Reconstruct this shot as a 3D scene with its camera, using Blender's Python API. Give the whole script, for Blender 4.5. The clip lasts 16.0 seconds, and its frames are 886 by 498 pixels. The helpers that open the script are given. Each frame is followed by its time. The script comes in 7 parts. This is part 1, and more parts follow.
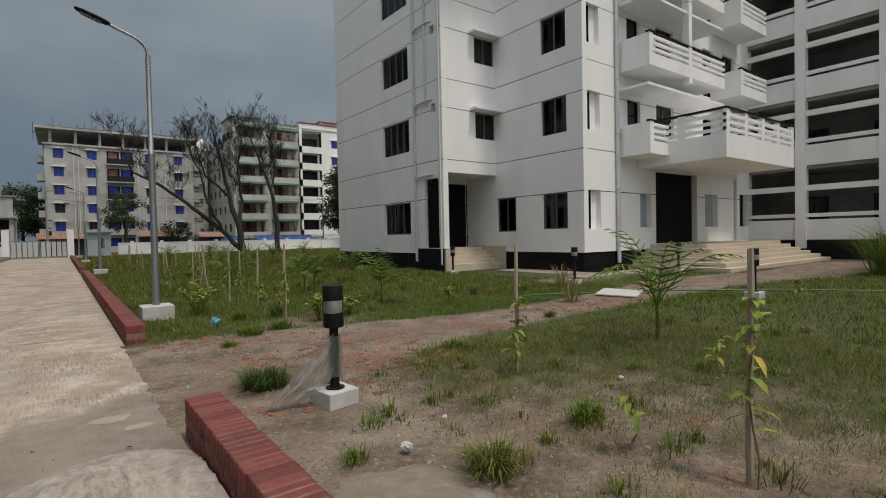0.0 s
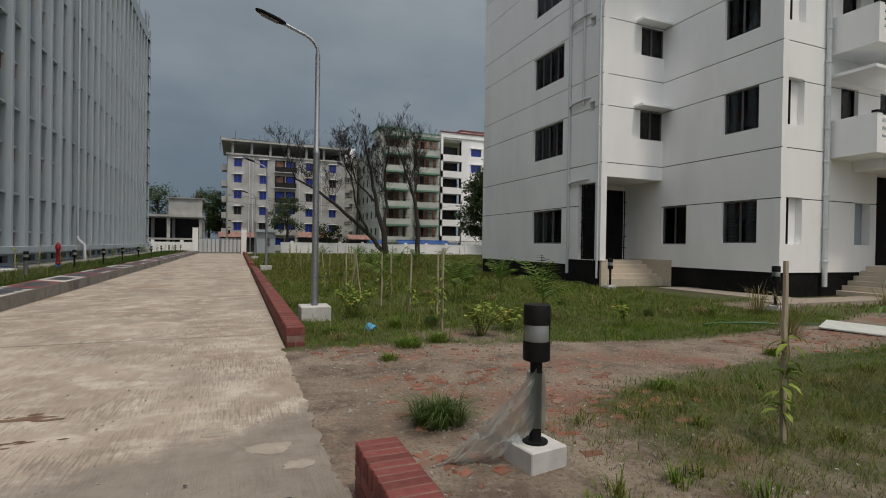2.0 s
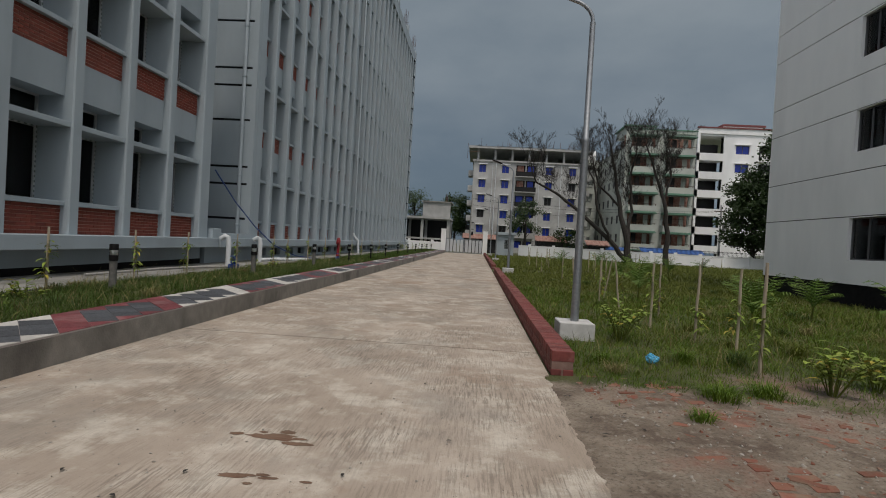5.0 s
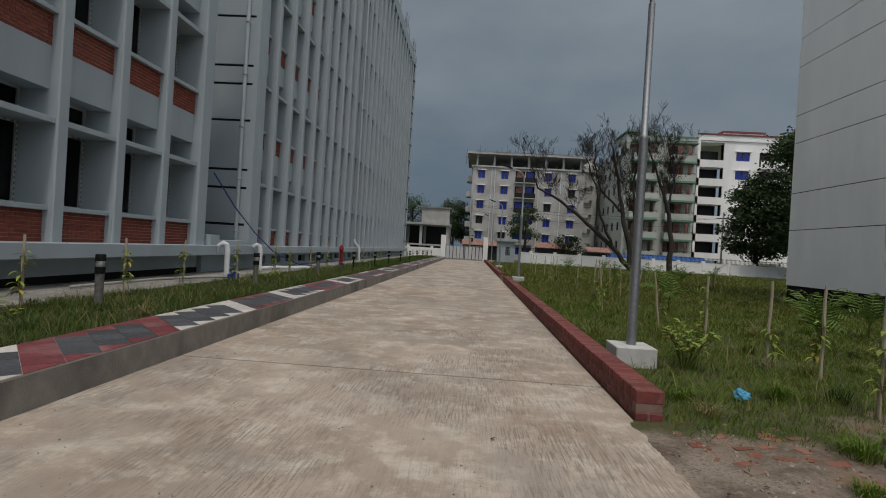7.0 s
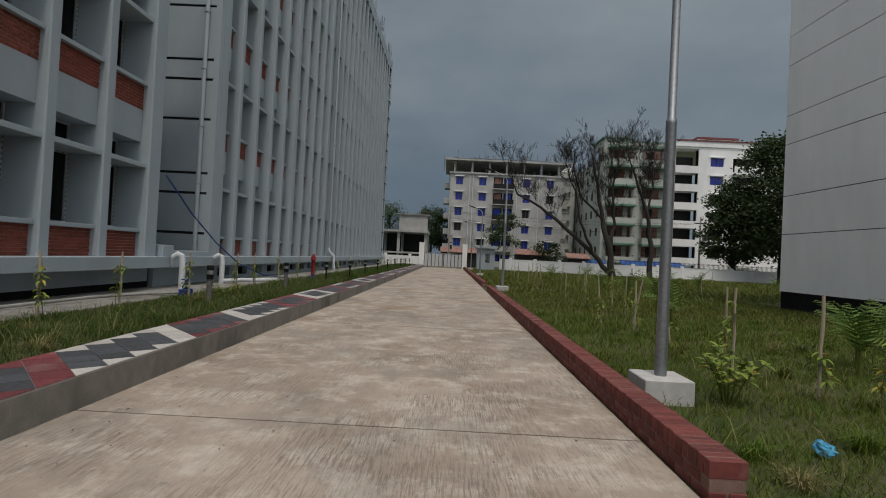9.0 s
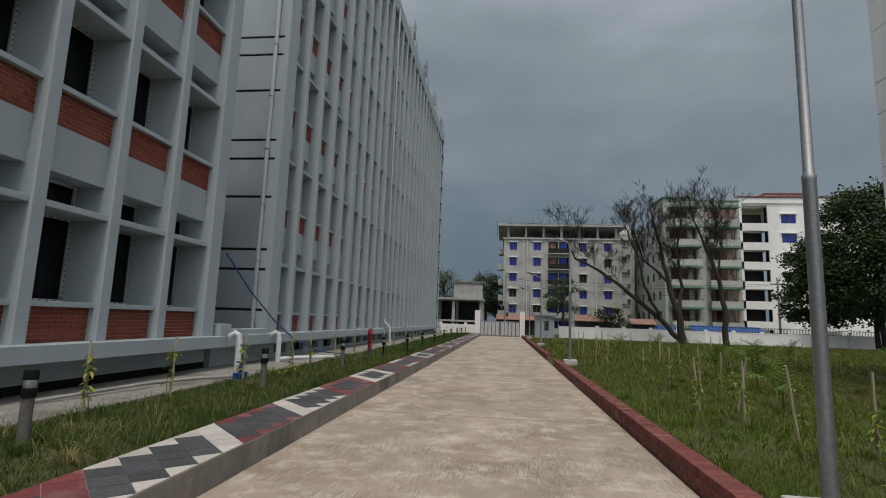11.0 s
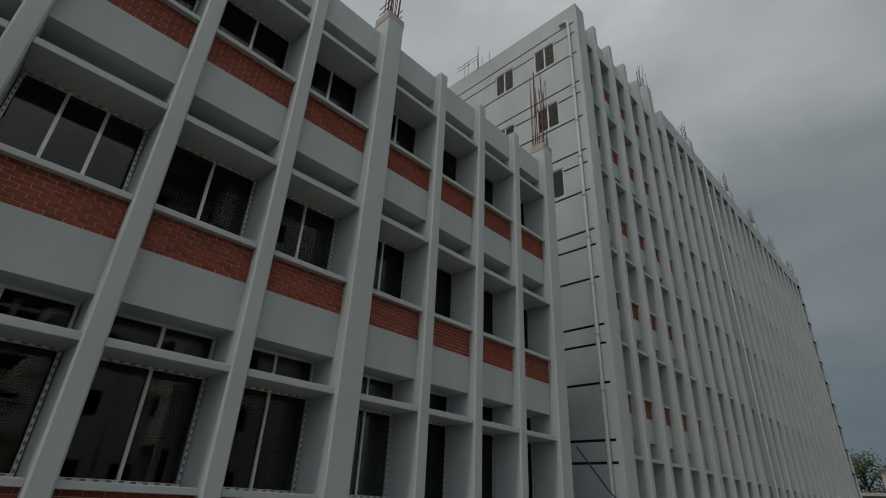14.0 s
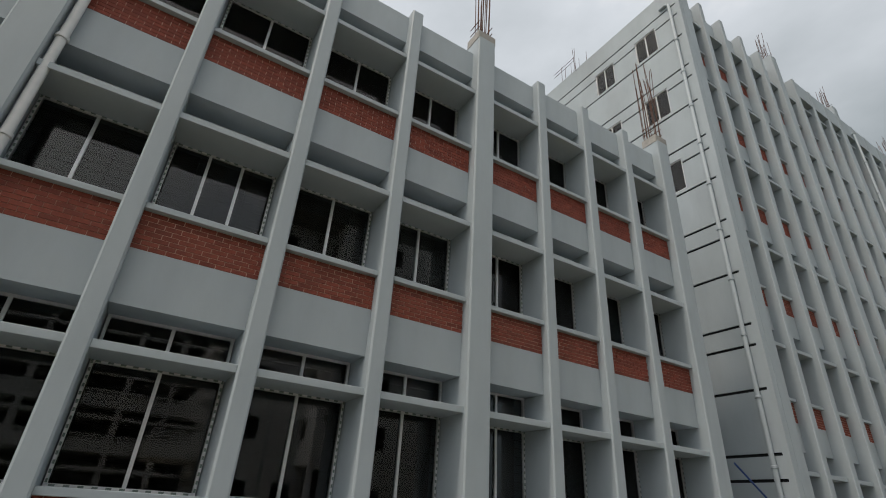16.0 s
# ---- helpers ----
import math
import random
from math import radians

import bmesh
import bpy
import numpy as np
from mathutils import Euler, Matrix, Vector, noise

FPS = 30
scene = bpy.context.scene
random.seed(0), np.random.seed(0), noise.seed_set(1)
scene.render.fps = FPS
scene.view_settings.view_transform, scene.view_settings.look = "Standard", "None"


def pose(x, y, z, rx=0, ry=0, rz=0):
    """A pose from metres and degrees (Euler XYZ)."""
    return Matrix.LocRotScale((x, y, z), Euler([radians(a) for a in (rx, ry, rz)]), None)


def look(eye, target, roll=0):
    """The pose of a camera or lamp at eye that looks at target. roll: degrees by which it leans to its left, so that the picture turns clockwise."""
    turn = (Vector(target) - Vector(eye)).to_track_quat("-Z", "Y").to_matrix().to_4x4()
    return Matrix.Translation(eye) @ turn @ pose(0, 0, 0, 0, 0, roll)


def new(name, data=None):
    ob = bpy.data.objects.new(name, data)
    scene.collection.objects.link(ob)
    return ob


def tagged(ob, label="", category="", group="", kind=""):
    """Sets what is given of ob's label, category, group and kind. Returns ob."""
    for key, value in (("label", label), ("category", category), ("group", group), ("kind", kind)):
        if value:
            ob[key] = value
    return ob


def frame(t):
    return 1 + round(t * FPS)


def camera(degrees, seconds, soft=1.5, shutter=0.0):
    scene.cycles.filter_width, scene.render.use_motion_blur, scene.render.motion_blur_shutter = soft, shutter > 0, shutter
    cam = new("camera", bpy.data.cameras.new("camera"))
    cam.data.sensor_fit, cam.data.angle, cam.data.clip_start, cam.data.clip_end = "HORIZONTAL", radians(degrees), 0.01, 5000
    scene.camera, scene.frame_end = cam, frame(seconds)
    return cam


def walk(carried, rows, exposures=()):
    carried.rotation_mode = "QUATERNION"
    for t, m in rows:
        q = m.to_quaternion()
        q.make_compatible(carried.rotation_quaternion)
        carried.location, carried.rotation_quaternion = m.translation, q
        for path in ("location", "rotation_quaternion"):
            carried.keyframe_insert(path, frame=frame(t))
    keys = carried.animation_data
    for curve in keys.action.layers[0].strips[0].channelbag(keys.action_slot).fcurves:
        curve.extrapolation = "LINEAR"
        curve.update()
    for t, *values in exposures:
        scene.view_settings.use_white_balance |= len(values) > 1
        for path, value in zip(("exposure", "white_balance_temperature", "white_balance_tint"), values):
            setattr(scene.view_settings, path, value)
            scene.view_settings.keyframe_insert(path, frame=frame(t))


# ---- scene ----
cam = camera(82.3, 16.0, soft=1.0)
PATH = [
    (0, (1.021, -0.036, 1.457), (2.223, 1.561, 1.407), -1.2),
    (0.5, (1.003, 0.337, 1.434), (2.058, 2.036, 1.405), 0.1),
    (1, (1.051, 0.642, 1.455), (1.954, 2.427, 1.43), -0.0),
    (1.5, (1.09, 0.946, 1.422), (1.817, 2.809, 1.405), -0.1),
    (2, (1.076, 1.258, 1.428), (1.829, 3.111, 1.413), 0.9),
    (2.5, (1.04, 1.546, 1.416), (1.833, 3.382, 1.402), 1.6),
    (3, (0.995, 1.808, 1.426), (1.658, 3.695, 1.412), 1.5),
    (3.5, (0.901, 2.038, 1.436), (1.421, 3.969, 1.423), 2.4),
    (4, (0.817, 2.236, 1.437), (1.129, 4.211, 1.422), 3.9),
    (4.5, (0.905, 2.603, 1.428), (0.847, 4.602, 1.399), 3.1),
    (5, (0.823, 2.829, 1.401), (0.691, 4.824, 1.371), 3.3),
    (7.5, (0.103, 4.168, 1.448), (0.001, 6.165, 1.45), 3.5),
    (8, (0.098, 4.523, 1.447), (0.026, 6.522, 1.457), 3.1),
    (10.3, (-0.24, 5.906, 1.634), (-0.252, 7.902, 1.762), 3.1),
    (10.5, (-0.274, 5.971, 1.666), (-0.322, 7.964, 1.823), 2.8),
    (11, (-0.333, 6.089, 1.713), (-0.577, 8.054, 1.991), 2.0),
    (11.5, (-0.367, 6.158, 1.755), (-0.806, 8.036, 2.284), 1.6),
    (12, (-0.376, 6.175, 1.766), (-0.935, 7.966, 2.457), 0.9),
    (12.5, (-0.371, 6.164, 1.759), (-1.007, 7.894, 2.536), -0.1),
    (13, (-0.361, 6.144, 1.747), (-1.135, 7.79, 2.579), -0.0),
    (13.5, (-0.353, 6.128, 1.737), (-1.365, 7.614, 2.612), 1.1),
    (14, (-0.348, 6.118, 1.731), (-1.614, 7.374, 2.636), 2.9),
    (14.5, (-0.345, 6.113, 1.728), (-1.85, 7.056, 2.648), 5.2),
    (15, (-0.353, 6.129, 1.738), (-1.972, 6.858, 2.657), 5.9),
    (15.5, (-0.369, 6.16, 1.757), (-1.99, 6.883, 2.678), 5.5),
    (16, (-0.361, 6.145, 1.747), (-1.888, 7.035, 2.683), 3.7),
]
EXPOSURES = [(0, 0.08, 6600, 12), (1.5, 0.04, 6600, 12), (3.5, -0.02, 6480, 12), (5, -0.12, 6400, 12), (8, -0.23, 6380, 12), (10.5, -0.08, 6450, 11), (11, -0.02, 6450, 11), (12, -0.08, 6450, 10), (13.5, -0.28, 6800, 10), (14.1, -0.26, 6900, 11), (15, 0.33, 6900, 12), (16, 0.42, 6800, 12)]
walk(cam, [(t, look(eye, target, roll)) for t, eye, target, roll in PATH], EXPOSURES)

# ---- world and sun ----
SUN = Vector((0.07, -0.39, 0.92)).normalized()
world = bpy.data.worlds.new("storm_sky")
scene.world = world
world.use_nodes = True
wn, wl = world.node_tree.nodes, world.node_tree.links
wn.clear()


def sky_world():
    out = wn.new("ShaderNodeOutputWorld")
    bg = wn.new("ShaderNodeBackground")
    sky = wn.new("ShaderNodeTexSky")
    sky.sky_type, sky.sun_disc = "NISHITA", False
    sky.sun_elevation, sky.sun_rotation = math.asin(SUN.z), math.atan2(SUN.x, SUN.y)
    tc = wn.new("ShaderNodeTexCoord")
    sep = wn.new("ShaderNodeSeparateXYZ")
    wl.new(tc.outputs["Generated"], sep.inputs[0])
    # the cloud deck: dark over the north horizon, bright overhead and to the south
    mapn = wn.new("ShaderNodeMapping")
    mapn.inputs["Scale"].default_value = (1.0, 1.0, 2.2)
    wl.new(tc.outputs["Generated"], mapn.inputs[0])
    nz = wn.new("ShaderNodeTexNoise")
    nz.inputs["Scale"].default_value, nz.inputs["Detail"].default_value, nz.inputs["Roughness"].default_value = 2.1, 6.0, 0.52
    wl.new(mapn.outputs[0], nz.inputs["Vector"])

    def m(op, a, b):
        n = wn.new("ShaderNodeMath")
        n.operation = op
        for i, v in enumerate((a, b)):
            if isinstance(v, (int, float)):
                n.inputs[i].default_value = v
            else:
                wl.new(v, n.inputs[i])
        return n.outputs[0]
    south = m("MULTIPLY", sep.outputs["Y"], -0.27)
    east = m("MULTIPLY", sep.outputs["X"], 0.11)
    lift = m("MULTIPLY", sep.outputs["Z"], 0.58)
    g = m("ADD", m("ADD", south, east), lift)
    g = m("ADD", g, m("MULTIPLY", m("SUBTRACT", nz.outputs["Fac"], 0.5), 0.58))
    ramp = wn.new("ShaderNodeValToRGB")
    cr = ramp.color_ramp
    cr.elements[0].position, cr.elements[0].color = 0.0, (0.0, 0.0, 0.0, 1)
    cr.elements[1].position, cr.elements[1].color = 1.0, (1.0, 1.0, 1.0, 1)
    wl.new(m("ADD", m("MULTIPLY", g, 0.6), 0.4), ramp.inputs[0])
    for e in list(cr.elements)[1:]:
        cr.elements.remove(e)
    cr.elements[0].position, cr.elements[0].color = 0.08, (0.080, 0.121, 0.156, 1)
    for p, c in ((0.28, (0.127, 0.171, 0.210, 1)), (0.44, (0.258, 0.300, 0.324, 1)), (0.60, (0.50, 0.55, 0.60, 1)), (0.75, (1.12, 1.09, 1.05, 1)), (1.0, (1.7, 1.6, 1.46, 1))):
        e = cr.elements.new(p)
        e.color = c
    mix = wn.new("ShaderNodeMix")
    mix.data_type = "RGBA"
    mix.inputs["Factor"].default_value = 0.06
    wl.new(ramp.outputs["Color"], mix.inputs["A"])
    sc = wn.new("ShaderNodeVectorMath")
    sc.operation = "SCALE"
    sc.inputs["Scale"].default_value = 0.08
    wl.new(sky.outputs[0], sc.inputs[0])
    wl.new(sc.outputs[0], mix.inputs["B"])
    wl.new(mix.outputs["Result"], bg.inputs["Color"])
    bg.inputs["Strength"].default_value = 1.0
    wl.new(bg.outputs[0], out.inputs[0])


sky_world()
sun = new("sun", bpy.data.lights.new("sun", "SUN"))
sun.data.energy, sun.data.angle, sun.data.color = 1.55, radians(5), (1.0, 0.90, 0.78)
sun.matrix_world = look(SUN * 60, (0, 0, 0))

# ---- materials ----


def material(name, color, color2=None, rough=0.8, scale=6.0, detail=6.0, bump=0.15, bump_scale=60.0, metal=0.0, stain=None, stain_scale=0.7, stain_amount=0.35, rand=0.0, spec=0.4, stretch=(1, 1, 1)):
    """Two-scale procedural surface: grain between color and color2, larger stains, fine relief."""
    mat = bpy.data.materials.new(name)
    mat.use_nodes = True
    n, l = mat.node_tree.nodes, mat.node_tree.links
    b = n["Principled BSDF"]
    b.inputs["Roughness"].default_value, b.inputs["Metallic"].default_value = rough, metal
    b.inputs["Specular IOR Level"].default_value = spec
    tc = n.new("ShaderNodeTexCoord")
    mp = n.new("ShaderNodeMapping")
    mp.inputs["Scale"].default_value = stretch
    l.new(tc.outputs["Object"], mp.inputs[0])
    nz = n.new("ShaderNodeTexNoise")
    nz.inputs["Scale"].default_value, nz.inputs["Detail"].default_value, nz.inputs["Roughness"].default_value = scale, detail, 0.6
    l.new(mp.outputs[0], nz.inputs["Vector"])
    c2 = color2 or tuple(c * 0.8 for c in color)
    mx = n.new("ShaderNodeMix")
    mx.data_type = "RGBA"
    mx.inputs["A"].default_value, mx.inputs["B"].default_value = (*color, 1), (*c2, 1)
    rp = n.new("ShaderNodeMapRange")
    rp.inputs["From Min"].default_value, rp.inputs["From Max"].default_value = 0.32, 0.68
    l.new(nz.outputs["Fac"], rp.inputs[0])
    l.new(rp.outputs[0], mx.inputs["Factor"])
    last = mx.outputs["Result"]
    if stain:
        st = n.new("ShaderNodeTexNoise")
        st.inputs["Scale"].default_value, st.inputs["Detail"].default_value = stain_scale, 8.0
        l.new(mp.outputs[0], st.inputs["Vector"])
        r2 = n.new("ShaderNodeMapRange")
        r2.inputs["From Min"].default_value, r2.inputs["From Max"].default_value = 0.50, 0.70
        r2.inputs["To Max"].default_value = stain_amount
        l.new(st.outputs["Fac"], r2.inputs[0])
        m2 = n.new("ShaderNodeMix")
        m2.data_type = "RGBA"
        l.new(r2.outputs[0], m2.inputs["Factor"])
        l.new(last, m2.inputs["A"])
        m2.inputs["B"].default_value = (*stain, 1)
        last = m2.outputs["Result"]
    if rand:
        oi = n.new("ShaderNodeObjectInfo")
        gi = n.new("ShaderNodeNewGeometry")
        ad = n.new("ShaderNodeMath")
        ad.operation = "ADD"
        l.new(oi.outputs["Random"], ad.inputs[0])
        l.new(gi.outputs["Random Per Island"], ad.inputs[1])
        fr = n.new("ShaderNodeMath")
        fr.operation = "FRACT"
        l.new(ad.outputs[0], fr.inputs[0])
        vr = n.new("ShaderNodeMapRange")
        vr.inputs["To Min"].default_value, vr.inputs["To Max"].default_value = 1 - rand, 1 + rand
        l.new(fr.outputs[0], vr.inputs[0])
        hs = n.new("ShaderNodeHueSaturation")
        l.new(vr.outputs[0], hs.inputs["Value"])
        l.new(last, hs.inputs["Color"])
        last = hs.outputs["Color"]
    l.new(last, b.inputs["Base Color"])
    if bump:
        bn = n.new("ShaderNodeTexNoise")
        bn.inputs["Scale"].default_value, bn.inputs["Detail"].default_value = bump_scale, 5.0
        l.new(mp.outputs[0], bn.inputs["Vector"])
        bp = n.new("ShaderNodeBump")
        bp.inputs["Strength"].default_value, bp.inputs["Distance"].default_value = bump, 0.02
        l.new(bn.outputs["Fac"], bp.inputs["Height"])
        l.new(bp.outputs[0], b.inputs["Normal"])
    return mat


def glass_material(name, tint):
    mat = bpy.data.materials.new(name)
    mat.use_nodes = True
    n, l = mat.node_tree.nodes, mat.node_tree.links
    n.remove(n["Principled BSDF"])
    tr, gl, fz, mx = n.new("ShaderNodeBsdfTransparent"), n.new("ShaderNodeBsdfGlossy"), n.new("ShaderNodeFresnel"), n.new("ShaderNodeMixShader")
    tr.inputs[0].default_value = (*tint, 1)
    gl.inputs["Roughness"].default_value = 0.02
    fz.inputs[0].default_value = 1.5
    l.new(fz.outputs[0], mx.inputs[0])
    l.new(tr.outputs[0], mx.inputs[1])
    l.new(gl.outputs[0], mx.inputs[2])
    l.new(mx.outputs[0], n["Material Output"].inputs[0])
    return mat


M = {}
M["office_paint"] = material("office_paint", (0.352, 0.410, 0.448), (0.316, 0.370, 0.405), rough=0.65, scale=1.5, bump=0.05, bump_scale=30, stain=(0.23, 0.252, 0.268), stain_scale=0.5, stain_amount=0.4, stretch=(1, 1, 0.35))
M["white_paint"] = material("white_paint", (0.89, 0.90, 0.90), (0.84, 0.855, 0.86), rough=0.7, scale=1.2, bump=0.06, bump_scale=25, stain=(0.55, 0.56, 0.57), stain_scale=0.45, stain_amount=0.3, stretch=(1, 1, 0.3))
M["groove"] = material("groove", (0.02, 0.022, 0.024), rough=0.8, bump=0, spec=0.1)
M["black_paint"] = material("black_paint", (0.007, 0.007, 0.008), (0.012, 0.012, 0.012), rough=0.8, bump=0.1, stain=(0.03, 0.028, 0.026), stain_amount=0.3, spec=0.12)
M["brick_face"] = material("brick_face", (0.215, 0.052, 0.033), (0.155, 0.036, 0.024), rough=0.8, scale=14, bump=0.25, bump_scale=90, rand=0.2)
M["mortar"] = material("mortar", (0.52, 0.40, 0.33), rough=0.95, bump=0.2)
M["kerb_brick"] = material("kerb_brick", (0.19, 0.050, 0.043), (0.13, 0.035, 0.031), rough=0.75, scale=18, bump=0.3, bump_scale=110, rand=0.25, stain=(0.36, 0.22, 0.19), stain_scale=4.0, stain_amount=0.5)
M["kerb_mortar"] = material("kerb_mortar", (0.25, 0.165, 0.14), (0.15, 0.085, 0.07), rough=0.95, bump=0.3)
M["concrete"] = material("concrete", (0.34, 0.335, 0.315), (0.27, 0.265, 0.25), rough=0.9, scale=8, bump=0.25, bump_scale=70, stain=(0.13, 0.13, 0.125), stain_scale=1.2, stain_amount=0.5)
M["plinth"] = material("plinth", (0.55, 0.55, 0.54), (0.46, 0.46, 0.45), rough=0.85, scale=10, bump=0.15, stain=(0.3, 0.3, 0.28), stain_scale=4, stain_amount=0.4)
M["galvanised"] = material("galvanised", (0.34, 0.36, 0.38), (0.26, 0.28, 0.30), rough=0.45, metal=0.8, scale=25, bump=0.05)
M["black_metal"] = material("black_metal", (0.006, 0.006, 0.007), (0.01, 0.01, 0.01), rough=0.55, bump=0.05, spec=0.15)
M["grille"] = material("grille", (0.006, 0.006, 0.006), rough=0.5, bump=0)
M["aluminium"] = material("aluminium", (0.62, 0.64, 0.66), (0.52, 0.54, 0.56), rough=0.4, metal=0.5, scale=20, bump=0.03)
M["dark_frame"] = material("dark_frame", (0.10, 0.10, 0.11), (0.16, 0.16, 0.17), rough=0.5, metal=0.4, bump=0.03)
M["white_frame"] = material("white_frame", (0.7, 0.72, 0.73), rough=0.5, bump=0.03)
M["tape"] = material("tape", (0.10, 0.14, 0.13), (0.16, 0.2, 0.19), rough=0.6, bump=0)
M["glass"] = glass_material("glass", (0.52, 0.55, 0.555))
M["clear"] = glass_material("clear", (0.9, 0.92, 0.92))
# dark grey that puts indoor shade into the colour of the rooms
M["unlit_room"] = material("unlit_room", (0.10, 0.10, 0.10), rough=0.9, bump=0)
M["pvc"] = material("pvc", (0.62, 0.65, 0.67), (0.55, 0.58, 0.6), rough=0.45, bump=0.03)
M["rust"] = material("rust", (0.12, 0.055, 0.035), (0.07, 0.04, 0.03), rough=0.85, metal=0.3, bump=0.2)
M["kerb_concrete"] = material("kerb_concrete", (0.25, 0.235, 0.21), (0.18, 0.17, 0.152), rough=0.85, scale=6, bump=0.3, bump_scale=60, stain=(0.055, 0.05, 0.045), stain_scale=0.9, stain_amount=0.85, stretch=(1, 1, 0.7))
M["apron_concrete"] = material("apron_concrete", (0.31, 0.305, 0.285), (0.20, 0.195, 0.18), rough=0.9, scale=5, bump=0.25, stain=(0.09, 0.088, 0.07), stain_scale=0.8, stain_amount=0.75)
M["dark_sleeve"] = material("dark_sleeve", (0.10, 0.10, 0.095), (0.16, 0.155, 0.145), rough=0.8, scale=12, bump=0.2, stain=(0.03, 0.03, 0.03), stain_scale=5, stain_amount=0.6)
M["lens"] = material("lens", (0.85, 0.85, 0.82), rough=0.3, bump=0)
M["steps"] = material("steps", (0.60, 0.53, 0.42), (0.52, 0.46, 0.37), rough=0.6, scale=9, bump=0.08, stain=(0.35, 0.3, 0.25), stain_amount=0.4)
M["bark"] = material("bark", (0.05, 0.045, 0.04), (0.025, 0.022, 0.02), rough=0.95, scale=5, bump=0.6, bump_scale=20, stretch=(1, 1, 0.2))
M["bamboo"] = material("bamboo", (0.44, 0.38, 0.29), (0.28, 0.24, 0.18), rough=0.85, scale=8, bump=0.3, stretch=(1, 1, 0.1))


def leaf_material(name, color, color2, rand=0.35, rough=0.6):
    mat = material(name, color, color2, rough=rough, scale=3.0, bump=0, rand=rand, spec=0.3)
    n, l = mat.node_tree.nodes, mat.node_tree.links
    b = n["Principled BSDF"]
    src = b.inputs["Base Color"].links[0].from_socket
    tl, ms = n.new("ShaderNodeBsdfTranslucent"), n.new("ShaderNodeMixShader")
    l.new(src, tl.inputs["Color"])
    ms.inputs[0].default_value = 0.2
    l.new(b.outputs[0], ms.inputs[1])
    l.new(tl.outputs[0], ms.inputs[2])
    l.new(ms.outputs[0], n["Material Output"].inputs[0])
    return mat


M["grass"] = leaf_material("grass", (0.088, 0.124, 0.014), (0.145, 0.152, 0.030))
M["grass_green"] = leaf_material("grass_green", (0.072, 0.142, 0.011), (0.128, 0.182, 0.020))
M["grass_strip"] = leaf_material("grass_strip", (0.044, 0.086, 0.011), (0.075, 0.115, 0.018))
M["grass_deep"] = leaf_material("grass_deep", (0.045, 0.085, 0.016), (0.07, 0.11, 0.022))
M["grass_dry"] = leaf_material("grass_dry", (0.26, 0.225, 0.10), (0.17, 0.16, 0.06))
M["leaf"] = leaf_material("leaf", (0.16, 0.25, 0.04), (0.24, 0.28, 0.05))
M["leaf_yellow"] = leaf_material("leaf_yellow", (0.45, 0.33, 0.05), (0.3, 0.3, 0.06))
M["leaf_dark"] = leaf_material("leaf_dark", (0.022, 0.045, 0.012), (0.035, 0.06, 0.016))
M["palm"] = leaf_material("palm", (0.075, 0.15, 0.025), (0.13, 0.19, 0.035))

# ---- mesh building ----


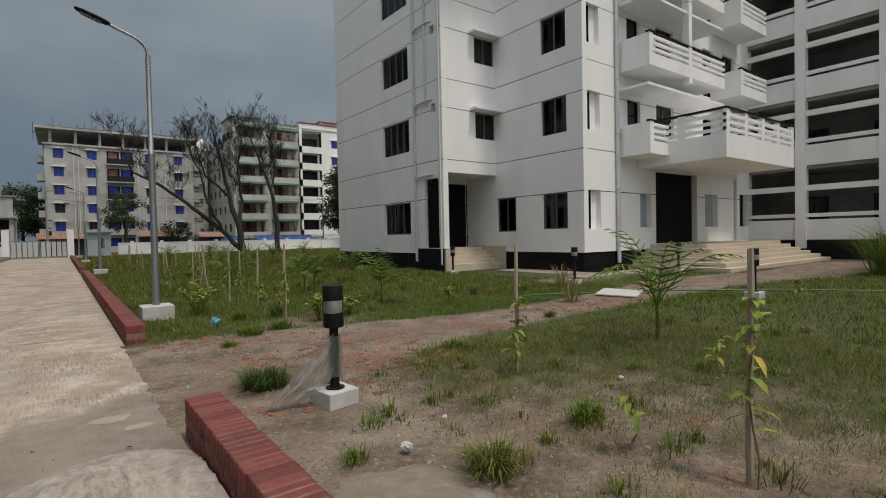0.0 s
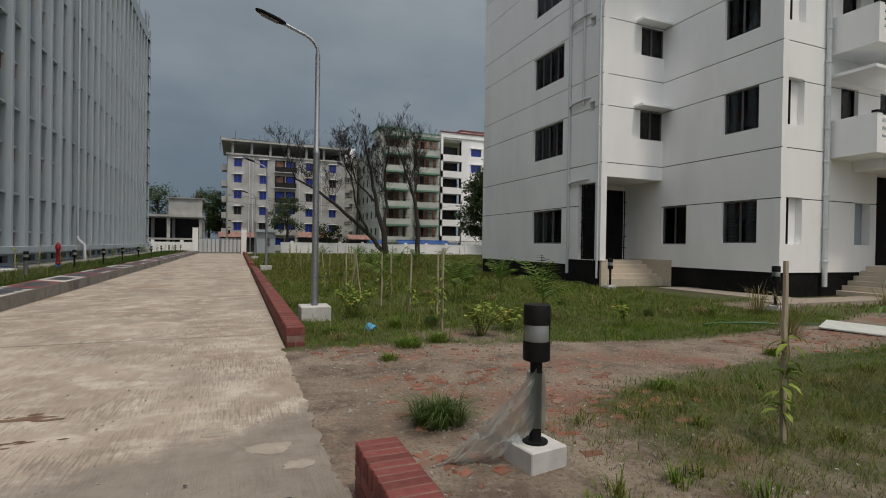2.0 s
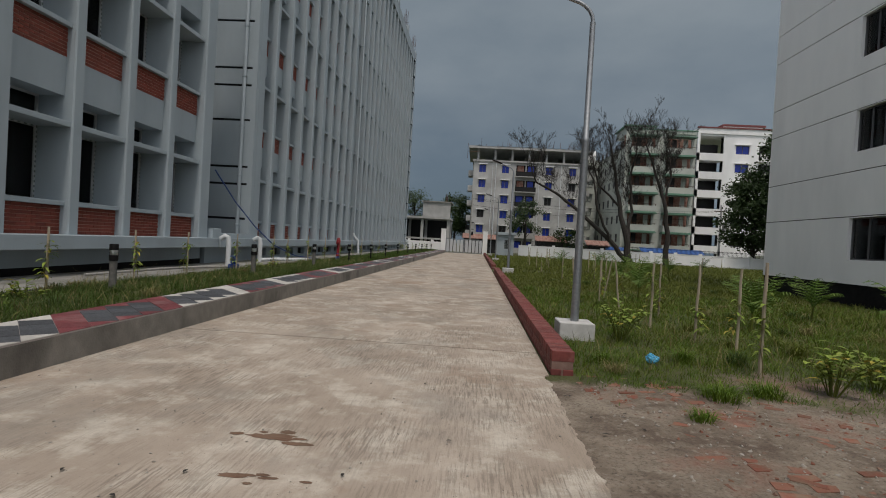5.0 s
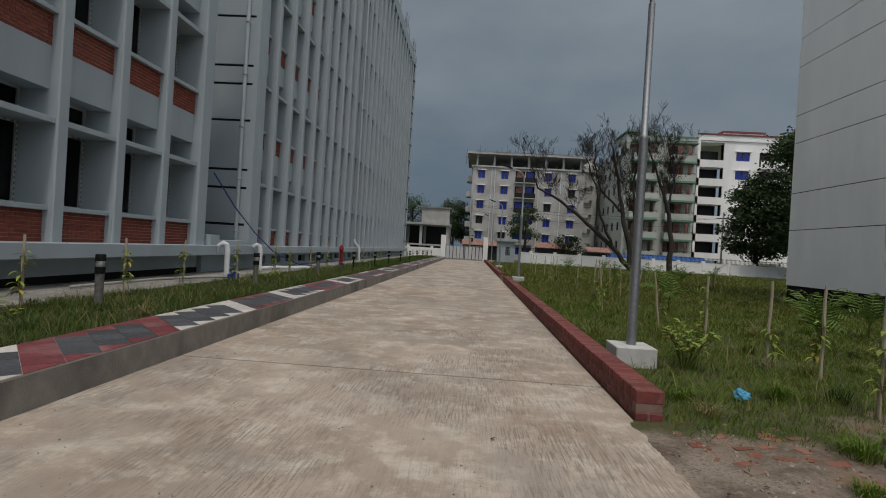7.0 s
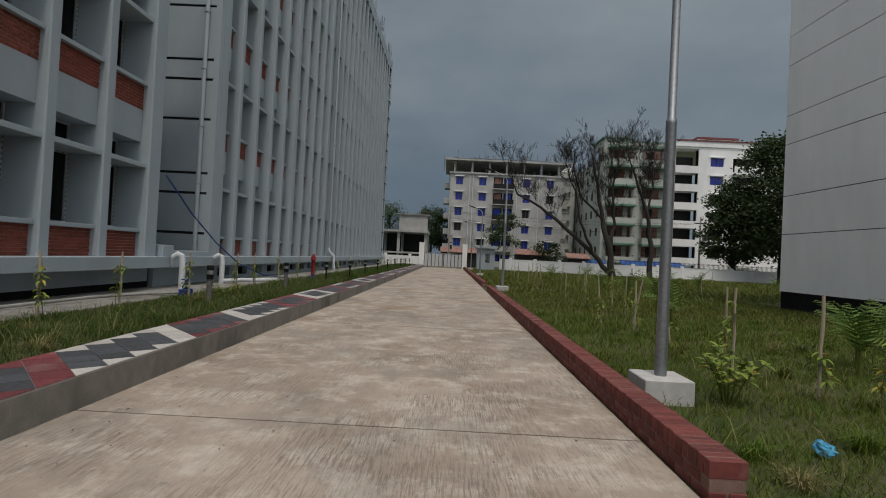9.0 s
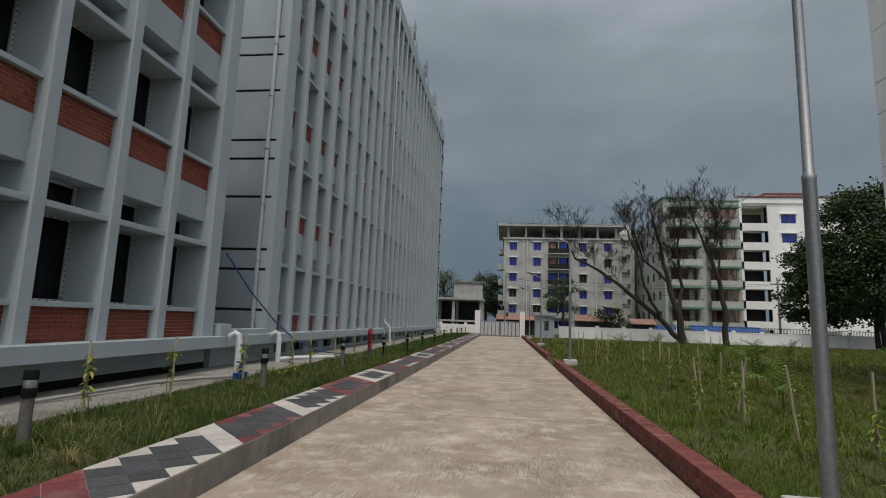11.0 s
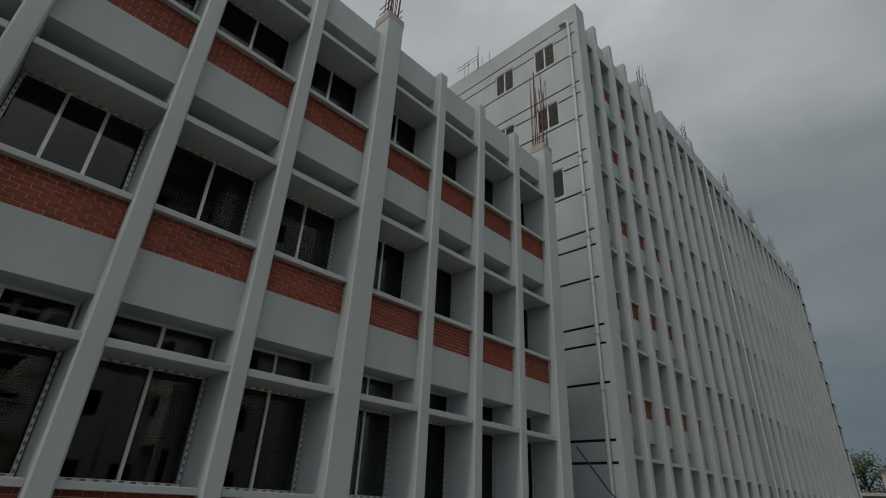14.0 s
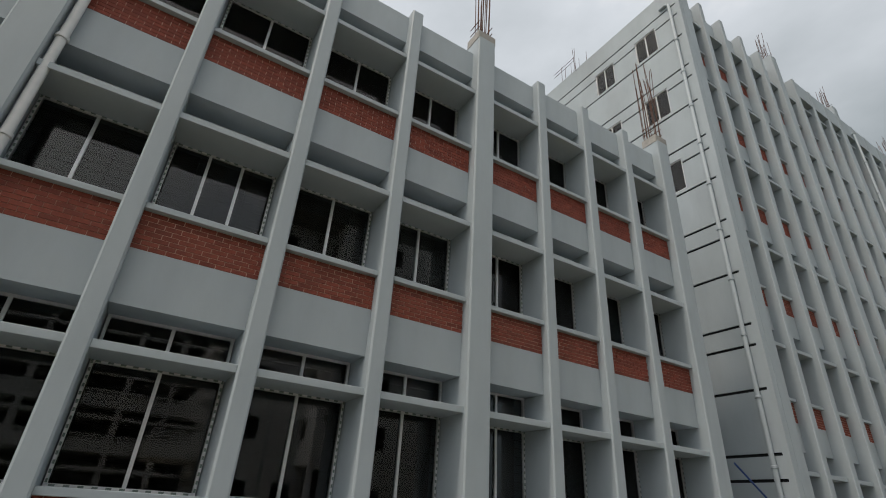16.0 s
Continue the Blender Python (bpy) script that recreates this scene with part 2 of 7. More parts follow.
class Shape:
    """Gathers vertices and faces, then becomes one mesh."""

    def __init__(self):
        self.v, self.f, self.weld = [], [], False

    def add(self, verts, faces):
        k = len(self.v)
        self.v.extend(verts)
        self.f.extend([tuple(i + k for i in f) for f in faces])
        return self

    def box(self, x0, x1, y0, y1, z0, z1, bevel=0.0):
        x0, x1 = min(x0, x1), max(x0, x1)
        y0, y1 = min(y0, y1), max(y0, y1)
        if not bevel:
            v = [(x, y, z) for z in (z0, z1) for y in (y0, y1) for x in (x0, x1)]
            return self.add(v, [(0, 2, 3, 1), (4, 5, 7, 6), (0, 1, 5, 4), (2, 6, 7, 3), (0, 4, 6, 2), (1, 3, 7, 5)])
        b = bevel
        rings = []
        for z, d in ((z0, b), (z0 + b, 0), (z1 - b, 0), (z1, b)):
            rings.append([(x0 + d + b * (1 if d == 0 else 0), y0 + d, z), (x1 - b, y0 + d, z), (x1 - d, y0 + b, z), (x1 - d, y1 - b, z),
                          (x1 - b, y1 - d, z), (x0 + b, y1 - d, z), (x0 + d, y1 - b, z), (x0 + d, y0 + b, z)])
        v = [p for r in rings for p in r]
        f = [tuple(range(7, -1, -1)), tuple(range(24, 32))]
        for r in range(3):
            for i in range(8):
                j = (i + 1) % 8
                f.append((r * 8 + i, r * 8 + j, r * 8 + 8 + j, r * 8 + 8 + i))
        return self.add(v, f)

    def tube(self, pts, radii, n=8, cap=True):
        """A tube along pts with a radius at each."""
        pts = [Vector(p) for p in pts]
        if isinstance(radii, (int, float)):
            radii = [radii] * len(pts)
        v, f = [], []
        side = None
        for i, p in enumerate(pts):
            d = (pts[min(i + 1, len(pts) - 1)] - pts[max(i - 1, 0)]).normalized()
            if side is None:
                side = d.orthogonal().normalized()
            side = (side - d * side.dot(d)).normalized()
            up = d.cross(side)
            for k in range(n):
                a = 2 * math.pi * k / n
                v.append(tuple(p + (side * math.cos(a) + up * math.sin(a)) * radii[i]))
        for i in range(len(pts) - 1):
            for k in range(n):
                j = (k + 1) % n
                f.append((i * n + k, i * n + j, i * n + n + j, i * n + n + k))
        if cap:
            f.append(tuple(range(n - 1, -1, -1)))
            f.append(tuple(range((len(pts) - 1) * n, len(pts) * n)))
        return self.add(v, f)

    def lathe(self, profile, n=20, center=(0, 0)):
        """Turns (radius, z) pairs about the upright axis."""
        v, f = [], []
        for r, z in profile:
            for k in range(n):
                a = 2 * math.pi * k / n
                v.append((center[0] + r * math.cos(a), center[1] + r * math.sin(a), z))
        for i in range(len(profile) - 1):
            for k in range(n):
                j = (k + 1) % n
                f.append((i * n + k, i * n + j, i * n + n + j, i * n + n + k))
        f.append(tuple(range(n - 1, -1, -1)))
        f.append(tuple(range((len(profile) - 1) * n, len(profile) * n)))
        return self.add(v, f)

    def mesh(self, name, mat, smooth=False, weld=False):
        me = bpy.data.meshes.new(name)
        me.from_pydata(self.v, [], self.f)
        if weld:
            bm = bmesh.new()
            bm.from_mesh(me)
            bmesh.ops.remove_doubles(bm, verts=bm.verts, dist=0.0004)
            bm.to_mesh(me)
            bm.free()
        me.update()
        if mat:
            me.materials.append(mat)
        if smooth:
            me.polygons.foreach_set("use_smooth", [True] * len(me.polygons))
            me.set_sharp_from_angle(angle=radians(40))
        return me


def thing(name, label, category, at=(0, 0, 0), group="", kind="", turn=0.0):
    ob = new(name)
    ob.empty_display_size = 0.2
    ob.matrix_basis = pose(*at, 0, 0, turn)
    return tagged(ob, label, category, group, kind)


def part(name, shape, mat, parent, label="", at=None, smooth=False, kind=""):
    me = shape if isinstance(shape, bpy.types.Mesh) else shape.mesh(name, mat, smooth, shape.weld)
    ob = new(name, me)
    ob.parent = parent
    if at is not None:
        ob.matrix_basis = at if isinstance(at, Matrix) else Matrix.Translation(at)
    return tagged(ob, label, kind=kind)


def solid(name, shape, mat, label, category, group="", kind="", at=None, smooth=False):
    me = shape if isinstance(shape, bpy.types.Mesh) else shape.mesh(name, mat, smooth)
    ob = new(name, me)
    if at is not None:
        ob.matrix_basis = at if isinstance(at, Matrix) else Matrix.Translation(at)
    return tagged(ob, label, category, group, kind)


def wall_shape(axis, face, depth, u0, u1, z0, z1, holes=(), grooves=(), groove_h=0.03, groove_d=0.03):
    """A wall in the plane axis=face, going back by depth (signed), with rectangular holes (ua, ub, za, zb) right through it and
    level grooves. Returns the wall's shape and the grooves' backs."""
    s, gsh = Shape(), Shape()
    zs = {z0, z1}
    for h in holes:
        zs |= {min(max(h[2], z0), z1), min(max(h[3], z0), z1)}
    for g in grooves:
        zs |= {g, g + groove_h}
    zs = sorted(zs)
    back = face + depth
    sgn = 1 if depth > 0 else -1
    for za, zb in zip(zs, zs[1:]):
        if zb - za < 1e-5:
            continue
        zm = (za + zb) / 2
        cuts = sorted((h[0], h[1]) for h in holes if h[2] < zm < h[3])
        spans, u = [], u0
        for a, b in cuts:
            if a > u:
                spans.append((u, a))
            u = max(u, b)
        if u < u1:
            spans.append((u, u1))
        ing = any(g - 1e-6 < zm < g + groove_h for g in grooves)
        for a, b in spans:
            layers = ((s, face, back),) if not ing else ((s, face + sgn * (groove_d + 0.004), back), (gsh, face + sgn * groove_d, face + sgn * (groove_d + 0.004)))
            for t, f, g in layers:
                if axis == "x":
                    t.box(f, g, a, b, za, zb)
                else:
                    t.box(a, b, f, g, za, zb)
    s.weld = True
    return s, gsh

# ---- ground ----
PATH_LINE = ((1.2, 6.2, 2.1), (3.0, 6.3, 1.9), (5.0, 6.6, 1.2), (8.0, 6.55, 0.72), (11.0, 6.65, 0.9), (15.0, 7.3, 1.3), (20.0, 6.2, 1.4), (29.0, 6.2, 1.6))


def dirt_at(x, y):
    """How bare the earth is: 1 on the trodden way, about half on the thin lawn beside it."""
    px = np.array([p[0] for p in PATH_LINE])
    cy, hw = np.interp(x, px, [p[1] for p in PATH_LINE]), np.interp(x, px, [p[2] for p in PATH_LINE])
    way = np.clip((hw + 0.15 - np.abs(y - cy)) / 0.45, 0, 1) * (x > 1.2) * (x < 32)
    near = np.clip((4.9 - x) / 2.2, 0, 1) * np.clip((7.0 - y) / 1.5, 0, 1) * (x > 1.2)
    thin = 0.62 * np.clip((7.4 - x) / 3.0, 0, 1) * np.clip((5.2 - y) / 2.5, 0, 1) * (x > 1.2)
    patch = 0.75 * np.clip(1.25 - np.hypot((x - 4.6) / 1.3, (y - 8.6) / 0.9), 0, 1)
    east = np.clip((0.8 - np.abs(y - 10.3)) / 0.4, 0, 1) * (x > 12.5) * (x < 19)
    return np.maximum.reduce([way, near, thin, patch, east])


def height_at(x, y):
    """Ground level: flush with the road's edge, raised behind the tiled kerb, falling to the apron of the office."""
    z = 0.02 * np.sin(x * 0.9 + 1.3) * np.sin(y * 0.7) + 0.008 * np.sin(x * 5.1) * np.sin(y * 4.3)
    left = np.interp(x, [-8.4, -8.0, -6.3, -5.6, -4.2, -3.95], [0.08, 0.10, 0.20, 0.23, 0.25, 0.22])
    z = np.where(x < -3.91, left, z)
    z = np.where((x > -3.91) & (x < 1.40), -0.06, z)
    z = np.where((x >= 1.40) & (x < 2.2), -0.014 + (z + 0.014) * np.clip((x - 1.6) / 0.6, 0, 1), z)
    return np.where(x < -9.4, -0.1, z)


def ground_sheet():
    xs = np.unique(np.round(np.concatenate([np.array([-1500, -400, -120, -60, -30, -12, -9.0, -8.5]), np.arange(-8.0, -3.99, 0.4), np.array([-3.92, -3.90, -1, 1.38, 1.41, 1.6, 1.75]),
                                   np.arange(1.9, 16, 0.16), np.arange(16, 34, 0.6), np.array([36, 45, 60, 120, 400, 1500])]), 3))
    ys = np.unique(np.round(np.concatenate([np.array([-1500, -400, -100, -40, -15, -6]), np.arange(-4, 14, 0.16), np.arange(14, 34, 0.6), np.arange(34, 72, 2), np.array([80, 100, 140, 400, 1500])]), 3))
    gx, gy = np.meshgrid(xs, ys)
    gz = height_at(gx, gy)
    nx, ny = len(xs), len(ys)
    verts = np.stack([gx.ravel(), gy.ravel(), gz.ravel()], 1)
    i = (np.arange(ny - 1)[:, None] * nx + np.arange(nx - 1)[None, :]).ravel()
    faces = np.stack([i, i + 1, i + nx + 1, i + nx], 1)
    me = bpy.data.meshes.new("ground")
    me.from_pydata(verts.tolist(), [], faces.tolist())
    at = me.attributes.new("bare", "FLOAT", "POINT")
    at.data.foreach_set("value", dirt_at(gx.ravel(), gy.ravel()).astype(np.float32))
    me.polygons.foreach_set("use_smooth", [True] * len(me.polygons))
    mat = bpy.data.materials.new("lawn_and_earth")
    mat.use_nodes = True
    n, l = mat.node_tree.nodes, mat.node_tree.links
    b = n["Principled BSDF"]
    b.inputs["Roughness"].default_value = 0.95
    tc, a = n.new("ShaderNodeTexCoord"), n.new("ShaderNodeAttribute")
    a.attribute_name = "bare"

    def nz(scale, detail=6.0):
        t = n.new("ShaderNodeTexNoise")
        t.inputs["Scale"].default_value, t.inputs["Detail"].default_value, t.inputs["Roughness"].default_value = scale, detail, 0.62
        l.new(tc.outputs["Object"], t.inputs["Vector"])
        return t.outputs["Fac"]

    def rng(v, lo, hi, to=1.0):
        r = n.new("ShaderNodeMapRange")
        r.inputs["From Min"].default_value, r.inputs["From Max"].default_value, r.inputs["To Max"].default_value = lo, hi, to
        l.new(v, r.inputs[0])
        return r.outputs[0]

    def mix(f, c1, c2):
        x = n.new("ShaderNodeMix")
        x.data_type = "RGBA"
        l.new(f, x.inputs["Factor"])
        for s, c in (("A", c1), ("B", c2)):
            if isinstance(c, tuple):
                x.inputs[s].default_value = (*c, 1)
            else:
                l.new(c, x.inputs[s])
        return x.outputs["Result"]
    earth = mix(rng(nz(1.7), 0.38, 0.62), (0.125, 0.092, 0.068), (0.285, 0.240, 0.187))
    earth = mix(rng(nz(7.0, 8), 0.50, 0.68, 0.5), earth, (0.27, 0.235, 0.185))
    earth = mix(rng(nz(42, 4), 0.5, 0.68, 0.75), earth, (0.075, 0.058, 0.043))
    earth = mix(rng(nz(0.85), 0.53, 0.64, 0.7), earth, (0.185, 0.068, 0.045))
    earth = mix(rng(nz(14, 9), 0.56, 0.66, 0.6), earth, (0.30, 0.265, 0.215))
    turf = mix(rng(nz(0.6), 0.35, 0.65), (0.045, 0.066, 0.014), (0.092, 0.088, 0.033))
    turf = mix(rng(nz(26, 5), 0.45, 0.7, 0.7), turf, (0.035, 0.045, 0.014))
    ad = n.new("ShaderNodeMath")
    ad.operation = "ADD"
    l.new(a.outputs["Fac"], ad.inputs[0])
    sb = n.new("ShaderNodeMath")
    sb.operation = "MULTIPLY_ADD"
    l.new(nz(2.6), sb.inputs[0])
    sb.inputs[1].default_value, sb.inputs[2].default_value = 1.1, -0.55
    l.new(sb.outputs[0], ad.inputs[1])
    l.new(mix(rng(ad.outputs[0], 0.22, 0.58), turf, earth), b.inputs["Base Color"])
    bp = n.new("ShaderNodeBump")
    bp.inputs["Strength"].default_value, bp.inputs["Distance"].default_value = 0.9, 0.04
    l.new(nz(22, 8), bp.inputs["Height"])
    l.new(bp.outputs[0], b.inputs["Normal"])
    me.materials.append(mat)
    return tagged(new("ground", me), "lawn with a trodden bare-earth way and broken brick", "ground", kind="structure")


ground_sheet()

# ---- road: cast concrete bays with open joints ----
ROAD_L, ROAD_R = -3.15, 1.70


def road_material():
    mat = bpy.data.materials.new("brushed_concrete")
    mat.use_nodes = True
    n, l = mat.node_tree.nodes, mat.node_tree.links
    b = n["Principled BSDF"]
    tc = n.new("ShaderNodeTexCoord")

    def nz(scale, stretch=(1, 1, 1), detail=6.0, rough=0.6):
        mp = n.new("ShaderNodeMapping")
        mp.inputs["Scale"].default_value = stretch
        l.new(tc.outputs["Object"], mp.inputs[0])
        t = n.new("ShaderNodeTexNoise")
        t.inputs["Scale"].default_value, t.inputs["Detail"].default_value, t.inputs["Roughness"].default_value = scale, detail, rough
        l.new(mp.outputs[0], t.inputs["Vector"])
        return t.outputs["Fac"]

    def rng(v, lo, hi, to0=0.0, to=1.0):
        r = n.new("ShaderNodeMapRange")
        for k, w in (("From Min", lo), ("From Max", hi), ("To Min", to0), ("To Max", to)):
            r.inputs[k].default_value = w
        l.new(v, r.inputs[0])
        return r.outputs[0]

    def mix(f, c1, c2):
        x = n.new("ShaderNodeMix")
        x.data_type = "RGBA"
        l.new(f, x.inputs["Factor"])
        for s, c in (("A", c1), ("B", c2)):
            if isinstance(c, tuple):
                x.inputs[s].default_value = (*c, 1)
            else:
                l.new(c, x.inputs[s])
        return x.outputs["Result"]
    brush = nz(56, (1.0, 0.06, 1.0), 3.0, 0.75)
    worn = rng(nz(0.75, (1, 1, 1), 7.0, 0.65), 0.42, 0.58)
    c = mix(rng(nz(0.9, (1, 0.6, 1), 8.0), 0.36, 0.64), (0.465, 0.398, 0.332), (0.325, 0.268, 0.214))
    c = mix(rng(nz(2.2, (1, 1, 1), 8.0, 0.7), 0.48, 0.64, 0, 0.8), c, (0.60, 0.555, 0.48))
    c = mix(rng(nz(0.5, (1, 0.8, 1), 8.0, 0.72), 0.50, 0.60, 0, 0.50), c, (0.265, 0.243, 0.212))
    c = mix(rng(nz(0.35, (1, 1, 1), 7.0, 0.7), 0.56, 0.68, 0, 0.7), c, (0.27, 0.17, 0.105))
    c = mix(rng(nz(5.0, (1, 1, 1), 9.0, 0.75), 0.60, 0.70, 0, 0.55), c, (0.15, 0.125, 0.10))
    c = mix(rng(nz(60, (1, 1, 1), 3.0, 0.5), 0.68, 0.74, 0, 0.85), c, (0.07, 0.055, 0.045))
    mm = n.new("ShaderNodeMath")
    mm.operation = "MULTIPLY"
    l.new(rng(brush, 0.48, 0.58), mm.inputs[0])
    l.new(rng(worn, 0, 1, 0.08, 0.62), mm.inputs[1])
    c = mix(mm.outputs[0], c, (0.17, 0.140, 0.112))
    sep = n.new("ShaderNodeSeparateXYZ")
    l.new(tc.outputs["Object"], sep.inputs[0])
    near = n.new("ShaderNodeMath")
    near.operation = "MULTIPLY_ADD"
    l.new(sep.outputs["Y"], near.inputs[0])
    near.inputs[1].default_value, near.inputs[2].default_value = -1.0, 5.0
    sx = n.new("ShaderNodeMath")
    sx.operation = "MULTIPLY_ADD"
    l.new(sep.outputs["X"], sx.inputs[0])
    sx.inputs[1].default_value = 0.45
    l.new(near.outputs[0], sx.inputs[2])
    wob = n.new("ShaderNodeMath")
    wob.operation = "MULTIPLY_ADD"
    l.new(nz(2.4, (1, 1, 1), 8.0, 0.7), wob.inputs[0])
    wob.inputs[1].default_value = 2.4
    l.new(sx.outputs[0], wob.inputs[2])
    c = mix(rng(wob.outputs[0], 1.0, 1.5, 0, 0.85), c, mix(rng(nz(3.5, (1, 1, 1), 8.0, 0.7), 0.4, 0.65), (0.25, 0.225, 0.192), (0.185, 0.162, 0.136)))
    c = mix(rng(nz(60, (1, 1, 1), 3.0, 0.5), 0.70, 0.76, 0, 0.85), c, (0.07, 0.055, 0.045))
    l.new(c, b.inputs["Base Color"])
    l.new(rng(nz(0.45, (1, 1, 1), 8.0, 0.7), 0.45, 0.66, 0.85, 0.6), b.inputs["Roughness"])
    b.inputs["Specular IOR Level"].default_value = 0.35
    bp = n.new("ShaderNodeBump")
    bp.inputs["Strength"].default_value, bp.inputs["Distance"].default_value = 0.5, 0.014
    hs = n.new("ShaderNodeMath")
    hs.operation = "ADD"
    l.new(mm.outputs[0], hs.inputs[0])
    l.new(nz(90, (1, 1, 1), 3.0), hs.inputs[1])
    l.new(hs.outputs[0], bp.inputs["Height"])
    l.new(bp.outputs[0], b.inputs["Normal"])
    return mat


M["road"] = road_material()
road = thing("road", "pale brushed concrete access road with open joints and stains", "road", kind="structure")


def road_slab(y0, y1, ragged):
    """One cast bay; the bay beside the gap in the kerb has a broken edge."""
    s = Shape()
    m = 160 if ragged else 2
    edge = []
    for i in range(m + 1):
        y = y0 + (y1 - y0) * i / m
        x = ROAD_R - 0.004
        if ragged:
            x = 1.66 + 0.06 * noise.noise((0, y * 1.1, 3)) + 0.05 * noise.noise((5, y * 5.0, 1)) + 0.035 * noise.noise((9, y * 16.0, 1)) if 4.2 < y < 8.45 else ROAD_R - 0.004
        edge.append((x, y))
    xl = ROAD_L + 0.004
    v = [(xl, y, z) for _, y in edge for z in (-0.12, 0.0)] + [(x, y, z) for x, y in edge for z in (-0.12, 0.0)]
    k = 2 * (m + 1)
    f = []
    for i in range(m):
        a = 2 * i
        f += [(a + 1, k + a + 1, k + a + 3, a + 3), (k + a, k + a + 2, k + a + 3, k + a + 1), (a, a + 1, a + 3, a + 2)]
    f += [(0, k, k + 1, 1), (2 * m, 2 * m + 1, k + 2 * m + 1, k + 2 * m)]
    s.add(v, f)
    part("slab", s, M["road"], road)


joints = [-14.7, -8.6, -2.55, 3.5, 9.56, 15.62, 21.68, 27.2, 33.3, 39.4, 45.4, 51.5, 57.6, 63.6, 69.0]
for a, b in zip(joints, joints[1:]):
    road_slab(a + 0.012, b - 0.012, 3.0 < a < 9 or 3.4 < a < 4)

# ---- tiled kerb of the planting strip ----
KERB_X0, KERB_X1, KERB_Z = -4.02, -3.15, 0.30
kerb = thing("tiled_kerb", "raised concrete kerb topped with red, white and grey tiles", "kerb", kind="structure")
part("kerb_body", Shape().box(KERB_X0, KERB_X1, -12, 68.0, -0.1, KERB_Z - 0.022), M["kerb_concrete"], kerb)
M["tile_white"] = material("tile_white", (0.58, 0.565, 0.53), (0.46, 0.445, 0.42), rough=0.7, scale=20, bump=0.25, bump_scale=40, rand=0.1, stain=(0.35, 0.33, 0.3), stain_scale=2, stain_amount=0.5)
M["tile_red"] = material("tile_red", (0.22, 0.055, 0.062), (0.13, 0.033, 0.038), rough=0.7, scale=24, bump=0.3, bump_scale=40, rand=0.2, stain=(0.36, 0.25, 0.24), stain_scale=2, stain_amount=0.5)
M["tile_grey"] = material("tile_grey", (0.040, 0.045, 0.053), (0.085, 0.09, 0.1), rough=0.7, scale=24, bump=0.3, bump_scale=40, rand=0.2)
M["grout"] = material("grout", (0.36, 0.33, 0.31), rough=0.95, bump=0.2)
part("tile_bed", Shape().box(KERB_X0, KERB_X1, -12, 68.0, KERB_Z - 0.022, KERB_Z - 0.006), M["grout"], kerb)


def clip_poly(poly, lo, hi):
    """The part of a polygon with lo <= x <= hi."""
    for sign, lim in ((1, lo), (-1, hi)):
        outp = []
        for (ax, ay), (bx, by) in zip(poly, poly[1:] + poly[:1]):
            da, db = sign * (ax - lim), sign * (bx - lim)
            if da >= 0:
                outp.append((ax, ay))
            if da * db < 0:
                t = da / (da - db)
                outp.append((ax + t * (bx - ax), ay + t * (by - ay)))
        poly = outp
    return poly


def kerb_tiles():
    """Square tiles laid on the diagonal; blocks of red and of white with a stepped dark figure along the middle."""
    d = 0.2930
    e = d / math.sqrt(2)
    g = 0.004
    rest = {"tile_white": Shape(), "tile_red": Shape(), "tile_grey": Shape()}
    for i in range(-40, 360):
        for j in range(-40, 330):
            cx, cy = KERB_X1 + (j - i) * e * 1.0, -6 + (i + j) * e
            if not (KERB_X0 - e < cx < KERB_X1 + e and -6 < cy < 67.5):
                continue
            h = e - g
            poly = clip_poly([(cx, cy - h), (cx + h, cy), (cx, cy + h), (cx - h, cy)], KERB_X0 + 0.002, KERB_X1 - 0.002)
            if len(poly) < 3:
                continue
            along = (cy + (cx - KERB_X1) * 1.0 - 9.50) / 1.98
            blk, fr = math.floor(along), along - math.floor(along)
            mid = abs(cx - (KERB_X0 + KERB_X1) / 2)
            key = "tile_white" if blk % 2 == 0 else "tile_red"
            if mid < 0.24 and 0.12 < fr < 0.88:
                key = "tile_grey"
            z1 = KERB_Z + random.uniform(-0.0015, 0.0015)
            k = len(poly)
            v = [(x, y, KERB_Z - 0.012) for x, y in poly] + [(x, y, z1) for x, y in poly]
            f = [tuple(range(k, 2 * k))] + [(a, (a + 1) % k, (a + 1) % k + k, a + k) for a in range(k)]
            if 7.0 < cy < 17.5:
                part("tile", Shape().add(v, f), M[key], kerb)
            else:
                rest[key].add(v, f)
    for key, s in rest.items():
        part("tiles_beyond", s, M[key], kerb, kind="stuff")


